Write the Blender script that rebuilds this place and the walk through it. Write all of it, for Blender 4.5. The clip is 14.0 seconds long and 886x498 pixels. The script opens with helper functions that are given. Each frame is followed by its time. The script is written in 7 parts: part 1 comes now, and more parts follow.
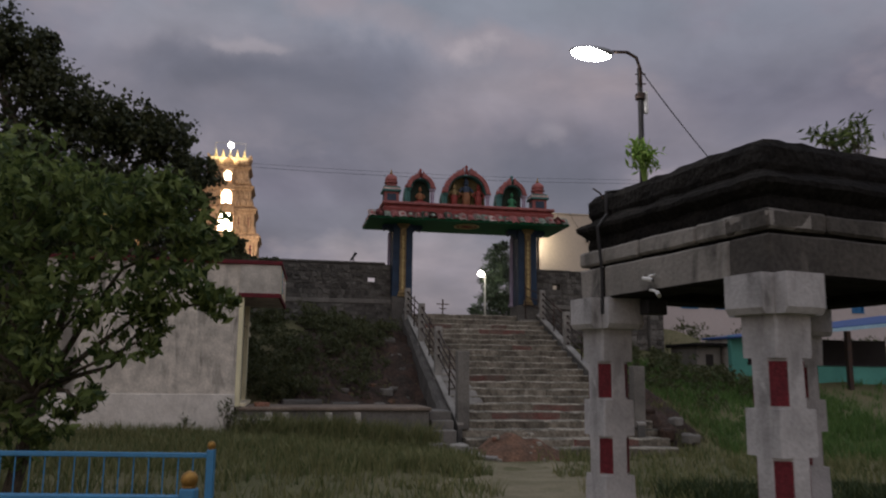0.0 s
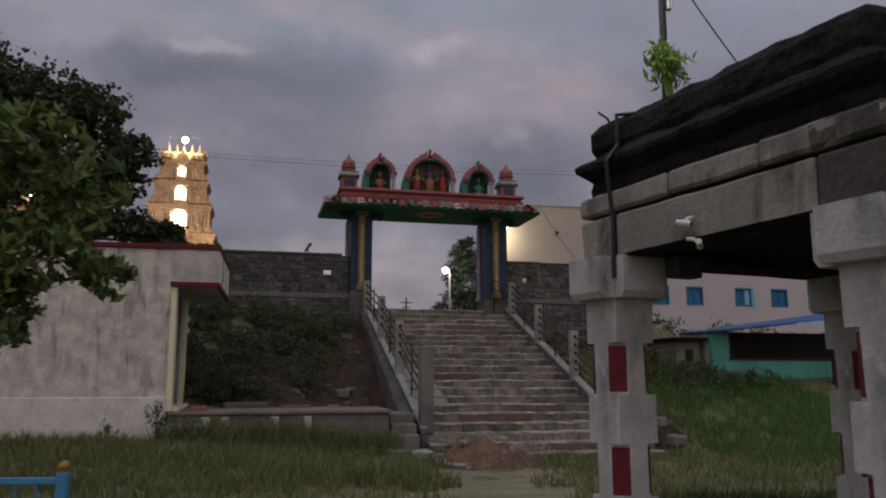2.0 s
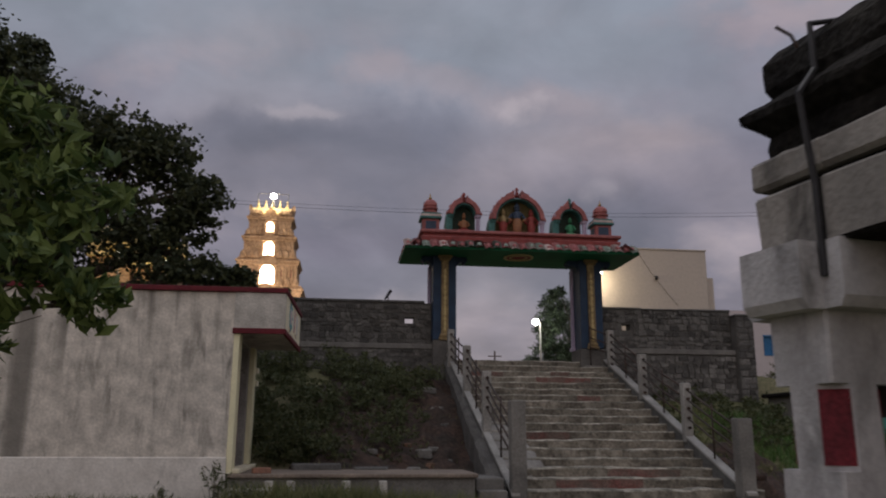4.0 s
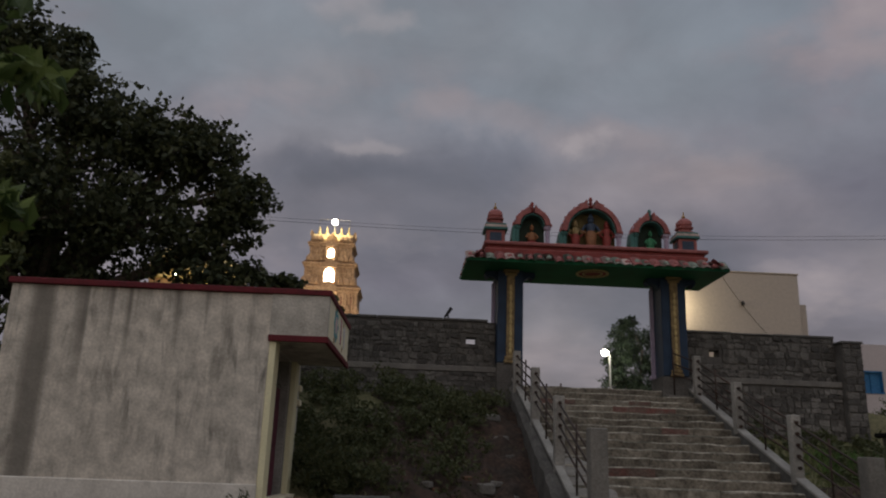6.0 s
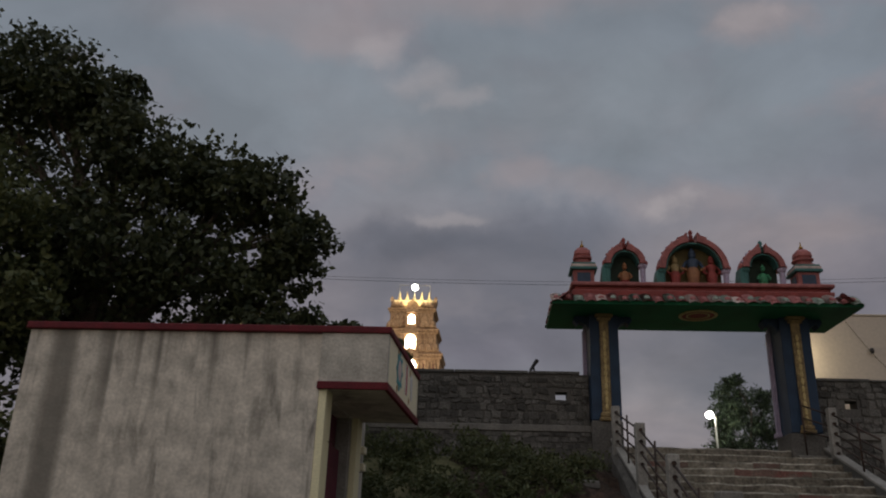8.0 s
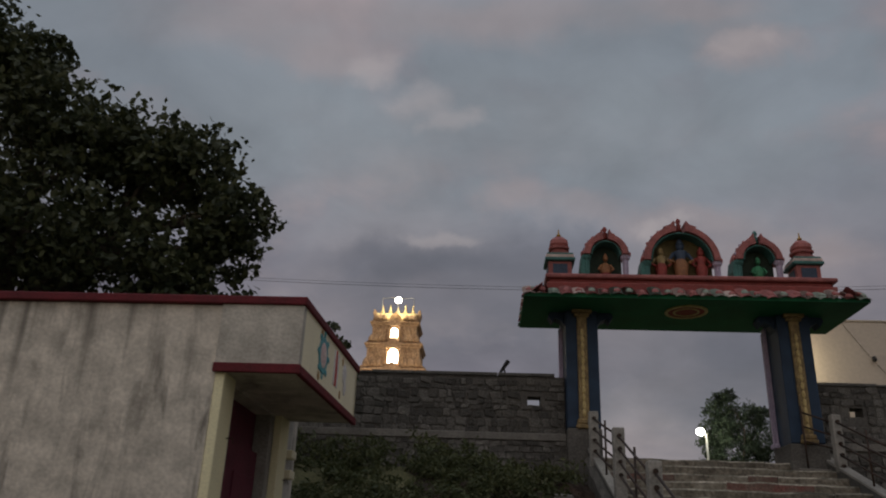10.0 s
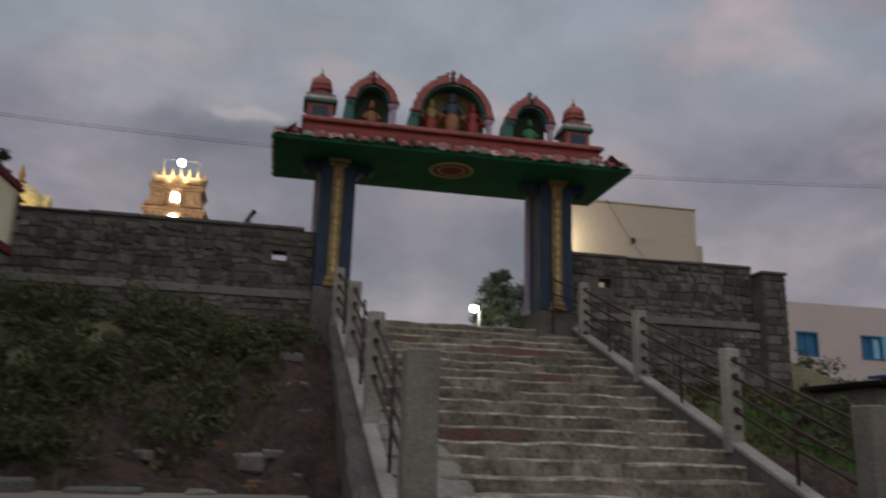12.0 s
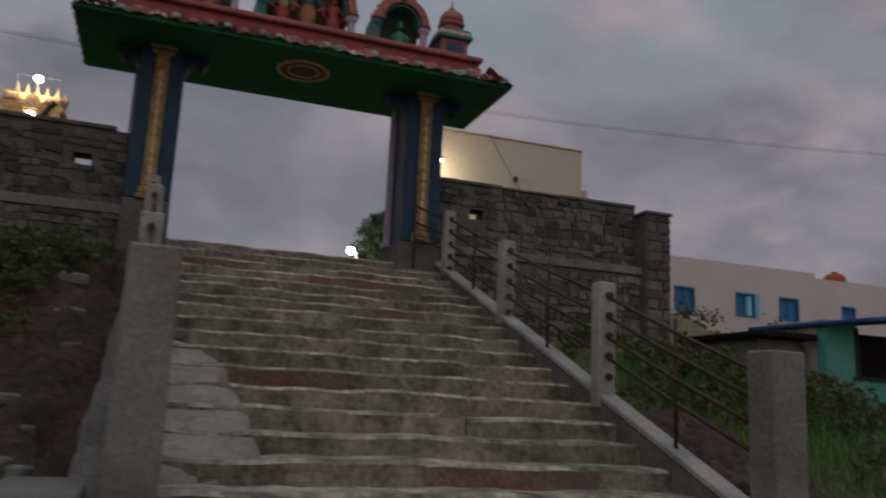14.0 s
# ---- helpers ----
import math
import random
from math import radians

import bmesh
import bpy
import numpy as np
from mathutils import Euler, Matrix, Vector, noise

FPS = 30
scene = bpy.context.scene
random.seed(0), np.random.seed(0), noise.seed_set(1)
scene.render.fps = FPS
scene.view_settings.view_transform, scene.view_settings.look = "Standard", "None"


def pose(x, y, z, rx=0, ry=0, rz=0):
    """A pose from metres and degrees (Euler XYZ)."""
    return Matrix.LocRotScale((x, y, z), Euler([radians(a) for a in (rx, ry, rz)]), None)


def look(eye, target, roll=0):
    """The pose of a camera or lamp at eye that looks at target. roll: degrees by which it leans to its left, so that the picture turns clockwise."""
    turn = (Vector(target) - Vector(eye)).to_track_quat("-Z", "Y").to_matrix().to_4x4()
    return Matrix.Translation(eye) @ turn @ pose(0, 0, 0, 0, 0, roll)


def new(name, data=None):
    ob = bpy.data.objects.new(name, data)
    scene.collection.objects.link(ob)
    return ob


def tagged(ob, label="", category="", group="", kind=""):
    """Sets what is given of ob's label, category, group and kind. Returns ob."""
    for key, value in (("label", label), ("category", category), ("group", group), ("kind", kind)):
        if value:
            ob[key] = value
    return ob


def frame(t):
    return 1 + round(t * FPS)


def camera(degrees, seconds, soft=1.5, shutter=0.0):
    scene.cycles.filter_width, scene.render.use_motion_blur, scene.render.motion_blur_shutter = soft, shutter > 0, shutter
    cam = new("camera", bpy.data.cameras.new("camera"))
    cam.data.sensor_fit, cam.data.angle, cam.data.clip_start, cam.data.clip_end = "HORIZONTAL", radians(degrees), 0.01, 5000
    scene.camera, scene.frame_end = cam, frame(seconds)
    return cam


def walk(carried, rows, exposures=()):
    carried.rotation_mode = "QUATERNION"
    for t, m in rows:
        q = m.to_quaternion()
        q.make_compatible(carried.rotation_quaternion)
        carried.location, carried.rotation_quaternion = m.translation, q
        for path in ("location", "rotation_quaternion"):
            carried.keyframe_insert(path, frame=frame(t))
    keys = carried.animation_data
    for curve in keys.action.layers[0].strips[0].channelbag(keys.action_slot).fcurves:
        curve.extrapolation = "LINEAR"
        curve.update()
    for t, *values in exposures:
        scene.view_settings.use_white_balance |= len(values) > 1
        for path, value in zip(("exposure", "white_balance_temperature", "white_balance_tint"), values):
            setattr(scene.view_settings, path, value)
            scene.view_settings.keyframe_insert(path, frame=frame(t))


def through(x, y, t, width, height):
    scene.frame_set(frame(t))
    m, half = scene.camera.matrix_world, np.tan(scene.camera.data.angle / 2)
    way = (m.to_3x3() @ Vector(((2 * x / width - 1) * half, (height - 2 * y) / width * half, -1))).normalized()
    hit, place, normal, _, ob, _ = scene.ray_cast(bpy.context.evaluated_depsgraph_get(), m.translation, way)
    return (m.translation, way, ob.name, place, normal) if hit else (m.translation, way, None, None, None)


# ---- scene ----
cam = camera(58.5, 14.0, soft=2.0, shutter=0.5)
METRES, EYE, TILT, LEAN, TURN = 14.0, 1.45, 0.0, 0.0, -10.9
ROWS = [
    (0.0, 0.0, 0.0, 0.0, -0.1, 9.11, -0.61),
    (0.5, 0.0022, 0.0331, -0.0014, 1.03, 10.61, -0.15),
    (1.0, 0.0063, 0.0687, -0.0032, 0.76, 10.65, 0.07),
    (1.5, 0.0036, 0.1011, -0.0056, -0.71, 9.93, 0.11),
    (2.0, 0.0048, 0.1328, -0.006, -2.63, 9.28, 0.01),
    (2.5, 0.0062, 0.165, -0.0065, -3.24, 9.1, -0.12),
    (3.0, 0.0097, 0.1971, -0.0061, -1.29, 10.12, -0.14),
    (3.5, 0.0107, 0.2303, -0.005, 1.31, 12.2, -0.13),
    (4.0, 0.0079, 0.2608, -0.0046, 3.8, 13.29, -0.28),
    (6.5, -0.0136, 0.4416, -0.0129, 10.07, 16.95, -1.9),
    (7.0, -0.0215, 0.4802, -0.0134, 13.24, 18.42, -1.29),
    (7.5, -0.0231, 0.5139, -0.0108, 14.57, 19.32, -1.35),
    (8.0, -0.0252, 0.5497, -0.0113, 14.4, 20.6, -1.85),
    (10.5, -0.0033, 0.7276, -0.0098, 13.71, 22.12, -2.11),
    (11.0, 0.0103, 0.7599, -0.01, 13.56, 21.2, -2.09),
    (11.5, 0.0247, 0.7949, -0.014, 7.85, 17.25, -1.95),
    (12.0, 0.0411, 0.8275, -0.0157, -0.8, 14.15, -1.75),
    (12.5, 0.0564, 0.8661, -0.0165, -3.95, 13.05, -1.71),
    (13.0, 0.0706, 0.9019, -0.016, -4.84, 11.76, -2.63),
    (13.5, 0.0826, 0.9384, -0.0128, -5.18, 11.68, -3.12),
    (14.0, 0.099, 0.9733, -0.0137, -8.9, 10.95, -2.76),
]
walk(cam, [(t, pose(0, 0, EYE, TILT, LEAN, TURN) @ pose(METRES * x, METRES * y, METRES * z, 90 + pitch, roll, yaw)) for t, x, y, z, yaw, pitch, roll in ROWS],
     exposures=[(0.0, 0.10, 6430, 15), (4.2, 0.20, 6430, 15), (6.3, -0.10, 6600, 10), (7.5, -0.10, 6600, 9), (11.0, -0.05, 6700, 9), (11.5, -0.05, 6650, 9), (12.0, 0.36, 6600, 9), (12.5, 0.03, 6560, 9), (14.0, 0.08, 6560, 10)])

# ---------------------------------------------------------------- world and light
world = bpy.data.worlds.new("dusk_sky")
scene.world = world
world.use_nodes = True
SUN_UP, SUN_ROUND = 24.0, 200.0


CLOUD_TONES = {"slate": (0.113, 0.118, 0.151), "rose": (0.300, 0.258, 0.275), "pale": (0.400, 0.360, 0.375), "blue": (0.218, 0.243, 0.280), "haze": (0.200, 0.214, 0.252)}
LOW_CLOUDS = [
    (0.10, 0.60, 0.42, 0.13, 0.88, "blue"), (-0.31, 0.59, 0.24, 0.13, 0.75, "blue"),
    (-0.04, 0.345, 0.27, 0.105, 0.75, "slate"), (-0.11, 0.395, 0.12, 0.035, 0.6, "slate"), (0.10, 0.40, 0.17, 0.05, 0.5, "slate"), (0.62, 0.36, 0.2, 0.06, 0.35, "slate"),
    (0.36, 0.375, 0.22, 0.07, 0.45, "rose"), (0.025, 0.485, 0.05, 0.03, 0.6, "rose"), (0.125, 0.475, 0.10, 0.028, 0.45, "rose"), (0.26, 0.455, 0.10, 0.03, 0.55, "rose"), (0.43, 0.42, 0.10, 0.035, 0.6, "rose"),
    (0.245, 0.445, 0.030, 0.020, 0.5, "pale"), (-0.072, 0.437, 0.055, 0.014, 0.4, "pale"), (0.325, 0.326, 0.028, 0.016, 0.4, "pale"),
    (0.05, 0.19, 0.35, 0.05, 0.3, "haze"), (0.27, 0.25, 0.22, 0.11, 0.75, "slate"),
]
HIGH_CLOUDS = [
    (-0.30, 0.80, 0.32, 0.09, 0.6, "rose"), (0.05, 0.79, 0.20, 0.055, 0.6, "rose"), (-0.24, 0.725, 0.13, 0.045, 0.6, "rose"),
    (-0.19, 0.706, 0.055, 0.034, 0.4, "pale"), (-0.115, 0.645, 0.060, 0.032, 0.4, "pale"), (-0.068, 0.608, 0.050, 0.024, 0.4, "pale"),
    (0.377, 0.745, 0.075, 0.05, 0.75, "rose"), (0.37, 0.75, 0.04, 0.03, 0.4, "pale"), (0.30, 0.82, 0.12, 0.04, 0.6, "rose"), (0.72, 0.62, 0.12, 0.05, 0.6, "rose"), (1.08, 0.54, 0.18, 0.06, 0.6, "rose"),
]


def dusk_sky():
    nt = world.node_tree
    nt.nodes.clear()
    N, L = nt.nodes.new, nt.links.new
    out, back = N("ShaderNodeOutputWorld"), N("ShaderNodeBackground")
    co = N("ShaderNodeTexCoord")
    sep = N("ShaderNodeSeparateXYZ")
    L(co.outputs["Generated"], sep.inputs[0])
    # flat cloud deck: direction divided by its height
    up = N("ShaderNodeMath"); up.operation = "MAXIMUM"; up.inputs[1].default_value = 0.0
    L(sep.outputs["Z"], up.inputs[0])
    add = N("ShaderNodeMath"); add.operation = "ADD"; add.inputs[1].default_value = 0.34
    L(up.outputs[0], add.inputs[0])
    dx = N("ShaderNodeMath"); dx.operation = "DIVIDE"
    dy = N("ShaderNodeMath"); dy.operation = "DIVIDE"
    L(sep.outputs["X"], dx.inputs[0]); L(add.outputs[0], dx.inputs[1])
    L(sep.outputs["Y"], dy.inputs[0]); L(add.outputs[0], dy.inputs[1])
    comb = N("ShaderNodeCombineXYZ")
    L(dx.outputs[0], comb.inputs[0]); L(dy.outputs[0], comb.inputs[1])
    comb.inputs[2].default_value = SKY_SEED
    big = N("ShaderNodeTexNoise")
    big.inputs["Scale"].default_value, big.inputs["Detail"].default_value = 1.9, 6.0
    big.inputs["Roughness"].default_value, big.inputs["Distortion"].default_value = 0.5, 0.25
    L(comb.outputs[0], big.inputs["Vector"])
    fine = N("ShaderNodeTexNoise")
    fine.inputs["Scale"].default_value, fine.inputs["Detail"].default_value = 4.2, 7.0
    L(comb.outputs[0], fine.inputs["Vector"])
    ramp = N("ShaderNodeValToRGB")
    e = ramp.color_ramp.elements
    e[0].position, e[0].color = 0.34, (0.125, 0.115, 0.152, 1)
    e[1].position, e[1].color = 0.66, (0.285, 0.250, 0.275, 1)
    m = e.new(0.50); m.color = (0.188, 0.175, 0.213, 1)
    L(big.outputs["Fac"], ramp.inputs["Fac"])
    # clearer, bluer sky higher up
    clear = N("ShaderNodeMapRange")
    clear.inputs["From Min"].default_value, clear.inputs["From Max"].default_value = 0.30, 0.49
    L(sep.outputs["Z"], clear.inputs["Value"])
    gap = N("ShaderNodeMapRange")
    gap.inputs["From Min"].default_value, gap.inputs["From Max"].default_value = 0.66, 0.50
    L(fine.outputs["Fac"], gap.inputs["Value"])
    both = N("ShaderNodeMath"); both.operation = "MULTIPLY"
    L(clear.outputs[0], both.inputs[0]); L(gap.outputs[0], both.inputs[1])
    mix = N("ShaderNodeMix"); mix.data_type = "RGBA"
    L(both.outputs[0], mix.inputs["Factor"]); L(ramp.outputs[0], mix.inputs["A"])
    mix.inputs["B"].default_value = (0.205, 0.232, 0.275, 1)
    # small bright puffs
    puff = N("ShaderNodeMapRange")
    puff.inputs["From Min"].default_value, puff.inputs["From Max"].default_value = 0.57, 0.75
    puff.inputs["To Max"].default_value = 0.6
    L(fine.outputs["Fac"], puff.inputs["Value"])
    mix2 = N("ShaderNodeMix"); mix2.data_type = "RGBA"
    L(puff.outputs[0], mix2.inputs["Factor"]); L(mix.outputs["Result"], mix2.inputs["A"])
    mix2.inputs["B"].default_value = (0.37, 0.315, 0.325, 1)
    # cloud banks and lit cloud edges ahead, by their direction (across, up per unit ahead)
    ahead = N("ShaderNodeMath"); ahead.operation = "MAXIMUM"; ahead.inputs[1].default_value = 0.05
    L(sep.outputs["Y"], ahead.inputs[0])
    pu = N("ShaderNodeMath"); pu.operation = "DIVIDE"
    pv = N("ShaderNodeMath"); pv.operation = "DIVIDE"
    L(sep.outputs["X"], pu.inputs[0]); L(ahead.outputs[0], pu.inputs[1])
    L(sep.outputs["Z"], pv.inputs[0]); L(ahead.outputs[0], pv.inputs[1])
    flat = N("ShaderNodeCombineXYZ")
    L(pu.outputs[0], flat.inputs[0]); L(pv.outputs[0], flat.inputs[1])
    warp = N("ShaderNodeTexNoise")
    warp.inputs["Scale"].default_value, warp.inputs["Detail"].default_value, warp.inputs["Roughness"].default_value = 7.0, 6.0, 0.55
    L(flat.outputs[0], warp.inputs["Vector"])
    off = N("ShaderNodeVectorMath"); off.operation = "MULTIPLY_ADD"
    off.inputs[1].default_value, off.inputs[2].default_value = (0.19, 0.115, 0), (-0.095, -0.0575, 0)
    L(warp.outputs["Color"], off.inputs[0])
    bent = N("ShaderNodeVectorMath"); bent.operation = "ADD"
    L(flat.outputs[0], bent.inputs[0]); L(off.outputs[0], bent.inputs[1])
    last = mix2.outputs["Result"]
    for u, v, w, h, fac, tone in LOW_CLOUDS + HIGH_CLOUDS:
        sub = N("ShaderNodeVectorMath"); sub.operation = "SUBTRACT"; sub.inputs[1].default_value = (u, v, 0)
        L(bent.outputs[0], sub.inputs[0])
        size = N("ShaderNodeVectorMath"); size.operation = "MULTIPLY"; size.inputs[1].default_value = (1 / w, 1 / h, 0)
        L(sub.outputs[0], size.inputs[0])
        dist = N("ShaderNodeVectorMath"); dist.operation = "LENGTH"
        L(size.outputs[0], dist.inputs[0])
        soft = N("ShaderNodeMapRange"); soft.interpolation_type = "SMOOTHSTEP"
        soft.inputs["From Min"].default_value, soft.inputs["From Max"].default_value = 1.25, 0.25
        soft.inputs["To Max"].default_value = fac
        L(dist.outputs["Value"], soft.inputs["Value"])
        lay = N("ShaderNodeMix"); lay.data_type = "RGBA"
        lay.inputs["B"].default_value = (*CLOUD_TONES[tone], 1)
        L(soft.outputs[0], lay.inputs["Factor"]); L(last, lay.inputs["A"])
        last = lay.outputs["Result"]
    mott = N("ShaderNodeTexNoise")
    mott.inputs["Scale"].default_value, mott.inputs["Detail"].default_value, mott.inputs["Roughness"].default_value = 5.5, 9.0, 0.55
    mott.inputs["Distortion"].default_value = 0.3
    L(comb.outputs[0], mott.inputs["Vector"])
    mr = N("ShaderNodeMapRange")
    mr.inputs["From Min"].default_value, mr.inputs["From Max"].default_value = 0.32, 0.68
    mr.inputs["To Min"].default_value, mr.inputs["To Max"].default_value = 0.89, 1.11
    L(mott.outputs["Fac"], mr.inputs["Value"])
    mm = N("ShaderNodeMix"); mm.data_type = "RGBA"; mm.blend_type = "MULTIPLY"; mm.inputs["Factor"].default_value = 1
    L(last, mm.inputs["A"]); L(mr.outputs[0], mm.inputs["B"])
    last = mm.outputs["Result"]
    sky = N("ShaderNodeTexSky"); sky.sky_type = "NISHITA"; sky.sun_disc = False
    sky.sun_elevation, sky.sun_rotation = radians(3), radians(SUN_ROUND)
    scaled = N("ShaderNodeMix"); scaled.data_type = "RGBA"; scaled.blend_type = "ADD"
    scaled.inputs["Factor"].default_value = 0.012
    L(last, scaled.inputs["A"]); L(sky.outputs[0], scaled.inputs["B"])
    # an overcast sky is brighter overhead
    zen = N("ShaderNodeMapRange")
    zen.inputs["From Min"].default_value, zen.inputs["From Max"].default_value = 0.62, 0.95
    zen.inputs["To Min"].default_value, zen.inputs["To Max"].default_value = 1.0, ZENITH
    L(sep.outputs["Z"], zen.inputs["Value"])
    lift = N("ShaderNodeMix"); lift.data_type = "RGBA"; lift.blend_type = "MULTIPLY"; lift.inputs["Factor"].default_value = 1
    L(scaled.outputs["Result"], lift.inputs["A"]); L(zen.outputs[0], lift.inputs["B"])
    L(lift.outputs["Result"], back.inputs["Color"])
    back.inputs["Strength"].default_value = SKY_STRENGTH
    L(back.outputs[0], out.inputs["Surface"])


SKY_SEED, SKY_STRENGTH, ZENITH = 8.3, 1.0, 2.2
dusk_sky()

# the glow of the western sky after sunset, from behind the walk
sun_data = bpy.data.lights.new("evening_glow", "SUN")
sun_data.energy, sun_data.angle, sun_data.color = 0.66, radians(130), (1.0, 0.93, 0.90)
sun = new("evening_glow", sun_data)
sun.matrix_world = look((-8, -17, 17), (3, 10, 1))


def lamp(name, kind, place, energy, color, size=0.1, target=None, cone=None):
    d = bpy.data.lights.new(name, kind)
    d.energy, d.color = energy, color
    if kind == "SPOT":
        d.spot_size, d.spot_blend = radians(cone or 120), 0.6
    if kind != "AREA":
        d.shadow_soft_size = size
    else:
        d.size = size
    ob = new(name, d)
    ob.matrix_world = look(place, target) if target else pose(*place)
    return ob


# ---------------------------------------------------------------- materials
def mat(name, base, alt=None, rough=0.8, scale=3.0, amount=0.5, fine=30.0, bump=0.3, metal=0.0, stain=None, stain_scale=(2.5, 2.5, 0.25),
        stain_from=0.5, stain_to=0.66, vary=0.0, island=False, spec=0.3, grain=0.25, runs=None):
    """A worn surface: two tones in blotches, fine grain with relief, optional stains drawn out along an axis."""
    m = bpy.data.materials.new(name)
    m.use_nodes = True
    nt = m.node_tree
    N, L = nt.nodes.new, nt.links.new
    p = nt.nodes["Principled BSDF"]
    p.inputs["Roughness"].default_value, p.inputs["Metallic"].default_value = rough, metal
    p.inputs["Specular IOR Level"].default_value = spec
    co = N("ShaderNodeTexCoord")
    vec = co.outputs["Object"]
    alt = alt or tuple(0.72 * c for c in base)
    n1 = N("ShaderNodeTexNoise")
    n1.inputs["Scale"].default_value, n1.inputs["Detail"].default_value = scale, 5
    L(vec, n1.inputs["Vector"])
    r1 = N("ShaderNodeMapRange")
    r1.inputs["From Min"].default_value, r1.inputs["From Max"].default_value = 0.35, 0.68
    r1.inputs["To Max"].default_value = amount
    L(n1.outputs["Fac"], r1.inputs["Value"])
    mix = N("ShaderNodeMix"); mix.data_type = "RGBA"
    mix.inputs["A"].default_value, mix.inputs["B"].default_value = (*base, 1), (*alt, 1)
    L(r1.outputs[0], mix.inputs["Factor"])
    n2 = N("ShaderNodeTexNoise")
    n2.inputs["Scale"].default_value, n2.inputs["Detail"].default_value = fine, 4
    L(vec, n2.inputs["Vector"])
    r2 = N("ShaderNodeMapRange")
    r2.inputs["From Min"].default_value, r2.inputs["From Max"].default_value = 0.3, 0.7
    r2.inputs["To Min"].default_value, r2.inputs["To Max"].default_value = 1 - grain, 1 + grain
    L(n2.outputs["Fac"], r2.inputs["Value"])
    mul = N("ShaderNodeMix"); mul.data_type = "RGBA"; mul.blend_type = "MULTIPLY"; mul.inputs["Factor"].default_value = 1
    L(mix.outputs["Result"], mul.inputs["A"]); L(r2.outputs[0], mul.inputs["B"])
    last = mul.outputs["Result"]
    if stain:
        mp = N("ShaderNodeMapping"); mp.inputs["Scale"].default_value = stain_scale
        L(vec, mp.inputs["Vector"])
        n3 = N("ShaderNodeTexNoise")
        n3.inputs["Scale"].default_value, n3.inputs["Detail"].default_value = 1.0, 8
        n3.inputs["Roughness"].default_value, n3.inputs["Distortion"].default_value = 0.62, 0.5
        L(mp.outputs[0], n3.inputs["Vector"])
        r3 = N("ShaderNodeMapRange")
        r3.inputs["From Min"].default_value, r3.inputs["From Max"].default_value = stain_from, stain_to
        r3.inputs["To Max"].default_value = 0.85
        L(n3.outputs["Fac"], r3.inputs["Value"])
        n4 = N("ShaderNodeTexNoise")
        n4.inputs["Scale"].default_value, n4.inputs["Detail"].default_value = 1.7, 4
        L(vec, n4.inputs["Vector"])
        r4 = N("ShaderNodeMapRange")
        r4.inputs["From Min"].default_value, r4.inputs["From Max"].default_value = 0.36, 0.58
        r4.inputs["To Min"].default_value = 0.15
        L(n4.outputs["Fac"], r4.inputs["Value"])
        m4 = N("ShaderNodeMath"); m4.operation = "MULTIPLY"
        L(r3.outputs[0], m4.inputs[0]); L(r4.outputs[0], m4.inputs[1])
        if runs:
            # rain runs of uneven length from the parapet down
            lo, hi = runs
            ax = N("ShaderNodeSeparateXYZ"); L(vec, ax.inputs[0])
            mq = N("ShaderNodeMapping"); mq.inputs["Scale"].default_value = (3.4, 3.4, 0.10)
            L(vec, mq.inputs["Vector"])
            n5 = N("ShaderNodeTexNoise"); n5.inputs["Scale"].default_value, n5.inputs["Detail"].default_value = 1.0, 6
            L(mq.outputs[0], n5.inputs["Vector"])
            r5 = N("ShaderNodeMapRange")
            r5.inputs["From Min"].default_value, r5.inputs["From Max"].default_value = 0.41, 0.66
            r5.inputs["To Min"].default_value, r5.inputs["To Max"].default_value = hi, lo
            L(n5.outputs["Fac"], r5.inputs["Value"])
            below = N("ShaderNodeMath"); below.operation = "SUBTRACT"
            L(ax.outputs["Z"], below.inputs[0]); L(r5.outputs[0], below.inputs[1])
            r6 = N("ShaderNodeMapRange")
            r6.inputs["From Min"].default_value, r6.inputs["From Max"].default_value = 0.0, 1.1
            r6.inputs["To Max"].default_value = 0.82
            L(below.outputs[0], r6.inputs["Value"])
            mx = N("ShaderNodeMath"); mx.operation = "MAXIMUM"
            L(m4.outputs[0], mx.inputs[0]); L(r6.outputs[0], mx.inputs[1])
            m4 = mx
            # broad black runs below two leaking spots of the parapet, uneven at their edges
            for spot, half, low in ((-4.42, 0.17, -0.6), (-3.86, 0.09, 1.9), (-3.2, 0.08, 2.3)):
                side = N("ShaderNodeMath"); side.operation = "MULTIPLY_ADD"; side.inputs[1].default_value = 0.5
                L(n5.outputs["Fac"], side.inputs[0]); L(ax.outputs["X"], side.inputs[2])
                off = N("ShaderNodeMath"); off.operation = "SUBTRACT"; off.inputs[1].default_value = spot + 0.25
                L(side.outputs[0], off.inputs[0])
                gap = N("ShaderNodeMath"); gap.operation = "ABSOLUTE"; L(off.outputs[0], gap.inputs[0])
                band = N("ShaderNodeMapRange"); band.interpolation_type = "SMOOTHSTEP"
                band.inputs["From Min"].default_value, band.inputs["From Max"].default_value = half * 1.7, half * 0.2
                band.inputs["To Max"].default_value = 0.8
                L(gap.outputs[0], band.inputs["Value"])
                tail = N("ShaderNodeMapRange")
                tail.inputs["From Min"].default_value, tail.inputs["From Max"].default_value = low, low + 1.2
                L(ax.outputs["Z"], tail.inputs["Value"])
                run = N("ShaderNodeMath"); run.operation = "MULTIPLY"
                L(band.outputs[0], run.inputs[0]); L(tail.outputs[0], run.inputs[1])
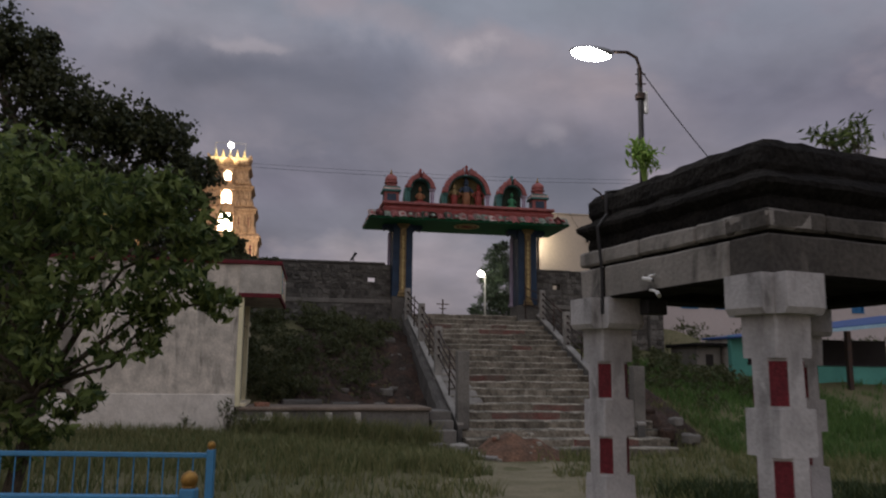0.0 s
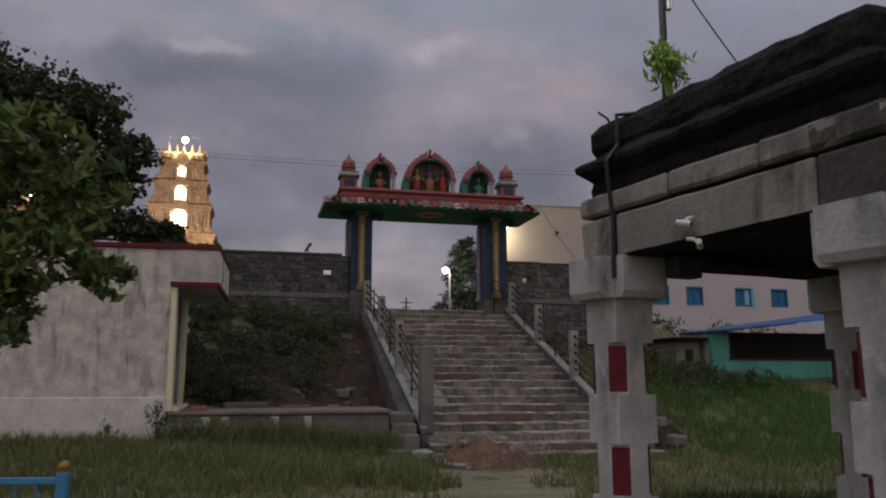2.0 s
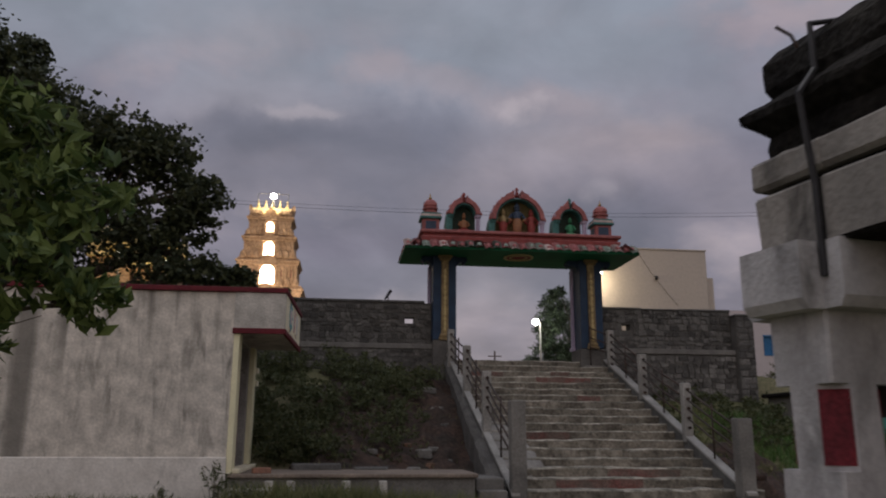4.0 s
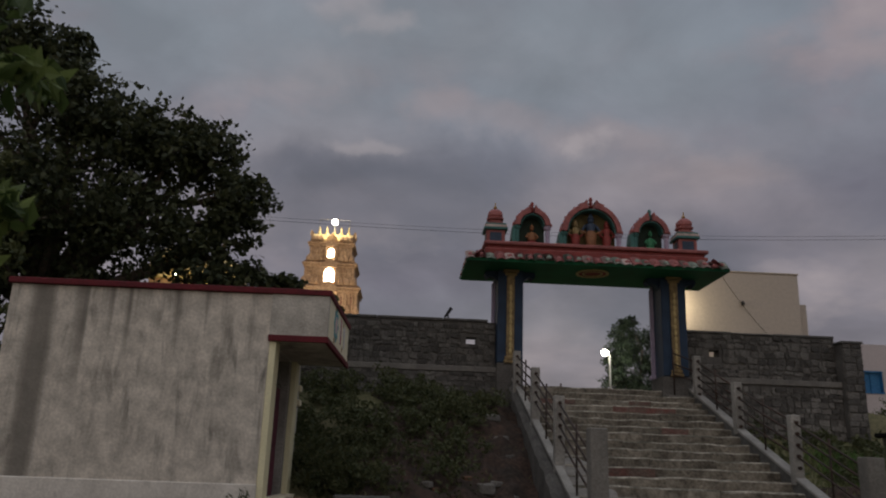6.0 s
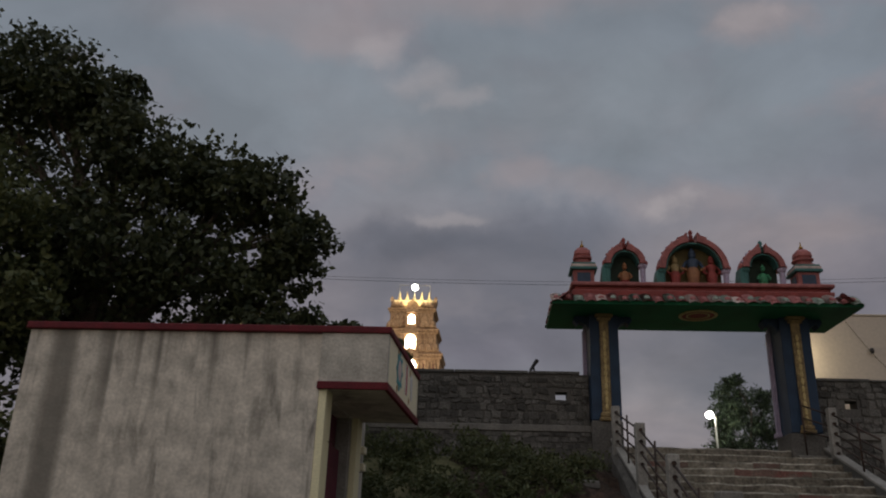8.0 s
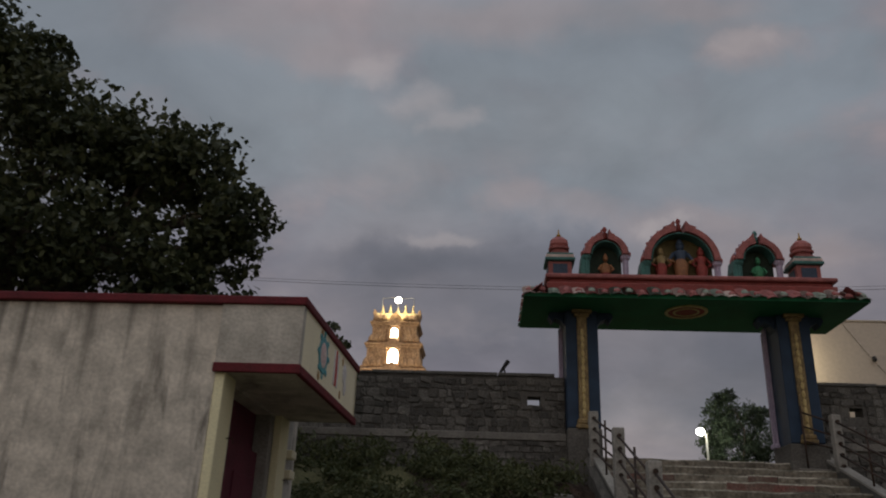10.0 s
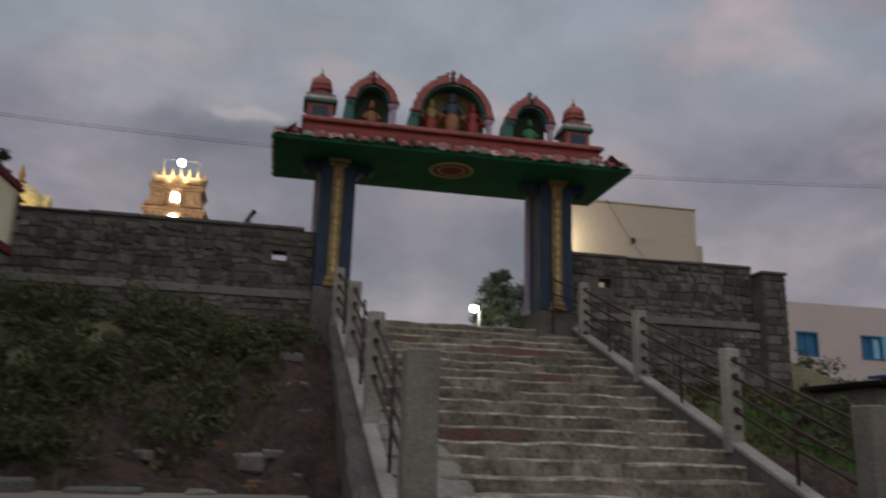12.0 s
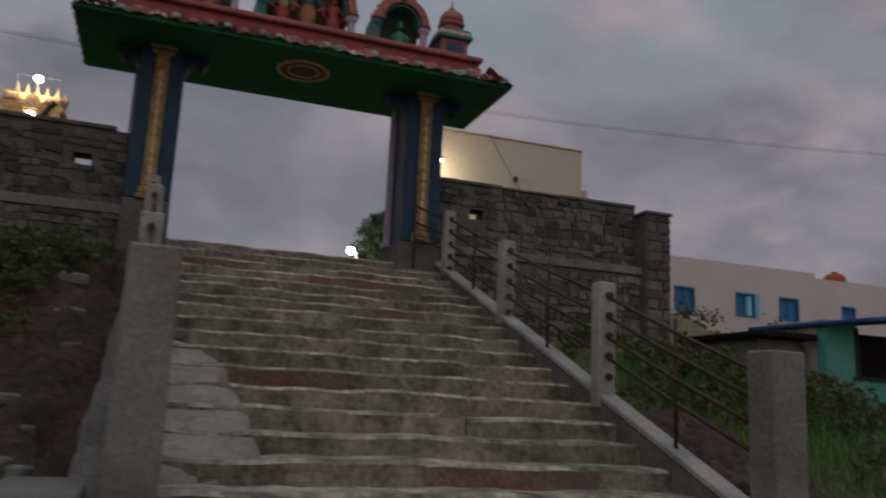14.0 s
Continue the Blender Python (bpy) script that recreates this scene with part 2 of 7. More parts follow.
                most = N("ShaderNodeMath"); most.operation = "MAXIMUM"
                L(m4.outputs[0], most.inputs[0]); L(run.outputs[0], most.inputs[1])
                m4 = most
        ms = N("ShaderNodeMix"); ms.data_type = "RGBA"
        ms.inputs["B"].default_value = (*stain, 1)
        L(m4.outputs[0], ms.inputs["Factor"]); L(last, ms.inputs["A"])
        last = ms.outputs["Result"]
    if vary:
        src = N("ShaderNodeNewGeometry").outputs["Random Per Island"] if island else N("ShaderNodeObjectInfo").outputs["Random"]
        rv = N("ShaderNodeMapRange")
        rv.inputs["To Min"].default_value, rv.inputs["To Max"].default_value = 1 - vary, 1 + vary
        L(src, rv.inputs["Value"])
        mv = N("ShaderNodeMix"); mv.data_type = "RGBA"; mv.blend_type = "MULTIPLY"; mv.inputs["Factor"].default_value = 1
        L(last, mv.inputs["A"]); L(rv.outputs[0], mv.inputs["B"])
        last = mv.outputs["Result"]
    L(last, p.inputs["Base Color"])
    if bump:
        b = N("ShaderNodeBump")
        b.inputs["Strength"].default_value, b.inputs["Distance"].default_value = bump, 0.02
        L(n2.outputs["Fac"], b.inputs["Height"])
        L(b.outputs[0], p.inputs["Normal"])
    return m


def leaf_mat(name, low, high, through=0.25):
    m = bpy.data.materials.new(name)
    m.use_nodes = True
    nt = m.node_tree
    N, L = nt.nodes.new, nt.links.new
    p = nt.nodes["Principled BSDF"]
    p.inputs["Roughness"].default_value = 0.55
    p.inputs["Specular IOR Level"].default_value = 0.25
    g = N("ShaderNodeNewGeometry")
    ramp = N("ShaderNodeValToRGB")
    e = ramp.color_ramp.elements
    e[0].color, e[1].color = (*low, 1), (*high, 1)
    L(g.outputs["Random Per Island"], ramp.inputs["Fac"])
    L(ramp.outputs[0], p.inputs["Base Color"])
    tr = N("ShaderNodeBsdfTranslucent")
    L(ramp.outputs[0], tr.inputs["Color"])
    ms = N("ShaderNodeMixShader"); ms.inputs[0].default_value = through
    L(p.outputs[0], ms.inputs[1]); L(tr.outputs[0], ms.inputs[2])
    L(ms.outputs[0], nt.nodes["Material Output"].inputs["Surface"])
    return m


def glow(name, color, strength):
    m = bpy.data.materials.new(name)
    m.use_nodes = True
    p = m.node_tree.nodes["Principled BSDF"]
    p.inputs["Base Color"].default_value = (*color, 1)
    p.inputs["Emission Color"].default_value = (*color, 1)
    p.inputs["Emission Strength"].default_value = strength
    return m


M_GROUND = mat("grassy_soil", (0.105, 0.105, 0.046), (0.165, 0.145, 0.078), 0.95, 0.5, 0.9, 22, 0.8, grain=0.4)
M_PATH = mat("trodden_soil", (0.25, 0.215, 0.135), (0.16, 0.145, 0.08), 0.95, 1.6, 0.9, 30, 0.6)
M_RED_SOIL = mat("red_soil", (0.056, 0.034, 0.024), (0.030, 0.023, 0.017), 0.95, 2.2, 1.0, 12, 1.0, grain=0.5)
M_LIME = mat("limewash_wall", (0.665, 0.605, 0.515), (0.40, 0.367, 0.312), 0.9, 4.2, 0.85, 24, 0.25, stain=(0.135, 0.124, 0.104), stain_scale=(5.2, 5.2, 1.1), stain_from=0.50, stain_to=0.72, grain=0.13, runs=(2.1, 4.3))
M_LIME_BASE = mat("limewash_plinth", (0.72, 0.675, 0.60), (0.56, 0.52, 0.455), 0.9, 3.0, 0.8, 28, 0.25, stain=(0.24, 0.22, 0.185), stain_scale=(3.0, 3.0, 1.5), stain_from=0.56, stain_to=0.76, grain=0.10)
M_LIME_OLD = mat("stained_plaster", (0.54, 0.505, 0.44), (0.31, 0.29, 0.25), 0.9, 3.2, 0.9, 30, 0.3, stain=(0.13, 0.12, 0.11), stain_scale=(2.2, 2.2, 0.3), stain_from=0.5, stain_to=0.7, grain=0.15)
M_CREAM = mat("cream_paint", (0.79, 0.73, 0.47), (0.68, 0.62, 0.40), 0.7, 2.5, 0.6, 50, 0.1, grain=0.1)
M_CREAM_PALE = mat("pale_cream_paint", (0.80, 0.73, 0.52), (0.70, 0.63, 0.46), 0.7, 2.0, 0.6, 50, 0.1, grain=0.1)
M_MAROON = mat("maroon_paint", (0.135, 0.026, 0.046), (0.09, 0.019, 0.034), 0.65, 3, 0.7, 40, 0.15, grain=0.2)
M_RED_OXIDE = mat("red_oxide_paint", (0.135, 0.014, 0.020), (0.085, 0.011, 0.015), 0.75, 6, 0.85, 50, 0.25, grain=0.3)
# near-black: the shade of unlit rooms and openings put into the colour
M_DARK = mat("dark_inside", (0.03, 0.026, 0.024), rough=0.9, bump=0.1)
M_STONE = mat("rubble_stone", (0.150, 0.142, 0.126), (0.082, 0.077, 0.068), 0.92, 5, 0.95, 24, 0.8, vary=0.46, grain=0.35)
M_STONE_FAR = mat("rubble_stone_joined", (0.150, 0.142, 0.126), (0.082, 0.077, 0.068), 0.92, 5, 0.95, 24, 0.8, vary=0.46, island=True, grain=0.35)
M_MORTAR = mat("grey_mortar", (0.136, 0.128, 0.114), (0.076, 0.071, 0.064), 0.95, 2.5, 0.9, 30, 0.6, grain=0.3)
M_COPING = mat("cement_coping", (0.13, 0.126, 0.116), (0.08, 0.077, 0.07), 0.93, 2.2, 0.9, 26, 0.5, grain=0.25)
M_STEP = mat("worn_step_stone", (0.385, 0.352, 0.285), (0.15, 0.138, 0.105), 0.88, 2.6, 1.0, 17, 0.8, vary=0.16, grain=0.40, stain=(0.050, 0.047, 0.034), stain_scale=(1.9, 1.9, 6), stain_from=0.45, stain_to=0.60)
# riser stains, with the weaker light on upright faces put into the dark base
M_RISER = mat("stained_shaded_step_riser", (0.215, 0.190, 0.148), (0.088, 0.076, 0.058), 0.92, 3.0, 1.0, 17, 0.9, vary=0.26, grain=0.40, stain=(0.30, 0.275, 0.22), stain_scale=(3, 3, 2), stain_from=0.50, stain_to=0.66)
M_PATCH = mat("smooth_cement_dressing", (0.275, 0.255, 0.220), (0.18, 0.165, 0.142), 0.9, 3.0, 0.95, 34, 0.4, grain=0.2, stain=(0.10, 0.09, 0.075), stain_scale=(3, 3, 6), stain_from=0.55, stain_to=0.68)
M_RISER_RED = mat("flaked_red_riser_paint", (0.155, 0.066, 0.054), (0.150, 0.120, 0.095), 0.88, 3.2, 1.0, 24, 0.6, vary=0.15, grain=0.3, stain=(0.10, 0.085, 0.068), stain_scale=(3, 3, 4), stain_from=0.5, stain_to=0.62)
M_CEMENT = mat("grey_cement", (0.20, 0.188, 0.165), (0.12, 0.113, 0.10), 0.9, 1.8, 0.9, 30, 0.4, grain=0.2)
M_CEMENT_PALE = mat("pale_cement", (0.33, 0.315, 0.28), (0.20, 0.19, 0.17), 0.9, 2.2, 0.9, 30, 0.4, grain=0.2)
M_IRON = mat("rusty_iron", (0.045, 0.036, 0.032), (0.08, 0.045, 0.03), 0.6, 8, 0.8, 60, 0.3, metal=0.4)
M_BLACK = mat("black_plastic", (0.022, 0.021, 0.022), rough=0.6, bump=0.05)
M_WHITEWASH = mat("whitewashed_stone", (0.48, 0.465, 0.455), (0.33, 0.32, 0.31), 0.88, 3.0, 0.85, 34, 0.35, stain=(0.11, 0.106, 0.10), stain_scale=(4, 4, 1.4), stain_from=0.49, stain_to=0.68, grain=0.09)
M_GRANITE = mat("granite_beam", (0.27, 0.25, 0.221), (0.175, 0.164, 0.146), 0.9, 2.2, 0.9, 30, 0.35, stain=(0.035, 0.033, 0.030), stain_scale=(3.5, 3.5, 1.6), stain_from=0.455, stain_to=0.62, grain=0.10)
# black of the weathered cornice, also used as painted shade under the pavilion roof
M_WEATHER_SHADE = mat("black_cornice_and_shaded_stone", (0.017, 0.0155, 0.0135), (0.009, 0.0085, 0.008), 0.95, 3.0, 0.9, 26, 0.9, stain=(0.042, 0.038, 0.031), stain_scale=(2.5, 2.5, 5), stain_from=0.57, stain_to=0.72, grain=0.45, spec=0.1)
M_GRANITE_DARK = mat("darker_granite", (0.085, 0.077, 0.066), (0.045, 0.041, 0.036), 0.93, 2.6, 0.9, 28, 0.4, stain=(0.17, 0.155, 0.13), stain_scale=(3, 3, 1.2), stain_from=0.56, stain_to=0.72, grain=0.25)
M_BLUE_FENCE = mat("sky_blue_enamel", (0.045, 0.215, 0.40), (0.035, 0.16, 0.31), 0.45, 6, 0.7, 60, 0.1, grain=0.1, spec=0.5)
M_BRASS = mat("gold_paint", (0.36, 0.20, 0.045), (0.20, 0.11, 0.03), 0.4, 12, 0.8, 60, 0.2, metal=0.5)
M_GATE_BLUE = mat("deep_blue_paint", (0.024, 0.048, 0.086), (0.016, 0.030, 0.055), 0.65, 3, 0.8, 40, 0.2, grain=0.2)
M_GATE_GOLD = mat("ochre_gold_paint", (0.30, 0.215, 0.095), (0.15, 0.105, 0.05), 0.6, 9, 0.95, 30, 0.5, grain=0.35)
M_GATE_GREEN = mat("green_paint", (0.008, 0.135, 0.055), (0.006, 0.085, 0.037), 0.7, 1.5, 0.8, 30, 0.15, grain=0.2)
M_PINK = mat("coral_pink_paint", (0.36, 0.125, 0.112), (0.22, 0.075, 0.070), 0.7, 6, 0.85, 40, 0.3, grain=0.25)
M_GATE_RED = mat("brick_red_paint", (0.27, 0.055, 0.046), (0.17, 0.038, 0.033), 0.7, 5, 0.8, 40, 0.3, grain=0.25)
M_PETAL_PALE = mat("pale_petal_paint", (0.58, 0.46, 0.40), (0.42, 0.30, 0.27), 0.7, 8, 0.8, 50, 0.3)
M_PETAL_GREEN = mat("mint_petal_paint", (0.25, 0.29, 0.23), (0.15, 0.18, 0.15), 0.7, 8, 0.8, 50, 0.3)
M_LILAC = mat("lilac_paint", (0.42, 0.36, 0.46), (0.30, 0.25, 0.34), 0.7, 4, 0.7, 40, 0.2)
M_TEAL = mat("teal_paint", (0.06, 0.17, 0.15), (0.04, 0.11, 0.10), 0.7, 6, 0.7, 40, 0.2)
M_NICHE = mat("dark_green_niche", (0.035, 0.055, 0.038), (0.025, 0.036, 0.028), 0.8, 5, 0.7, 40, 0.2)
M_NICHE_GOLD = mat("olive_gold_niche", (0.16, 0.125, 0.05), (0.09, 0.07, 0.035), 0.8, 5, 0.7, 40, 0.2)
M_FLESH = mat("orange_painted_plaster", (0.30, 0.14, 0.06), (0.20, 0.085, 0.045), 0.6, 10, 0.8, 40, 0.2)
M_FIG_RED = mat("crimson_painted_plaster", (0.27, 0.045, 0.035), (0.17, 0.035, 0.03), 0.6, 10, 0.8, 40, 0.2)
M_FIG_BLUE = mat("slate_blue_painted_plaster", (0.045, 0.065, 0.10), (0.03, 0.045, 0.07), 0.6, 10, 0.8, 40, 0.2)
M_FIG_GREEN = mat("leaf_green_painted_plaster", (0.05, 0.24, 0.11), (0.04, 0.15, 0.08), 0.6, 10, 0.8, 40, 0.2)
M_TOWER = mat("ochre_tower_plaster", (0.44, 0.285, 0.165), (0.25, 0.150, 0.082), 0.85, 1.2, 0.9, 6, 0.5, grain=0.35)
M_TOWER_PALE = mat("pale_yellow_tower_trim", (0.68, 0.55, 0.27), (0.52, 0.40, 0.18), 0.8, 1.2, 0.7, 6, 0.4)
M_TANK = mat("cream_plastered_block", (0.50, 0.43, 0.355), (0.44, 0.38, 0.32), 0.85, 0.4, 0.6, 10, 0.1, grain=0.06)
M_FAR_WALL = mat("pinkish_white_plaster", (0.52, 0.46, 0.45), (0.45, 0.40, 0.39), 0.9, 0.5, 0.7, 12, 0.1, grain=0.06)
M_BLUE_WIN = mat("bright_blue_shutter", (0.030, 0.15, 0.31), (0.022, 0.11, 0.24), 0.5, 2, 0.6, 20, 0.1)
M_CYAN_LIT = mat("pale_cyan_shutter", (0.30, 0.62, 0.74), (0.22, 0.50, 0.62), 0.5, 2, 0.6, 20, 0.1)
M_TURQ = mat("turquoise_wall", (0.11, 0.37, 0.31), (0.075, 0.26, 0.22), 0.8, 1.2, 0.7, 24, 0.2, grain=0.12)
M_TARP = mat("blue_sheet_roof", (0.035, 0.085, 0.25), (0.025, 0.06, 0.17), 0.6, 2, 0.7, 20, 0.3)
M_PALE_BLUE = mat("pale_blue_fascia", (0.36, 0.56, 0.66), (0.26, 0.42, 0.52), 0.7, 2, 0.7, 20, 0.2)
M_RED_TANK = mat("orange_red_plastic", (0.32, 0.055, 0.022), rough=0.6, scale=2)
M_BARK = mat("grey_brown_bark", (0.115, 0.092, 0.066), (0.055, 0.046, 0.036), 0.95, 6, 0.9, 30, 1.0, stain=(0.02, 0.018, 0.015), stain_scale=(9, 9, 1.5))
M_WIRE = mat("black_cable", (0.02, 0.02, 0.022), rough=0.6, bump=0)
M_STEEL = mat("dull_steel", (0.32, 0.32, 0.32), (0.22, 0.22, 0.22), 0.5, 6, 0.6, 40, 0.1, metal=0.7)
M_CAM_WHITE = mat("white_plastic", (0.66, 0.66, 0.64), (0.55, 0.55, 0.53), 0.4, 8, 0.5, 40, 0.05)
M_BRICK = mat("weathered_brick", (0.27, 0.13, 0.085), (0.18, 0.10, 0.07), 0.9, 6, 0.8, 30, 0.5, vary=0.2)
M_LEAF_DARK = leaf_mat("dark_tree_leaf", (0.028, 0.038, 0.019), (0.074, 0.082, 0.034), 0.22)
M_LEAF_NEAR = leaf_mat("mid_green_leaf", (0.030, 0.058, 0.018), (0.200, 0.255, 0.075), 0.4)
M_LEAF_BRIGHT = leaf_mat("bright_green_leaf", (0.14, 0.26, 0.05), (0.27, 0.38, 0.09), 0.35)
M_LEAF_BUSH = leaf_mat("bush_leaf", (0.055, 0.070, 0.030), (0.112, 0.118, 0.050), 0.28)
M_LEAF_FAR = leaf_mat("far_tree_leaf", (0.028, 0.045, 0.026), (0.065, 0.085, 0.045), 0.2)
M_GRASS = leaf_mat("grass_blade", (0.080, 0.112, 0.038), (0.265, 0.250, 0.115), 0.3)
M_GRASS_DEEP = leaf_mat("deep_green_grass_blade", (0.020, 0.040, 0.013), (0.066, 0.088, 0.030), 0.25)
M_GRASS_LUSH = leaf_mat("lush_grass_blade", (0.050, 0.118, 0.030), (0.140, 0.232, 0.060), 0.3)
M_PALE_GOLD = mat("pale_gold_paint", (0.56, 0.44, 0.20), (0.40, 0.29, 0.11), 0.5, 14, 0.8, 40, 0.3)
M_LAMP = glow("lit_led_white", (1.0, 0.98, 0.92), 30)
M_LAMP_FAR = glow("lit_floodlight", (1.0, 0.94, 0.80), 40)
M_LAMP_NICHE = glow("lit_tower_niche", (1.0, 0.93, 0.76), 14)
M_MOUND = mat("reddish_earth", (0.175, 0.098, 0.062), (0.095, 0.062, 0.043), 0.95, 3.0, 0.9, 18, 0.9, grain=0.35)
M_LEAF_MID = leaf_mat("olive_tree_leaf", (0.046, 0.060, 0.024), (0.135, 0.142, 0.054), 0.25)
M_DUSTY = mat("dusty_cement_floor", (0.245, 0.195, 0.150), (0.15, 0.118, 0.092), 0.92, 1.4, 0.9, 26, 0.4, grain=0.2)


# ---------------------------------------------------------------- mesh helpers
def part(name, bm, material, parent=None, label="", smooth=False, m=None):
    me = bpy.data.meshes.new(name)
    bm.to_mesh(me)
    bm.free()
    me.materials.append(material)
    if smooth:
        me.polygons.foreach_set("use_smooth", [True] * len(me.polygons))
    ob = new(name, me)
    if parent:
        ob.parent = parent
    if m is not None:
        ob.matrix_basis = m
    if label:
        ob["label"] = label
    return ob


def share(name, me, parent, m):
    """Another object on an existing mesh."""
    ob = new(name, me)
    ob.parent, ob.matrix_basis = parent, m
    return ob


def thing(name, m, label, category="", group="", kind=""):
    ob = new(name)
    ob.empty_display_size = 0.2
    ob.matrix_basis = m
    return tagged(ob, label, category, group, kind)


def B(bm=None):
    return bm or bmesh.new()


def box(bm, x0, x1, y0, y1, z0, z1, bevel=0.0, m=None, taper=0.0):
    vs = []
    for z, t in ((z0, 0), (z1, taper)):
        for x, y in ((x0 + t, y0 + t), (x1 - t, y0 + t), (x1 - t, y1 - t), (x0 + t, y1 - t)):
            vs.append(bm.verts.new((x, y, z)))
    fs = [bm.faces.new([vs[i] for i in q]) for q in ((3, 2, 1, 0), (4, 5, 6, 7), (0, 1, 5, 4), (1, 2, 6, 5), (2, 3, 7, 6), (3, 0, 4, 7))]
    if bevel:
        r = bmesh.ops.bevel(bm, geom=list({e for f in fs for e in f.edges}), offset=bevel, segments=1, affect="EDGES", clamp_overlap=True)
        vs = list({v for f in r["faces"] for v in f.verts} | {v for v in vs if v.is_valid})
    if m is not None:
        bmesh.ops.transform(bm, matrix=m, verts=[v for v in vs if v.is_valid])
    return bm


def lathe(bm, profile, n=16, x=0.0, y=0.0, square=0.0):
    """Turn (radius, z) pairs about an upright axis; square 1 gives a four-sided section."""
    rings = []
    for r, z in profile:
        ring = []
        for i in range(n):
            a = 2 * math.pi * (i + 0.5) / n
            k = 1.0
            if square:
                k = (1 - square) + square / max(abs(math.cos(a)), abs(math.sin(a)))
            ring.append(bm.verts.new((x + r * k * math.cos(a), y + r * k * math.sin(a), z)))
        rings.append(ring)
    for a, b in zip(rings, rings[1:]):
        for i in range(n):
            bm.faces.new((a[i], a[(i + 1) % n], b[(i + 1) % n], b[i]))
    bm.faces.new(rings[0][::-1])
    bm.faces.new(rings[-1])
    return bm


def tube(bm, pts, radii, n=8):
    """A round bar along points, with a radius at each."""
    pts = [Vector(p) for p in pts]
    if not isinstance(radii, (list, tuple)):
        radii = [radii] * len(pts)
    rings, side = [], None
    for i, p in enumerate(pts):
        d = (pts[min(i + 1, len(pts) - 1)] - pts[max(i - 1, 0)]).normalized()
        if side is None:
            side = d.orthogonal().normalized()
        side = (side - d * side.dot(d)).normalized()
        other = d.cross(side)
        rings.append([bm.verts.new(p + radii[i] * (math.cos(2 * math.pi * k / n) * side + math.sin(2 * math.pi * k / n) * other)) for k in range(n)])
    for a, b in zip(rings, rings[1:]):
        for k in range(n):
            bm.faces.new((a[k], a[(k + 1) % n], b[(k + 1) % n], b[k]))
    bm.faces.new(rings[0][::-1])
    bm.faces.new(rings[-1])
    return bm


def ball(bm, c, r, seg=12, rings=8, sx=1.0, sy=1.0, sz=1.0):
    bmesh.ops.create_uvsphere(bm, u_segments=seg, v_segments=rings, radius=r, matrix=Matrix.Translation(c) @ Matrix.Diagonal((sx, sy, sz, 1)))
    return bm


def extrude_outline(bm, pts, y0, y1):
    """A closed outline in x and z, given depth along y."""
    a = [bm.verts.new((x, y0, z)) for x, z in pts]
    b = [bm.verts.new((x, y1, z)) for x, z in pts]
    n = len(pts)
    bm.faces.new(a)
    bm.faces.new(b[::-1])
    for i in range(n):
        bm.faces.new((a[(i + 1) % n], a[i], b[i], b[(i + 1) % n]))
    bmesh.ops.recalc_face_normals(bm, faces=bm.faces[:])
    return bm


def arch_band(bm, cx, cz, r0, r1, y0, y1, a0, a1, n=18, squash=1.0):
    """A bent band between two radii in the x-z plane, from angle a0 to a1."""
    rows = []
    for i in range(n + 1):
        a = radians(a0 + (a1 - a0) * i / n)
        c, s = math.cos(a), math.sin(a) * squash
        rows.append([bm.verts.new((cx + r * c, y, cz + r * s)) for r, y in ((r0, y0), (r1 - 0.02, y0), (r1, y0 + 0.04), (r1, y1), (r0, y1))])
    for p, q in zip(rows, rows[1:]):
        for k in range(5):
            bm.faces.new((p[k], p[(k + 1) % 5], q[(k + 1) % 5], q[k]))
    bm.faces.new(rows[0][::-1])
    bm.faces.new(rows[-1])
    bmesh.ops.recalc_face_normals(bm, faces=bm.faces[:])
    return bm


def roughen(bm, amount, size, seed=0.0):
    for v in bm.verts:
        v.co += amount * noise.noise_vector(v.co / size + Vector((seed, 0, 0)))
    return bm


def mesh_ob(name, verts, faces, material, parent=None, label="", smooth=False):
    me = bpy.data.meshes.new(name)
    me.from_pydata(verts, [], faces)
    me.materials.append(material)
    if smooth:
        me.polygons.foreach_set("use_smooth", [True] * len(me.polygons))
    ob = new(name, me)
    ob.parent = parent
    if label:
        ob["label"] = label
    return ob


def leaves(name, centres, size, material, parent, rng, droop=0.3, narrow=0.45):
    """Folded leaf blades, one at each centre, of uneven size and turn."""
    c = np.asarray(centres)
    n = len(c)
    d = rng.normal(size=(n, 3)); d[:, 2] -= droop
    d /= np.linalg.norm(d, axis=1)[:, None]
    u = rng.normal(size=(n, 3))
    w = np.cross(d, u); w /= np.linalg.norm(w, axis=1)[:, None]
    k = np.cross(w, d)
    s = (size * rng.uniform(0.6, 1.35, n))[:, None]
    base, tip, mid = c - d * s * 0.5, c + d * s * 0.5, c - k * s * 0.07
    v = np.stack([base, mid + w * s * narrow * 0.5, tip, mid - w * s * narrow * 0.5], 1).reshape(-1, 3)
    f = [(4 * i, 4 * i + 1, 4 * i + 2, 4 * i + 3) for i in range(n)]
    return mesh_ob(name, v.tolist(), f, material, parent)


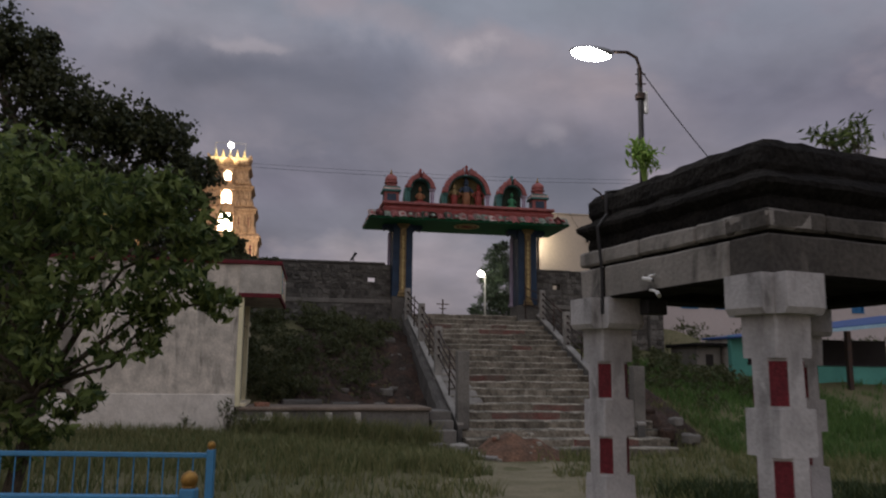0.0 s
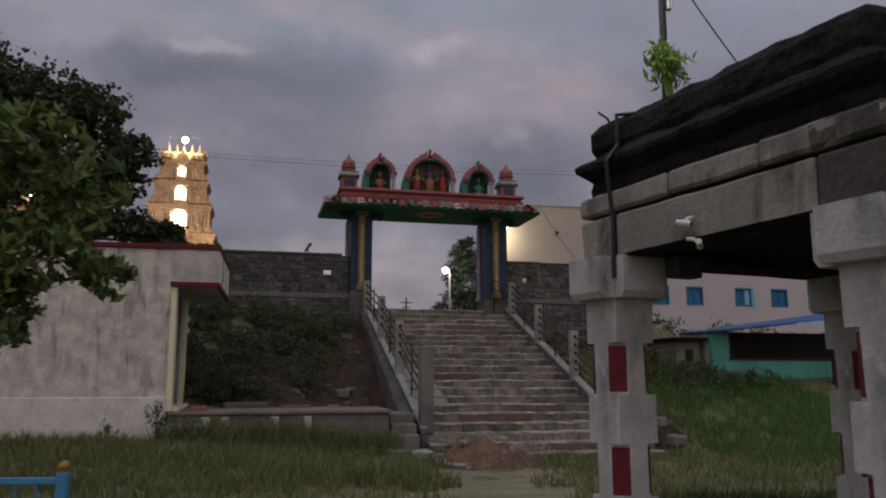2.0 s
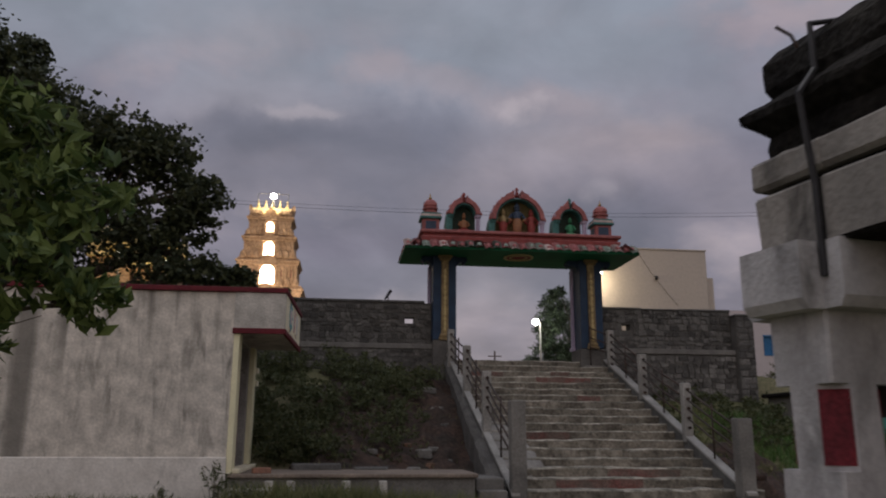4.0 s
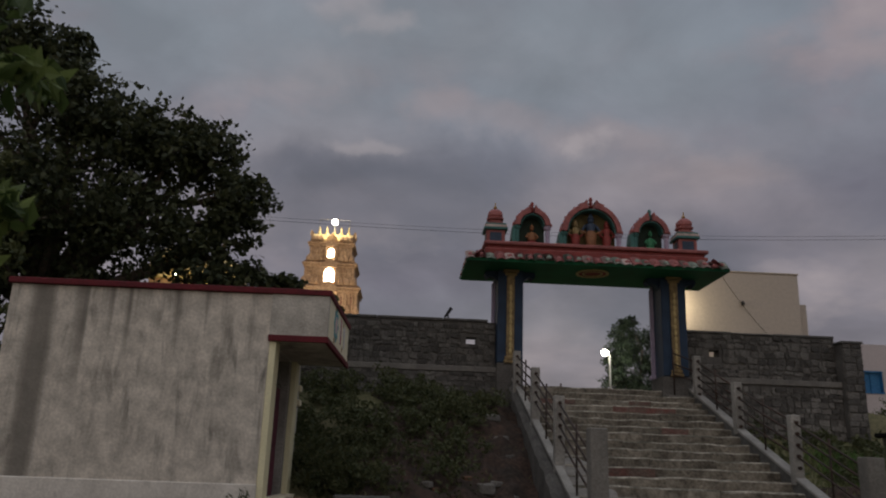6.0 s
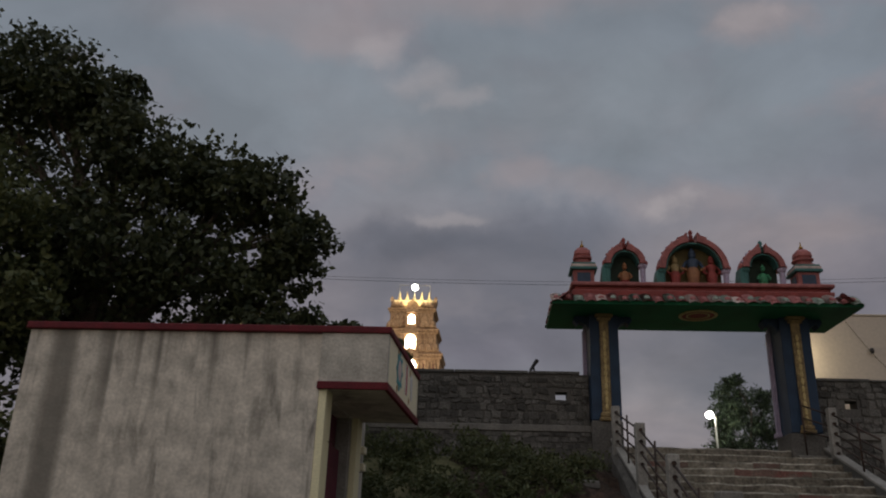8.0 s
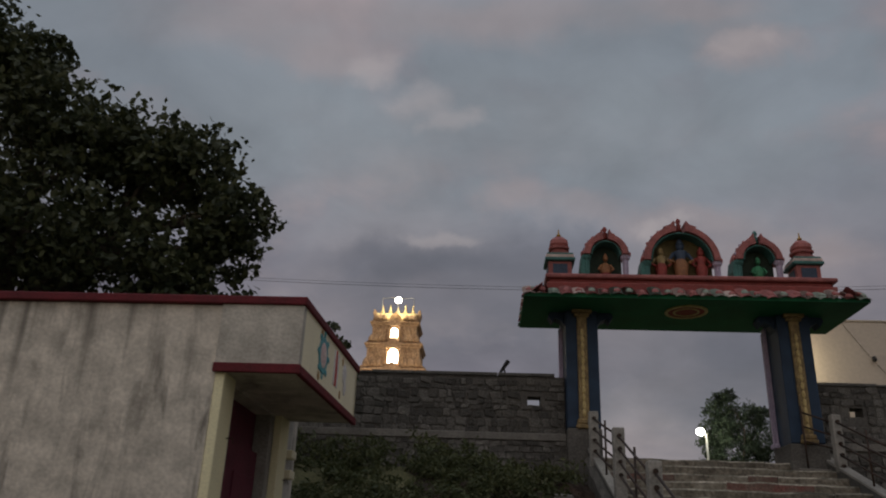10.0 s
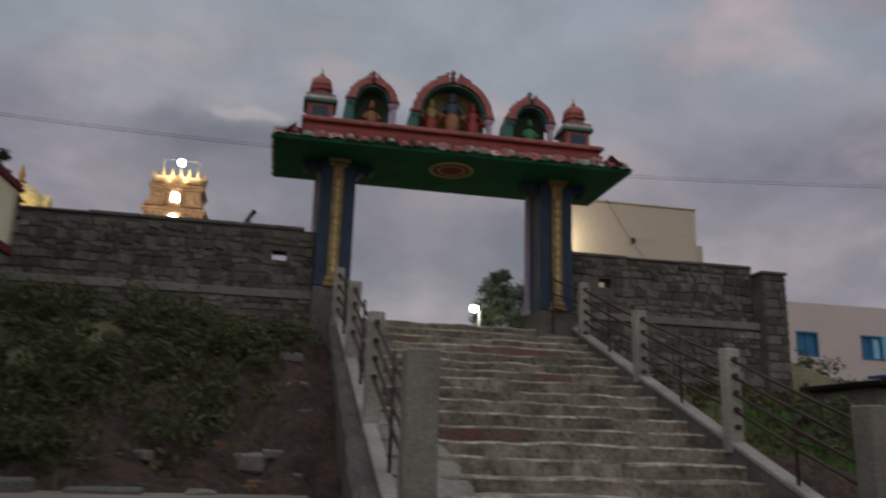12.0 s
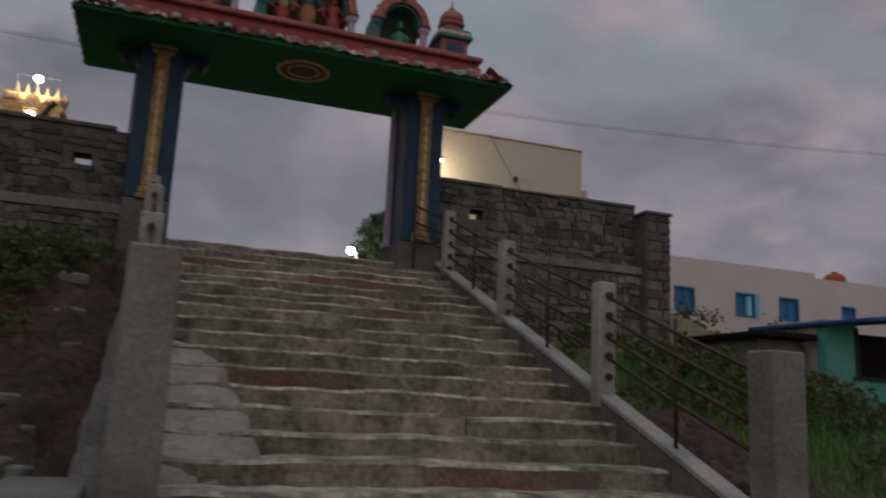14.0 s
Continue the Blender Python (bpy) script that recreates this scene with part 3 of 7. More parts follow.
def clump_points(rng, blobs, count, shell=0.55):
    """Points in clumps inside uneven balls (x, y, z, r), denser near their outside."""
    blobs = np.asarray(blobs, float)
    weight = blobs[:, 3] ** 1.6
    which = rng.choice(len(blobs), max(1, count // 26), p=weight / weight.sum())
    d = rng.normal(size=(len(which), 3)); d /= np.linalg.norm(d, axis=1)[:, None]
    r = blobs[which, 3] * rng.uniform(shell, 1.0, len(which)) ** 0.8
    hub = blobs[which, :3] + d * r[:, None] * np.array([1, 1, 0.85])
    per = rng.integers(14, 38, len(which))
    idx = np.repeat(np.arange(len(which)), per)
    spread = np.minimum(blobs[which[idx], 3] * 0.14, 0.19)
    return hub[idx] + rng.normal(size=(len(idx), 3)) * spread[:, None] * np.array([1, 1, 0.7])


def branchwork(bm, rng, foot, fork, blobs, r0, r1):
    """Trunk to the fork, then a bent limb into each ball of leaves, with side twigs."""
    foot, fork = Vector(foot), Vector(fork)
    mid = (foot + fork) / 2 + Vector(rng.normal(size=3) * 0.08)
    tube(bm, [foot - Vector((0, 0, 0.3)), foot, mid, fork], [r0 * 1.35, r0, (r0 + r1) / 2, r1], 10)
    for x, y, z, r in blobs:
        end = Vector((x, y, z))
        bend = fork.lerp(end, 0.5) + Vector(rng.normal(size=3) * 0.12 * (end - fork).length) + Vector((0, 0, 0.05))
        rr = r1 * 0.62
        tube(bm, [fork - Vector((0, 0, 0.1)), fork.lerp(bend, 0.5), bend, end], [rr, rr * 0.8, rr * 0.55, rr * 0.2], 7)
        for _ in range(4):
            a = bend.lerp(end, rng.uniform(0, 0.9))
            b = end + Vector(rng.normal(size=3) * r * 0.32)
            tube(bm, [a, a.lerp(b, 0.5) + Vector(rng.normal(size=3) * 0.1 * r), b], [rr * 0.32, rr * 0.2, rr * 0.07], 5)
    return bm


def wire(name, a, b, sag, r, label, n=14):
    bm = B()
    a, b = Vector(a), Vector(b)
    tube(bm, [a.lerp(b, i / n) - Vector((0, 0, sag * 4 * (i / n) * (1 - i / n))) for i in range(n + 1)], r, 5)
    return tagged(part(name, bm, M_WIRE), label, "cable")


# ---------------------------------------------------------------- ground
def smooth(a, b, v):
    t = np.clip((np.asarray(v, float) - a) / (b - a), 0, 1)
    return t * t * (3 - 2 * t)


STAIR_Y, SLOPE = 16.63, 0.41


def height(x, y):
    x, y = np.asarray(x, float), np.asarray(y, float)
    flat = 0.12 * smooth(8, 17, y) * (1 - smooth(0, 5, x)) - 0.19 * smooth(7, 14, y) * smooth(0.5, 4, x)
    left = flat + 0.55 * smooth(18.0, 18.8, y) + 2.45 * smooth(18.8, 25.4, y)
    right = flat + 0.28 * np.clip(y - 17.0, 0, 8.6) + 0.25 * smooth(8.0, 9.0, x) * smooth(17, 20, y) * (1 - smooth(11, 14, x))
    side = smooth(3.4, 8.4, x)
    z = left * (1 - side) + right * side
    behind = 3.2 + 0.3 * smooth(26, 60, y)
    open_right = smooth(13.2, 16.0, x)
    back = smooth(25.5, 26.2, y) * (1 - open_right) + smooth(27, 40, y) * open_right
    z = z * (1 - back) + behind * back
    tread = SLOPE * (y - STAIR_Y) - 0.55
    inside = (x > 3.3) & (x < 8.3) & (y > 16.2) & (y < 25.8)
    z = np.where(inside, np.minimum(z, np.maximum(tread, -0.35)), z)
    z = z + 0.035 * np.sin(1.7 * x + 0.6 * y) * np.cos(1.3 * y - 0.4 * x) + 0.02 * np.sin(4.1 * x) * np.sin(3.7 * y)
    z = z + 1.5 * smooth(60, 300, np.abs(x)) + 0.5 * smooth(60, 400, np.abs(y))
    return z


def ground_at(x, y):
    return float(height(x, y))


def build_ground():
    xs = np.unique(np.concatenate([[-900, -500, -250, -120, -60, -35, -24], np.arange(-18, 32.1, 0.42), [36, 45, 60, 90, 140, 260, 500, 900]]))
    ys = np.unique(np.concatenate([[-900, -400, -150, -60, -25, -12], np.arange(-7, 44.1, 0.42), [48, 54, 62, 75, 100, 150, 260, 500, 900]]))
    X, Y = np.meshgrid(xs, ys)
    Z = height(X, Y)
    v = np.stack([X, Y, Z], -1).reshape(-1, 3)
    w = len(xs)
    f = [(j * w + i, j * w + i + 1, (j + 1) * w + i + 1, (j + 1) * w + i) for j in range(len(ys) - 1) for i in range(w - 1)]
    g = mesh_ob("ground", v.tolist(), f, M_GROUND, smooth=True)
    return tagged(g, "rough grassy earth rising to a bank below the wall", "ground", kind="structure")


build_ground()


def drape(name, x0, x1, y0, y1, lift, material, label, category, edge=0.35, n=36, tilt=0.0, lumps=0.0):
    """A patch of other soil that lies on the ground, with a ragged edge that dips under it."""
    verts, faces = [], []
    for j in range(n + 1):
        for i in range(n + 1):
            u, w = i / n, j / n
            x = x0 + (x1 - x0) * u + tilt * (w - 0.5)
            y = y0 + (y1 - y0) * w
            k = min(u, 1 - u, w, 1 - w) * 2
            rag = noise.noise(Vector((x * 1.1, y * 1.1, 5)))
            lump = lumps * (0.5 + noise.fractal(Vector((x * 2.2, y * 2.2, 2)), 1.0, 2.0, 4))
            z = ground_at(x, y) + lift * min(1, max(-1.5, (k - edge + 0.3 * rag) * 5)) + lump * min(1, k * 2)
            verts.append((x, y, z))
    w = n + 1
    for j in range(n):
        for i in range(n):
            faces.append((j * w + i, j * w + i + 1, (j + 1) * w + i + 1, (j + 1) * w + i))
    return tagged(mesh_ob(name, verts, faces, material, smooth=True), label, category, kind="structure")


drape("path", 1.3, 5.6, 4.0, 17.4, 0.03, M_PATH, "trodden earth path through the grass", "path", tilt=2.6)
drape("soil_bank", 0.0, 4.15, 18.4, 25.6, 0.06, M_RED_SOIL, "bare red soil slope beside the stairs", "soil", edge=0.12, n=60, lumps=0.22, tilt=0.6)
drape("soil_bank", 7.95, 9.9, 17.0, 21.5, 0.06, M_RED_SOIL, "bare red soil slope beside the stairs", "soil", edge=0.2, lumps=0.2)


# ---------------------------------------------------------------- compound wall of rubble stone
def stone_meshes(rng, count=9):
    out = []
    for k in range(count):
        bm = B()
        box(bm, -0.5, 0.5, -0.5, 0.5, -0.5, 0.5)
        bmesh.ops.bevel(bm, geom=bm.edges[:], offset=0.12, segments=1, affect="EDGES")
        for v in bm.verts:
            v.co.x += rng.uniform(-0.11, 0.11)
            v.co.z += rng.uniform(-0.13, 0.13)
            v.co.y += rng.uniform(-0.10, 0.10)
        me = bpy.data.meshes.new("stone")
        bm.to_mesh(me)
        bm.free()
        me.materials.append(M_STONE)
        out.append(me)
    return out


def rubble_wall(name, x0, x1, top, ledge, foot, hole, label, single):
    """Wall in two stages: a thinner upper wall set back on a thicker lower one. single: x range whose stones are objects."""
    rng = np.random.default_rng(len(name) + int(x1))
    root = thing(name, pose(0, 0, 0), label, "wall", kind="structure")
    hx, hz = hole
    bm = B()
    box(bm, x0, hx - 0.13, 25.53, 25.9, ledge, top)
    box(bm, hx + 0.13, x1, 25.53, 25.9, ledge, top)
    box(bm, hx - 0.13, hx + 0.13, 25.53, 25.9, ledge, hz - 0.09)
    box(bm, hx - 0.13, hx + 0.13, 25.53, 25.9, hz + 0.09, top)
    part("upper_wall", bm, M_MORTAR, root)
    bm = box(B(), x0, x1, 25.34, 25.9, foot, ledge)
    part("lower_wall", bm, M_MORTAR, root)
    bm = box(B(), x0, x1, 25.285, 25.525, ledge - 0.11, ledge + 0.035, 0.012)
    part("ledge", bm, M_CEMENT, root, "worn pale cement ledge")
    bm = B()
    x = x0
    while x < x1 - 0.2:
        w = min(rng.uniform(0.9, 1.7), x1 - x)
        box(bm, x + 0.005, x + w - 0.005, 25.48, 25.95, top, top + rng.uniform(0.045, 0.075), 0.012)
        x += w
    part("coping", bm, M_COPING, root, "thin uneven cement coping")
    meshes = stone_meshes(rng)
    joined = B()
    for z0, z1, y in ((ledge + 0.05, top - 0.02, 25.53), (foot, ledge - 0.12, 25.34)):
        z = z0
        while z < z1 - 0.08:
            h = min(rng.uniform(0.085, 0.19), z1 - z)
            x = x0 - rng.uniform(0, 0.2)
            while x < x1 - 0.05:
                w = min(rng.uniform(0.08, 0.30), x1 - x)
                cx, cz = x + w / 2, z + h / 2
                if not (abs(cx - hx) < 0.13 + w / 2 and abs(cz - hz) < 0.08 + h / 2) and cx - w / 2 > x0 - 0.02:
                    depth = rng.uniform(0.05, 0.09)
                    m = pose(cx, y, cz + rng.uniform(-0.022, 0.022), 0, rng.uniform(-9, 9), 0) @ Matrix.Diagonal((w - rng.uniform(0.01, 0.04), depth, h - rng.uniform(0.01, 0.03), 1))
                    if single[0] < cx < single[1] and cz > ledge:
                        share("stone", meshes[rng.integers(len(meshes))], root, m)
                    else:
                        box(joined, -0.5, 0.5, -0.5, 0.5, -0.5, 0.5, 0, m)
                x += w
            z += h
    if len(joined.verts):
        tagged(part("rubble", joined, M_STONE_FAR, root), kind="stuff")
    else:
        joined.free()
    return root


WALL_TOP, LEDGE = 5.0, 3.82


# ---------------------------------------------------------------- stairs
STEPS, RISE = 21, 0.175
STEP_Z0 = -0.07


def step_line(z):
    return STAIR_Y + (z + 0.10) / SLOPE


def build_stairs():
    rng = np.random.default_rng(5)
    root = thing("stairs", pose(0, 0, 0), "wide flight of worn grey stone steps up to the gateway", "stairs", kind="structure")
    for i in range(STEPS):
        z = STEP_Z0 + RISE * i
        y0 = step_line(z)
        y1 = step_line(z + RISE) + 0.10 if i < STEPS - 1 else 26.6
        x, end = 3.86 - 0.16 * i / STEPS, 8.02
        if i < 5:
            end = 8.6
        while x < end - 0.05:
            w = rng.uniform(0.45, 1.7)
            if end - x - w < 0.5:
                w = end - x
            bm = B()
            jit = rng.uniform(-0.022, 0.022)
            drop = rng.uniform(-0.010, 0.010)
            n = 8
            # a slab with a worn, wavy front edge
            rows = []
            for k in range(n + 1):
                xx = x + 0.0015 + (w - 0.003) * k / n
                wob = 0.045 * noise.noise(Vector((xx * 3, i * 2.7, 0))) + 0.008 * noise.noise(Vector((xx * 11, i, 4)))
                dz = 0.026 * noise.noise(Vector((xx * 2.6, i * 1.9, 9)))
                yy = y0 + jit + wob
                zz = z + drop + dz
                rows.append([bm.verts.new(p) for p in ((xx, yy + 0.006, z - RISE - 0.02), (xx, yy, zz - 0.028), (xx, yy + 0.022, zz), (xx, y1, zz), (xx, y1, z - RISE - 0.02))])
            for a, b in zip(rows, rows[1:]):
                for q in range(5):
                    bm.faces.new((a[q], b[q], b[(q + 1) % 5], a[(q + 1) % 5]))
            bm.faces.new(rows[0]); bm.faces.new(rows[-1][::-1])
            bmesh.ops.recalc_face_normals(bm, faces=bm.faces[:])
            red = rng.random() < (0.16 if i in (4, 5, 8, 9, 12) else 0.04)
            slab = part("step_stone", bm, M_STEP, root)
            # plain risers: stained, and coloured darker than treads as shade
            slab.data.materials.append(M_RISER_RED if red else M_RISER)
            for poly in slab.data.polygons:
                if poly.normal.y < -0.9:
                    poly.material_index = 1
            x += w
    # smooth cement dressing over the lower steps
    bm = B()
    rows = []
    for k in range(19):
        z = STEP_Z0 + RISE * (5.0 + 0.30 * k)
        y = step_line(z)
        wide = 0.98 - 0.018 * k + 0.30 * noise.noise(Vector((0, k * 0.31, 3))) + 0.10 * noise.noise(Vector((3, k * 1.1, 3))) - 0.35 * max(0, 1 - k / 3) - 0.35 * max(0, (k - 15) / 3)
        row = []
        for q in range(7):
            xx = 3.88 + wide * q / 6
            fall = -0.012 if q < 6 else -0.16
            if q == 6:
                xx = 3.88 + wide * 5.25 / 6
            row.append(bm.verts.new((xx, y, z + fall - 0.03 + 0.014 * noise.noise(Vector((xx * 5, y * 5, 1))))))
        rows.append(row)
    for a, b in zip(rows, rows[1:]):
        for q in range(6):
            bm.faces.new((a[q], a[q + 1], b[q + 1], b[q]))
    skirt = [bm.verts.new((v.co.x, v.co.y - 0.02, v.co.z - 0.34)) for v in rows[0]]
    for q in range(6):
        bm.faces.new((skirt[q], skirt[q + 1], rows[0][q + 1], rows[0][q]))
    part("cement_patch", bm, M_PATCH, root, "pale smooth cement dressing over the steps", True)
    return root


def kerb(name, x0, x1, y0, label, lift0=0.085, lift1=0.085, splay=0.0):
    """The sloping side wall of the stairs, with a pale top; lift0 and lift1: its height over the slope at foot and head."""
    def over(y):
        return SLOPE * (y - STAIR_Y) + lift0 + (lift1 - lift0) * (y - 17.5) / 7.85

    root = thing(name, pose(0, 0, 0), label, "stair kerb", kind="structure")
    bm = B()
    n = 26
    rows = []
    for i in range(n + 1):
        y = y0 + (25.35 - y0) * i / n
        z, d = over(y), splay * (y - y0) / 7.85
        w = 0.012 * noise.noise(Vector((x0, y * 2, 0)))
        rows.append([bm.verts.new(p) for p in ((x0 + w + d, y, -0.6), (x0 + w + d, y, z - 0.05), (x1 + d, y, z - 0.05), (x1 + d, y, -0.6))])
    for a, b in zip(rows, rows[1:]):
        for q in range(4):
            bm.faces.new((a[q], a[(q + 1) % 4], b[(q + 1) % 4], b[q]))
    bm.faces.new(rows[0][::-1]); bm.faces.new(rows[-1])
    bmesh.ops.recalc_face_normals(bm, faces=bm.faces[:])
    part("side_wall", bm, M_COPING, root)
    bm = B()
    a, b = y0 - 0.02, 25.35
    rows = []
    for i in range(n + 1):
        y = a + (b - a) * i / n
        z, d = over(y), splay * (y - y0) / 7.85
        rows.append([bm.verts.new((px + d, y, pz)) for px, pz in ((x0 - 0.015, z - 0.05), (x0 - 0.015, z - 0.008), (x0, z), (x1, z), (x1 + 0.015, z - 0.008), (x1 + 0.015, z - 0.05))])
    for p, q in zip(rows, rows[1:]):
        for k in range(6):
            bm.faces.new((p[k], p[(k + 1) % 6], q[(k + 1) % 6], q[k]))
    bm.faces.new(rows[0][::-1]); bm.faces.new(rows[-1])
    bmesh.ops.recalc_face_normals(bm, faces=bm.faces[:])
    part("cap", bm, M_CEMENT_PALE, root, "pale cement top")
    return root


def railing(name, posts, label, pegs):
    """Concrete posts (x, y, height, width) with four iron rails through them and an iron upright in each bay."""
    root = thing(name, pose(0, 0, 0), label, "railing")
    feet = []
    for x, y, h, w in posts:
        z = SLOPE * (y - STAIR_Y)
        bm = box(B(), x - w / 2, x + w / 2, y - w / 2, y + w / 2, z - 0.12, z + h, 0.014)
        bmesh.ops.subdivide_edges(bm, edges=[e for e in bm.edges if e.calc_length() > 0.5], cuts=5)
        roughen(bm, 0.008, 0.15, y)
        p = part("post", bm, M_CEMENT if w > 0.24 else M_CEMENT_PALE, root)
        for k in range(pegs if w < 0.24 else 0):
            bm = B()
            zz = z + h - 0.12 - 0.2 * k
            tube(bm, [(x, y - w / 2 - 0.05, zz - 0.02), (x, y + w / 2 + 0.05, zz + 0.02)], 0.034, 8)
            part("collar", bm, M_IRON, p)
        feet.append((x, y, z, h))
    for (xa, ya, za, ha), (xb, yb, zb, hb) in zip(feet, feet[1:]):
        for k in range(4):
            bm = B()
            a = Vector((xa, ya, za + min(ha, 1.2) - 0.12 - 0.2 * k))
            b = Vector((xb, yb, zb + min(hb, 1.28) - 0.12 - 0.2 * k))
            mid = a.lerp(b, 0.5) - Vector((0, 0, 0.012))
            part("rail", tube(bm, [a, mid, b], 0.019, 7), M_IRON, root, "", True)
        xm, ym = (xa + xb) / 2, (ya + yb) / 2
        zm = SLOPE * (ym - STAIR_Y)
        part("upright", tube(B(), [(xm, ym, zm - 0.05), (xm + 0.006, ym, zm + (min(ha, 1.2) + hb) / 2 - 0.02)], 0.019, 7), M_IRON, root, "", True)
    return root


build_stairs()
kerb("stair_kerb_west", 3.74, 3.86, 17.5, "grey cement side wall of the stairs with a pale sloping top", splay=-0.16)


def bank_retainer():
    """Rough lower wall that holds the soil against the stairs."""
    bm = B()
    rows = []
    for i in range(61):
        y = 18.0 + 7.3 * i / 60
        z = SLOPE * (y - STAIR_Y) - 0.06
        a = 3.50 + 0.05 * noise.noise(Vector((1, y * 2.2, 0)))
        rows.append([bm.verts.new((x, y, zz)) for x, zz in ((a - 0.02, -0.6), (a, z - 0.08 + 0.05 * noise.noise(Vector((2, y * 3, 0)))), (a + 0.07, z + 0.03 * noise.noise(Vector((3, y * 4, 0)))), (3.735, z + 0.03 * noise.noise(Vector((4, y * 3, 0)))), (3.735, -0.6))])
    for a, c in zip(rows, rows[1:]):
        for q in range(5):
            bm.faces.new((a[q], a[(q + 1) % 5], c[(q + 1) % 5], c[q]))
    bm.faces.new(rows[0][::-1]); bm.faces.new(rows[-1])
    bmesh.ops.recalc_face_normals(bm, faces=bm.faces[:])
    return tagged(part("retaining_wall", bm, M_MORTAR), "rough dark cement edge between soil bank and stairs", "wall", kind="structure")


bank_retainer()


def rail_head():
    """The railing's last bay, which turns in to the pillar foot."""
    root = thing("railing", pose(0, 0, 0), "short end bay of rusty iron rails beside the pillar", "railing")
    part("kerb_end", box(B(), 7.42, 8.16, 25.0, 25.14, 2.7, 3.31, 0.015), M_CEMENT, root, "grey cement kerb end")
    part("upright", tube(B(), [(7.62, 25.06, 3.25), (7.61, 25.06, 4.48)], 0.019, 7), M_IRON, root, "", True)
    for k in range(3):
        part("rail", tube(B(), [(8.06, 24.78, 4.12 - 0.24 * k), (7.62, 25.06, 4.36 - 0.27 * k)], 0.017, 7), M_IRON, root, "", True)


rail_head()
kerb("stair_kerb_east", 8.02, 8.19, 17.5, "grey cement side wall of the stairs with a pale sloping top", 0.07, 0.0)
railing("railing", [(3.87, 17.62, 1.60, 0.27), (3.77, 20.1, 1.28, 0.18), (3.71, 22.4, 1.14, 0.18), (3.62, 24.6, 0.90, 0.17)],
        "concrete stair railing with rusty iron pipes, near the bank", 4)
railing("railing", [(8.10, 17.7, 1.29, 0.28), (8.09, 20.03, 1.12, 0.18), (8.09, 22.46, 0.98, 0.18), (8.09, 24.75, 0.93, 0.17)],
        "concrete stair railing with rusty iron pipes, on the grassy side", 5)


# ---------------------------------------------------------------- plinth, rubble and slabs at the foot of the stairs
def build_plinth():
    root = thing("plinth", pose(0, 0, 0), "low cement platform between the shed and the stairs", "platform", kind="structure")
    bm = box(B(), -1.02, 3.05, 17.25, 19.0, -0.2, 0.70)
    part("body", bm, M_CEMENT, root)
    bm = box(B(), -1.02, 3.10, 17.18, 19.0, 0.70, 0.77, 0.015)
    part("floor_slab", bm, M_DUSTY, root, "worn pale cement floor with red dust")
    for k, (x0, x1) in enumerate(((3.12, 3.62), (3.12, 3.62), (3.12, 3.62))):
        part("step", box(B(), x0, x1, 17.0 + 0.3 * k, 18.8, -0.2, 0.30 + 0.19 * k, 0.02), M_CEMENT, root)
    for x in (-0.35, 0.0, 0.9, 1.5):
        part("pier", box(B(), x - 0.07, x + 0.07, 17.12, 17.25, -0.2, 0.66, 0.015), M_LIME_OLD, root)
    part("step", box(B(), -1.0, -0.3, 16.85, 17.15, -0.2, 0.55, 0.02), M_LIME_OLD, root)
    return root


build_plinth()


def rock(name, x, y, sx, sy, sz, rz, material, label, category, rx=0, lift=0.0, group=""):
    bm = box(B(), -sx / 2, sx / 2, -sy / 2, sy / 2, 0, sz, min(sx, sy, sz) * 0.18)
    bmesh.ops.subdivide_edges(bm, edges=bm.edges[:], cuts=2, use_grid_fill=True)
    roughen(bm, min(sx, sy, sz) * 0.16, 0.22, x * 3 + y)
    ob = part(name, bm, material, None, "", False, pose(x, y, ground_at(x, y) + lift, rx, 0, rz))
    return tagged(ob, label, category, group)


def heap(name, x, y, rx, ry, h, material, label):
    bm = B()
    n, k = 30, 12
    rings = []
    for j in range(k + 1):
        r = j / k
        ring = []
        for i in range(n):
            a = 2 * math.pi * i / n
            px, py = rx * r * math.cos(a), ry * r * math.sin(a)
            lump = 0.16 * noise.fractal(Vector((px * 2.4, py * 2.4, 7)), 1.0, 2.0, 4)
            ring.append(bm.verts.new((px, py, max(-0.1, h * (1 - r * r) ** 1.3 + lump * (1 - r ** 3) - 0.06))))
        rings.append(ring)
    for a, b in zip(rings, rings[1:]):
        for i in range(n):
            bm.faces.new((a[i], b[i], b[(i + 1) % n], a[(i + 1) % n]))
    bmesh.ops.remove_doubles(bm, verts=bm.verts[:], dist=0.0005)
    return tagged(part(name, bm, material, None, "", True, pose(x, y, ground_at(x, y))), label, "soil heap")


heap("earth_mound", 4.7, 16.15, 1.25, 0.7, 0.54, M_MOUND, "low mound of red earth at the foot of the stairs")
rock("stone_slab", 3.95, 15.9, 0.62, 0.36, 0.10, -28, M_CEMENT_PALE, "broken grey stone slab leaning on the soil heap", "stone slab", 16, 0.02)
rock("stone_block", 3.45, 15.9, 0.36, 0.26, 0.24, 12, M_CEMENT_PALE, "pale squared stone lying in the grass", "stone")
rock("stone_block", 3.1, 16.4, 0.42, 0.3, 0.2, 40, M_CEMENT, "grey stone lying in the grass by the platform", "stone")
rng0 = np.random.default_rng(11)
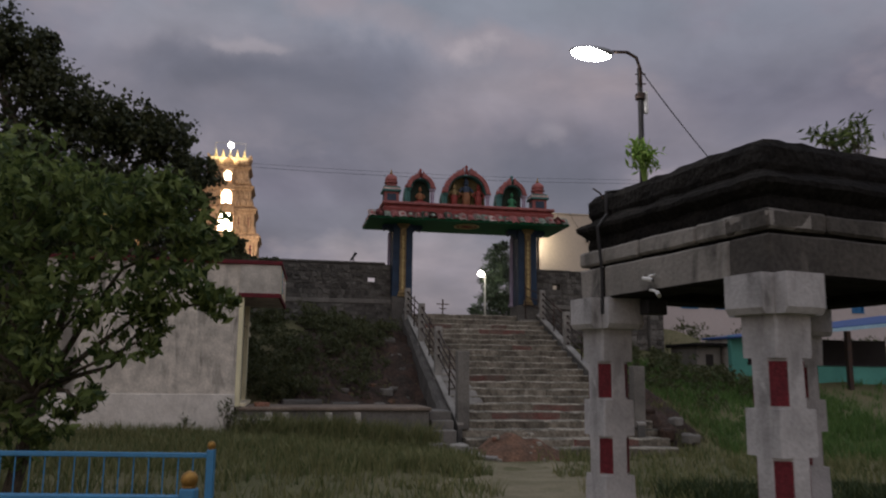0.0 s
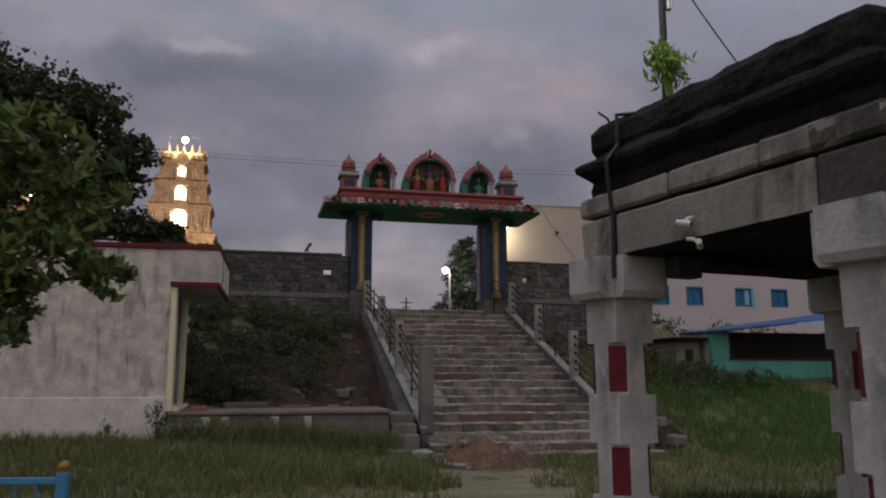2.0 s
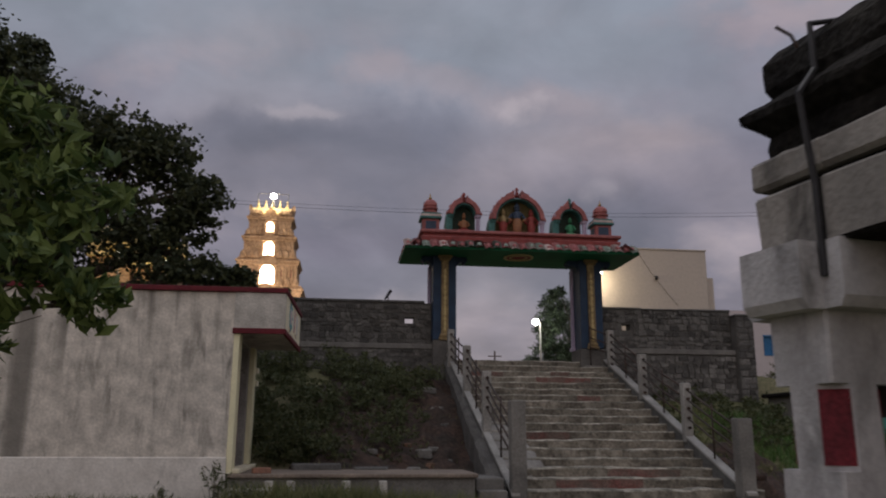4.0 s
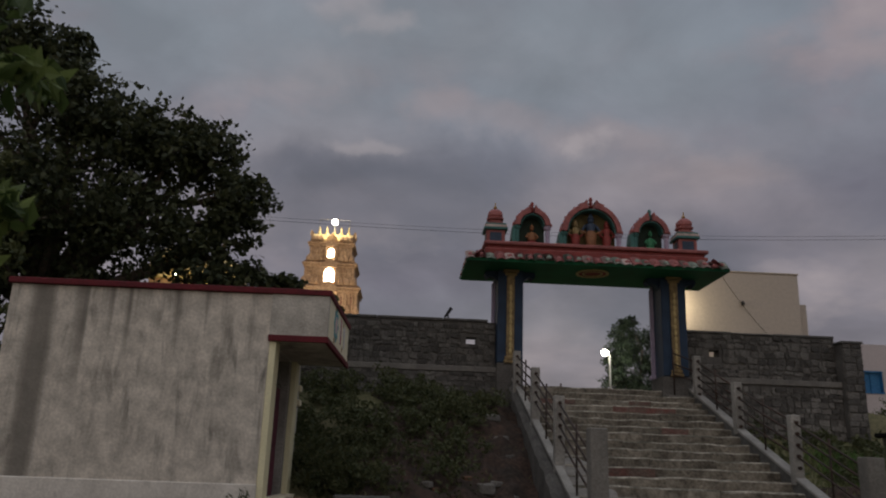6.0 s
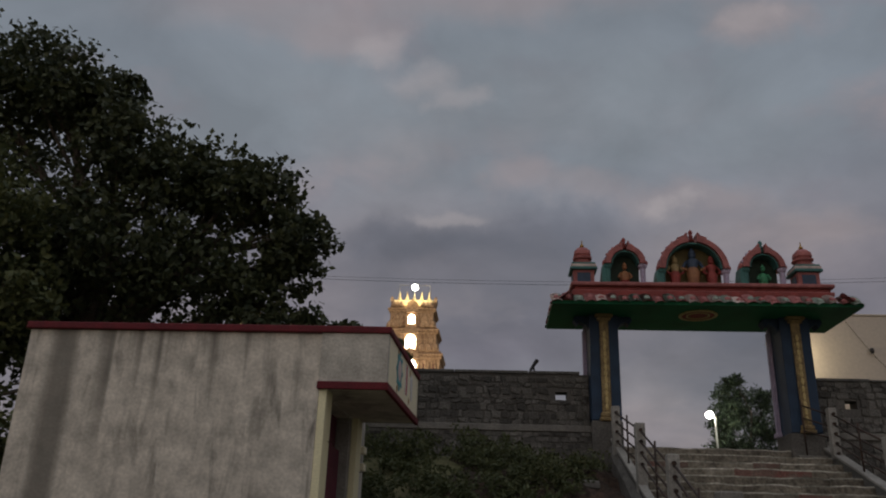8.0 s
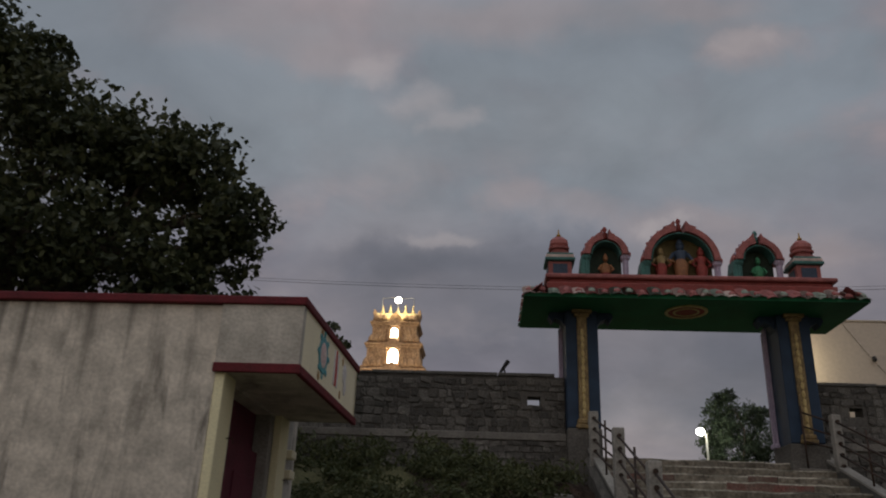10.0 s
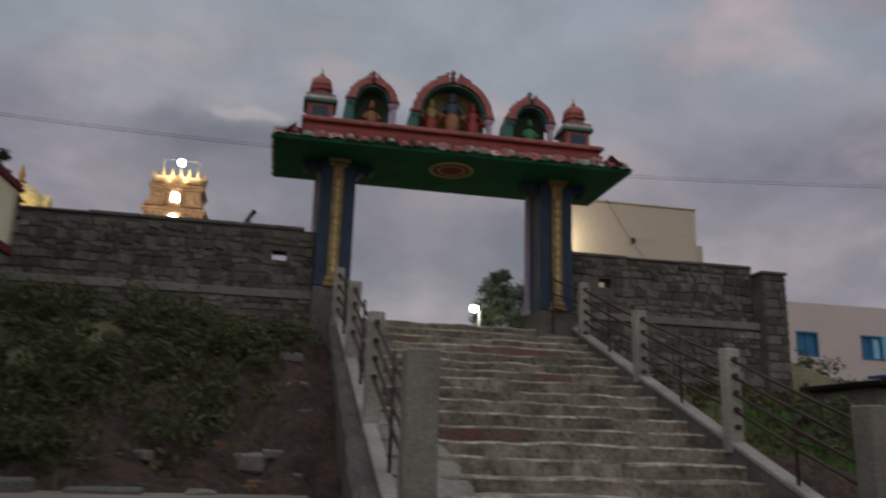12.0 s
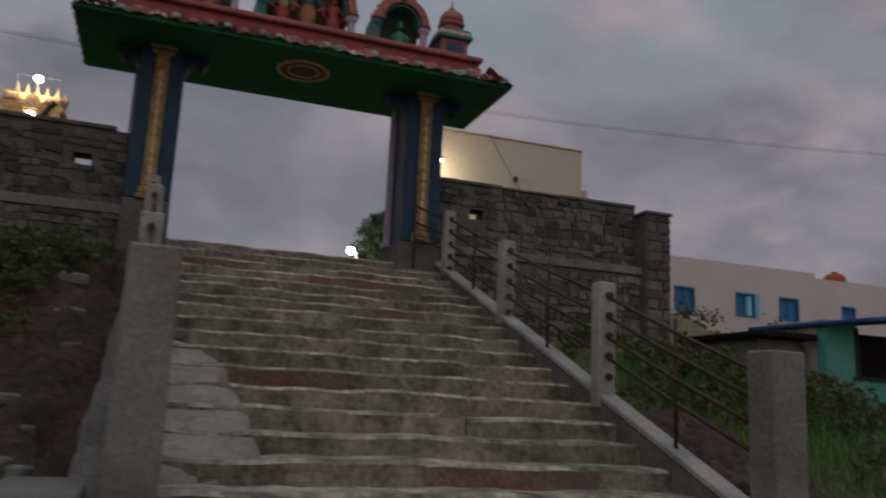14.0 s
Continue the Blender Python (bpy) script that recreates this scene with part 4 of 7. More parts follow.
for k in range(26):
    x, y = 4.65 + rng0.normal() * 0.55, 16.0 + rng0.normal() * 0.32
    s = rng0.uniform(0.04, 0.12)
    r = math.hypot((x - 4.65) / 0.95, (y - 16.2) / 0.6)
    rock("rubble_stone", x, y, s * 1.4, s, s * 0.8, rng0.uniform(0, 180), M_STEP if k % 3 else M_BRICK, "small broken stone in the red soil", "stone", 0, max(0, 0.56 * (1 - min(1, r) ** 2) ** 1.3 - 0.03), "rubble by the stairs")
for x, y, sx, sy, sz, rz in ((0.35, 18.75, 0.9, 0.24, 0.16, 4), (1.35, 18.8, 0.62, 0.22, 0.12, -3), (2.15, 18.85, 0.26, 0.2, 0.2, 30), (2.5, 20.4, 0.3, 0.2, 0.22, 15), (1.85, 18.9, 0.16, 0.14, 0.1, 50),
                             (2.75, 19.3, 0.2, 0.14, 0.1, 20), (3.1, 19.6, 0.18, 0.12, 0.1, 70), (2.9, 23.3, 0.34, 0.2, 0.14, 10), (3.0, 22.4, 0.28, 0.2, 0.14, 44)):
    rock("stone_block", x, y, sx, sy, sz, rz, M_CEMENT if sx < 0.5 else M_COPING, "rough grey stone lying on the bank", "stone", 0, 0.07, "stones on the bank")
for x, y, sx, sz in ((8.7, 17.5, 0.5, 0.3), (9.15, 17.2, 0.4, 0.25), (8.75, 18.6, 0.45, 0.28), (9.3, 18.2, 0.36, 0.22), (8.5, 20.1, 0.4, 0.22)):
    rock("stone_block", x, y, sx, sx * 0.7, sz, x * 50, M_RED_SOIL if sx > 0.42 else M_CEMENT, "earth-covered stone beside the stairs", "stone", 0, 0.06, "stones beside the stairs")


# ---------------------------------------------------------------- shed
def build_shed():
    root = thing("shed", pose(0, 0, 0), "small limewashed building with maroon trim, canopy and rain-stained wall", "building")
    x0, x1, y0, y1 = -4.88, -1.06, 17.2, 20.9
    dy0, dy1, dz0, dz1 = 17.58, 19.62, 0.80, 3.04
    part("front_wall", box(B(), x0, x1, y0, y0 + 0.23, -0.25, 3.745), M_LIME, root, "limewashed wall with dark rain streaks")
    part("plinth_band", box(B(), x0 - 0.03, x1 + 0.01, y0 - 0.035, y0, -0.25, 1.03, 0.012), M_LIME_BASE, root, "paler limewashed plinth band")
    part("rear_wall", box(B(), x0, x1, y1 - 0.23, y1, -0.25, 3.72), M_LIME, root)
    part("far_wall", box(B(), x0, x0 + 0.23, y0 + 0.23, y1 - 0.23, -0.25, 3.72), M_LIME, root)
    bm = B()
    box(bm, x1 - 0.23, x1, y0 + 0.23, dy0, -0.25, 3.72)
    box(bm, x1 - 0.23, x1, dy1, y1 - 0.23, -0.25, 3.72)
    box(bm, x1 - 0.23, x1, dy0, dy1, dz1, 3.72)
    box(bm, x1 - 0.23, x1, dy0, dy1, -0.25, dz0)
    part("door_wall", bm, M_LIME_OLD, root)
    part("corner_pilaster", box(B(), x1 + 0.002, x1 + 0.10, y0 - 0.003, dy0, 0.77, 3.06, 0.008), M_CREAM, root, "cream painted pilaster")
    part("pilaster", box(B(), x1 + 0.002, x1 + 0.10, dy1, dy1 + 0.40, 0.77, 3.06, 0.008), M_CREAM, root, "cream painted pilaster")
    part("reveal", box(B(), x1 - 0.20, x1 - 0.005, dy1 - 0.16, dy1 - 0.002, 0.80, dz1), M_CEMENT_PALE, root, "grey plaster door reveal")
    door = part("door", box(B(), x1 - 0.18, x1 - 0.13, dy0, dy1 - 0.16, dz0, 2.56), M_MAROON, root, "closed maroon double door")
    part("transom", box(B(), x1 - 0.225, x1 - 0.205, dy0 + 0.002, dy1 - 0.002, 2.50, dz1 - 0.002), M_MAROON, root, "dark maroon transom panel")
    for k in range(2):
        a = dy0 + 0.06 + k * (dy1 - dy0 - 0.16) / 2
        for z in (dz0 + 0.08, dz0 + 0.82):
            part("panel", box(B(), x1 - 0.128, x1 - 0.115, a, a + (dy1 - dy0 - 0.16) / 2 - 0.12, z, z + 0.64, 0.008), M_MAROON, door)
    part("threshold", box(B(), x1 - 0.02, x1 + 0.22, dy0 - 0.3, dy1 + 0.25, 0.77, 0.84, 0.01), M_CREAM_PALE, root)
    part("roof_slab", box(B(), x0 + 0.02, x1 - 0.02, y0 + 0.02, y1 - 0.02, 3.55, 3.70), M_CEMENT, root)
    # canopy box over the door
    cx0, cx1, cy0, cy1 = x1 - 0.01, -0.225, 17.17, 20.08
    part("canopy_fascia", box(B(), cx1 - 0.1, cx1, cy0 + 0.1, cy1, 3.13, 3.75), M_CREAM_PALE, root, "pale cream canopy face")
    part("canopy_side", box(B(), cx0, cx1, cy0, cy0 + 0.1, 3.13, 3.75), M_LIME_OLD, root, "grey rain-stained canopy end")
    part("canopy_side", box(B(), x1, cx1, cy1 - 0.1, cy1 - 0.002, 3.13, 3.728), M_CREAM_PALE, root)
    part("canopy_soffit", box(B(), x1 + 0.001, cx1 - 0.02, cy0 + 0.03, cy1 - 0.03, 3.06, 3.13), M_LIME_OLD, root)
    bm = B()
    box(bm, cx0 - 0.01, cx1 + 0.025, cy0 - 0.03, cy0 + 0.02, 3.045, 3.14, 0.008)
    box(bm, cx1 - 0.03, cx1 + 0.025, cy0 + 0.02, cy1 + 0.03, 3.045, 3.14, 0.008)
    part("canopy_trim", bm, M_RED_OXIDE, root, "maroon painted edge")
    bm = B()
    box(bm, x0 - 0.04, cx1 + 0.03, y0 - 0.06, y0 + 0.20, 3.75, 3.838, 0.01)
    box(bm, cx1 - 0.14, cx1 + 0.03, y0 + 0.20, cy1 + 0.03, 3.75, 3.838, 0.01)
    box(bm, x0 - 0.04, x0 + 0.20, y0 + 0.20, y1, 3.75, 3.838, 0.01)
    part("parapet_trim", bm, M_RED_OXIDE, root, "maroon painted parapet top")
    part("parapet_bed", box(B(), x0, x1 + 0.05, y0 + 0.02, y0 + 0.2, 3.70, 3.75), M_LIME_OLD, root)
    # painted emblems in low relief on the canopy face
    px = cx1
    cy, cz = 18.12, 3.48
    ring = B()
    arch_band(ring, 0, 0, 0.14, 0.22, -0.008, 0.0, 0, 359, 26)
    for k in range(8):
        a = math.pi / 4 * k
        ball(ring, (0.235 * math.cos(a), -0.006, 0.235 * math.sin(a)), 0.038, 8, 6, 1, 0.25, 1)
    m = pose(px, cy, cz, 0, 0, 90)
    part("wheel_emblem", ring, mat("turquoise_emblem_paint", (0.10, 0.34, 0.36), (0.07, 0.22, 0.27), 0.6, 14, 0.8), root, "turquoise painted wheel emblem", False, m)
    disc = ball(B(), (0, -0.004, 0), 0.15, 20, 8, 1, 0.08, 1)
    part("emblem_disc", disc, mat("pale_pink_emblem_paint", (0.60, 0.42, 0.40), (0.66, 0.58, 0.52), 0.6, 14, 0.8), root, "pale pink emblem disc", True, m)
    flame = B()
    extrude_outline(flame, [(-0.03, -0.2), (0.03, -0.2), (0.045, 0.0), (0.0, 0.23), (-0.045, 0.0)], -0.012, 0.0)
    part("flame_emblem", flame, mat("scarlet_emblem_paint", (0.46, 0.05, 0.04), (0.34, 0.04, 0.03), 0.6, 10), root, "red flame emblem", False, pose(px, cy + 0.66, cz, 0, 0, 90))
    side = B()
    extrude_outline(side, [(-0.11, -0.2), (-0.06, -0.2), (-0.07, 0.2), (-0.12, 0.22)], -0.010, 0.0)
    extrude_outline(side, [(0.06, -0.2), (0.11, -0.2), (0.12, 0.22), (0.07, 0.2)], -0.010, 0.0)
    part("white_emblem_strokes", side, M_CAM_WHITE, root, "white upright strokes", False, pose(px, cy + 0.66, cz, 0, 0, 90))
    shell = B()
    ball(shell, (0, -0.004, 0.05), 0.13, 14, 8, 0.8, 0.12, 1)
    ball(shell, (0.05, -0.004, -0.10), 0.09, 12, 8, 0.8, 0.12, 1.2)
    part("shell_emblem", shell, mat("pale_shell_paint", (0.62, 0.60, 0.58), (0.50, 0.44, 0.46), 0.6, 12), root, "white painted conch emblem", True, pose(px, cy + 1.15, cz, 0, 0, 90))
    for yy, zz in ((18.0, 3.70), (17.98, 3.22), (19.15, 3.66), (19.1, 3.24)):
        part("gold_tassel", ball(B(), (px, yy, zz), 0.045, 10, 6, 0.2, 1, 1.2), M_BRASS, root, "gold painted tassel", True)
    for zz in (2.62, 2.36):
        part("wall_bracket", box(B(), x1 + 0.002, x1 + 0.11, 20.3, 20.55, zz, zz + 0.11, 0.01), M_CREAM_PALE, root, "cream bracket stub on the wall")
    part("inner_lining", box(B(), x0 + 0.24, x1 - 0.9, y0 + 0.9, y0 + 0.95, -0.2, 3.5), M_DARK, root, "dark inner wall")
    # hooks on the pilasters
    for yy, zz in ((17.5, 2.45), (19.95, 2.3)):
        part("hook", tube(B(), [(x1 + 0.10, yy, zz), (x1 + 0.16, yy + 0.02, zz + 0.01), (x1 + 0.17, yy + 0.03, zz - 0.05)], 0.006, 5), M_IRON, root)
    # the canopy face splays out a little towards its far end
    for ob in root.children:
        if ob.name.startswith(("canopy", "parapet_trim", "wheel", "emblem", "flame", "white_emblem", "shell", "gold_tassel")):
            inv = ob.matrix_basis.inverted()
            for v in ob.data.vertices:
                p = ob.matrix_basis @ v.co
                if p.x > -0.5:
                    p.x += 0.034 * max(0.0, p.y - y0)
                    v.co = inv @ p
    return root


build_shed()
part_brick = box(B(), -0.14, 0.14, -0.1, 0.1, 0, 0.09, 0.01)
tagged(part("brick", part_brick, M_BRICK, None, "", False, pose(-0.5, 17.4, 0.77, 0, 0, 20)), "loose weathered brick on the platform", "brick")


# ---------------------------------------------------------------- gateway
GX0, GX1, GY0, GY1 = 2.30, 8.93, 24.29, 26.5
TOP_BACK = 0.30  # the niches and turrets stand this far behind the first row of the eave


def gate_pillar(root, x0, x1, base):
    y0, y1, z0, z1 = 25.2, 26.0, base, 6.34
    p = part("pillar", box(B(), x0, x1, y0, y1, z0, z1, 0.012), M_GATE_BLUE, root, "deep blue painted square pillar")
    xm = (x0 + x1) / 2
    part("gold_strip", box(B(), xm - 0.10, xm + 0.10, y0 - 0.06, y0, z0 + 0.03, z1 - 0.12, 0.02), M_GATE_GOLD, p, "ochre gold ornamented strip")
    for k in range(12):
        z = z0 + 0.28 + k * (z1 - z0 - 0.6) / 12
        part("boss", ball(B(), (xm, y0 - 0.066, z), 0.06, 8, 6, 0.6, 0.4, 1.3), M_PALE_GOLD, p)
    bm = B()
    box(bm, xm - 0.16, xm + 0.16, y0 - 0.10, y0 + 0.0, z0 - 0.02, z0 + 0.06, 0.015)
    box(bm, xm - 0.14, xm + 0.14, y0 - 0.08, y0 + 0.0, z0 + 0.065, z0 + 0.16, 0.02)
    part("gold_foot", bm, M_GATE_GOLD, p, "gold painted foot moulding")
    bm = B()
    box(bm, xm - 0.15, xm + 0.15, y0 - 0.09, y0, z1 - 0.14, z1 - 0.07, 0.012)
    box(bm, xm - 0.20, xm + 0.20, y0 - 0.14, y0, z1 - 0.068, z1, 0.012)
    part("gold_capital", bm, M_GATE_GOLD, p, "gold painted capital")
    # lilac fluted strip on the inner edge, flared at its foot
    for xe in (x0,):
        bm = B()
        box(bm, xe - 0.05, xe, y1 - 0.16, y1, z0, z1 - 0.1, 0.008)
        box(bm, xe - 0.085, xe - 0.05, y1 - 0.13, y1 - 0.03, z0 + 0.05, z1 - 0.2, 0.008)
        box(bm, xe - 0.12, xe - 0.0, y1 - 0.2, y1 + 0.02, z0 - 0.02, z0 + 0.07, 0.012)
        part("lilac_strip", bm, M_LILAC, p, "lilac fluted edge strip")
    # bracket arms under the slab
    for s in (-1, 1):
        bm = B()
        xe = x0 if s < 0 else x1
        pts = [(0, 0), (0.30, 0), (0.34, -0.08), (0.26, -0.20), (0.20, -0.12), (0.08, -0.18), (0, -0.30)]
        extrude_outline(bm, [(xe + s * a, z1 - 0.002 + b) for a, b in pts], y0 + 0.12, y0 + 0.42)
        part("bracket", bm, M_GATE_BLUE, p, "dark painted scroll bracket")
    return p


def petal_mesh(w, variant):
    """A drooping lotus petal with a raised rim for the eave."""
    bm = B()
    n, k = 8, 5
    rows = []
    for j in range(k + 1):
        v = j / k
        row = []
        for i in range(n + 1):
            u = i / n - 0.5
            wide = w * (1.0 - 0.12 * v ** 3)
            sag = 0.075 * (1 - (2 * u) ** 2) * (0.45 + 0.55 * v)
            x = u * wide
            y = 0.42 * (1 - v) - 0.02
            z = 0.27 * (1 - v) ** 1.35 - (0.035 * (1 - abs(2 * u) ** 2.5) if j == k else 0) + sag
            row.append(bm.verts.new((x, y, z)))
        rows.append(row)
    for a, b in zip(rows, rows[1:]):
        for i in range(n):
            bm.faces.new((a[i], b[i], b[i + 1], a[i + 1]))
    bmesh.ops.solidify(bm, geom=bm.faces[:], thickness=0.03)
    bmesh.ops.recalc_face_normals(bm, faces=bm.faces[:])
    me = bpy.data.meshes.new("petal")
    bm.to_mesh(me)
    bm.free()
    me.materials.append((M_PINK, M_PETAL_PALE, M_PETAL_GREEN)[variant])
    return me


def statue(bm, x, y, z, h, seated, arms=True):
    """A plain standing or seated idol shape."""
    if seated:
        ball(bm, (x, y, z + 0.13 * h), 0.36 * h, 12, 6, 1.0, 0.6, 0.36)
        ball(bm, (x, y + 0.02, z + 0.42 * h), 0.19 * h, 10, 8, 1.0, 0.7, 1.5)
    else:
        lathe(bm, [(0.15 * h, z), (0.13 * h, z + 0.2 * h), (0.16 * h, z + 0.42 * h), (0.10 * h, z + 0.52 * h), (0.15 * h, z + 0.70 * h), (0.05 * h, z + 0.75 * h)], 10, x, y)
    ball(bm, (x, y - 0.01, z + 0.81 * h), 0.085 * h, 10, 8)
    lathe(bm, [(0.095 * h, z + 0.85 * h), (0.075 * h, z + 0.92 * h), (0.02 * h, z + 1.02 * h)], 8, x, y)
    if arms:
        s0 = 0.14 * h
        top = z + (0.60 if seated else 0.67) * h
        for s in (-1, 1):
            tube(bm, [(x + s * s0, y, top), (x + s * 0.25 * h, y - 0.03, top - 0.16 * h), (x + s * 0.16 * h, y - 0.10 * h, top - 0.24 * h)], [0.045 * h, 0.04 * h, 0.035 * h], 6)
    return bm


def two_tone(ob, lower, zcut):
    ob.data.materials.append(lower)
    for p in ob.data.polygons:
        if p.center.z < zcut:
            p.material_index = 1
    return ob


def niche_arch(root, xc, z0, half, top, back, rim, small):
    """A horseshoe niche on top of the gateway: piers, back, rims, crest, with idols."""
    y0, y1 = 24.72 + TOP_BACK, 25.25 + TOP_BACK
    r = half - 0.13
    cz = top - r - 0.17
    bm = B()
    pts = [(xc - r, z0)] + [(xc + r * math.cos(radians(a)), cz + r * math.sin(radians(a))) for a in range(180, -1, -12)] + [(xc + r, z0)]
    extrude_outline(bm, pts, y1 - 0.16, y1)
    n = part("niche_back", bm, back, root, "dark painted back of the niche")
    part("outer_rim", arch_band(B(), xc, cz, r - 0.02, r + 0.12, y0 + 0.02, y1 + 0.01, 0, 82, 12), rim, n, "coral painted scalloped rim")
    part("outer_rim", arch_band(B(), xc, cz, r - 0.02, r + 0.12, y0 + 0.02, y1 + 0.01, 98, 180, 12), rim, n, "coral painted scalloped rim")
    part("inner_rim", arch_band(B(), xc, cz, r - 0.065, r - 0.02, y0 + 0.07, y1 - 0.05, 0, 180, 22), M_TEAL, n, "teal painted inner rim")
    for a in range(8, 180, 13):
        if abs(a - 90) > 9:
            part("scallop", ball(B(), (xc + (r + 0.115) * math.cos(radians(a)), y0 + 0.12, cz + (r + 0.115) * math.sin(radians(a))), 0.036, 8, 6), M_GATE_RED if a % 2 else M_LILAC, n, "", True)
    for s in (-1, 1):
        bm = B()
        xp = xc + s * (r + 0.05)
        lathe(bm, [(0.09, z0), (0.09, z0 + 0.05), (0.06, z0 + 0.08), (0.065, cz - 0.12), (0.10, cz - 0.07), (0.10, cz)], 8, xp, y0 + 0.16)
        part("pier", bm, M_TEAL if s < 0 else M_LILAC, n, "", False)
        part("scroll", ball(B(), (xp + s * 0.06, y0 + 0.16, cz + 0.03), 0.075, 10, 8, 0.9, 0.8, 1.1), M_PINK, n, "coral scroll", True)
    # leafy side wings and crest
    part("side_wing", extrude_outline(B(), [(xc - r - 0.08, z0), (xc - r - 0.17, z0), (xc - r - 0.19, z0 + 0.25), (xc - r - 0.15, cz + 0.02), (xc - r - 0.08, cz + 0.05)], y0 + 0.12, y1), M_TEAL, n, "teal leafy side wing")
    for s in (-1, 1):
        tip = [(s * 0.24, -0.10), (s * 0.10, -0.03), (s * 0.085, 0.06), (s * 0.115, 0.10), (s * 0.17, 0.02), (s * 0.30, -0.04)]
        part("horn", extrude_outline(B(), [(xc + px * r / 0.5 if r < 0.5 else xc + px * 1.15, top - 0.05 + pz) for px, pz in tip], y0 + 0.05, y1 - 0.1), rim, n, "coral painted upturned horn")
    bm = B()
    lathe(bm, [(0.075, top - 0.14), (0.045, top - 0.05), (0.062, top - 0.01), (0.03, top + 0.03), (0.055, top + 0.08), (0.04, top + 0.13), (0.012, top + 0.16)], 8, xc, y0 + 0.2)
    part("crest", bm, M_TEAL if small else M_GATE_RED, n, "painted crest finial", True)
    return n


def build_gate():
    root = thing("gateway", pose(0, 0, 0), "painted temple gateway with green soffit and idol niches on top", "gateway")
    gate_pillar(root, 3.20, 3.85, 3.97)
    gate_pillar(root, 7.42, 8.06, 3.80)
    for x0, x1, z in ((3.19, 3.86, 3.955), (7.36, 8.10, 3.785)):
        part("pedestal", box(B(), x0, x1, 25.16, 26.05, 2.9, z, 0.02), M_MORTAR, root, "bare cement pedestal")
    part("slab", box(B(), GX0 + 0.02, GX1 - 0.02, GY0 + 0.03, GY1, 6.34, 6.42), M_GATE_GREEN, root, "green painted slab")
    part("beam", box(B(), GX0 + 0.5, GX1 - 0.5, 24.72, GY1 - 0.4, 6.44, 6.78), M_GATE_RED, root)
    for x0, x1, y0, y1, z0, z1, m in ((2.80, 8.55, 24.78, 26.1, 6.72, 6.82, M_PINK), (2.86, 8.49, 24.84, 26.04, 6.82, 6.91, M_GATE_RED), (2.78, 8.57, 24.76, 26.12, 6.91, 7.0, M_PINK)):
        part("cornice", box(B(), x0, x1, y0, y1, z0, z1, 0.02), m, root, "brick-red and coral moulded cornice")
    # lotus petals along the eave, each with a painted heart
    n = 27
    w = (GX1 - GX0) / n
    meshes = [petal_mesh(w * 1.06, v) for v in range(3)]
    hearts = []
    for m in (M_PINK, M_PETAL_GREEN):
        bm = ball(B(), (0, 0.15, 0.135), 0.1, 10, 6, 0.8 * w / 0.28, 1.1, 0.5)
        bmesh.ops.rotate(bm, cent=(0, 0.15, 0.135), matrix=Matrix.Rotation(radians(34), 3, "X"), verts=bm.verts[:])
        me = bpy.data.meshes.new("petal_heart")
        bm.to_mesh(me)
        bm.free()
        me.materials.append(m)
        hearts.append(me)
    rim = [(GX0 + w * (k + 0.5), GY0 - 0.03, 0) for k in range(n)]
    ws = (GY1 - GY0) / 8
    rim += [(GX1 + 0.0, GY0 + ws * (k + 0.5), 90) for k in range(8)] + [(GX0 - 0.0, GY0 + ws * (k + 0.5), -90) for k in range(8)]
    for k, (x, y, a) in enumerate(rim):
        m = pose(x, y, 6.372 + 0.012 * math.sin(k * 1.9), 3.0 * math.sin(k * 2.7), 3.5 * math.sin(k * 1.3), a)
        share("petal", meshes[(1, 0, 2, 0, 1, 0, 1, 2)[k % 8]], root, m)
        share("petal_heart", hearts[1 if k % 3 == 2 else 0], root, m)
    # soffit medallion
    part("medallion", lathe(B(), [(0.36, 6.325), (0.36, 6.34)], 28, 5.62, 25.1), M_GATE_RED, root, "maroon round medallion in the soffit")
    ringm = B()
    for r0, r1 in ((0.36, 0.42), (0.22, 0.26)):
        verts = []
        for i in range(28):
            a = 2 * math.pi * i / 28
            verts.append([ringm.verts.new((5.62 + r * math.cos(a), 25.1 + r * math.sin(a), z)) for r, z in ((r0, 6.313), (r1, 6.313), (r1, 6.34), (r0, 6.34))])
        for i in range(28):
            a, b = verts[i], verts[(i + 1) % 28]
            for q in range(4):
                ringm.faces.new((a[q], b[q], b[(q + 1) % 4], a[(q + 1) % 4]))
    bmesh.ops.recalc_face_normals(ringm, faces=ringm.faces[:])
    part("medallion_ring", ringm, M_PALE_GOLD, root, "pale gold rings of the medallion")
    # corner turrets
    for xc in (3.10, 8.13):
        t = part("turret", box(B(), xc - 0.24, xc + 0.24, 25.020, 25.500, 7.000, 7.363, 0.012), M_PINK, root, "coral painted corner turret")
        part("panel", box(B(), xc - 0.15, xc + 0.15, 25.005, 25.020, 7.068, 7.295), M_FIG_BLUE, t, "slate blue panel")
        part("side_panel", box(B(), xc - 0.255, xc - 0.24, 25.120, 25.400, 7.068, 7.295), M_FIG_BLUE, t, "slate blue panel")
        bm = B()
        box(bm, xc - 0.31, xc + 0.31, 24.950, 25.570, 7.363, 7.431, 0.015)
        box(bm, xc - 0.27, xc + 0.27, 24.990, 25.530, 7.499, 7.545, 0.01)
        part("cornice", bm, M_TEAL, t, "teal cornice")
        part("neck", box(B(), xc - 0.29, xc + 0.29, 24.970, 25.550, 7.431, 7.499, 0.01), M_PETAL_PALE, t, "pale band")
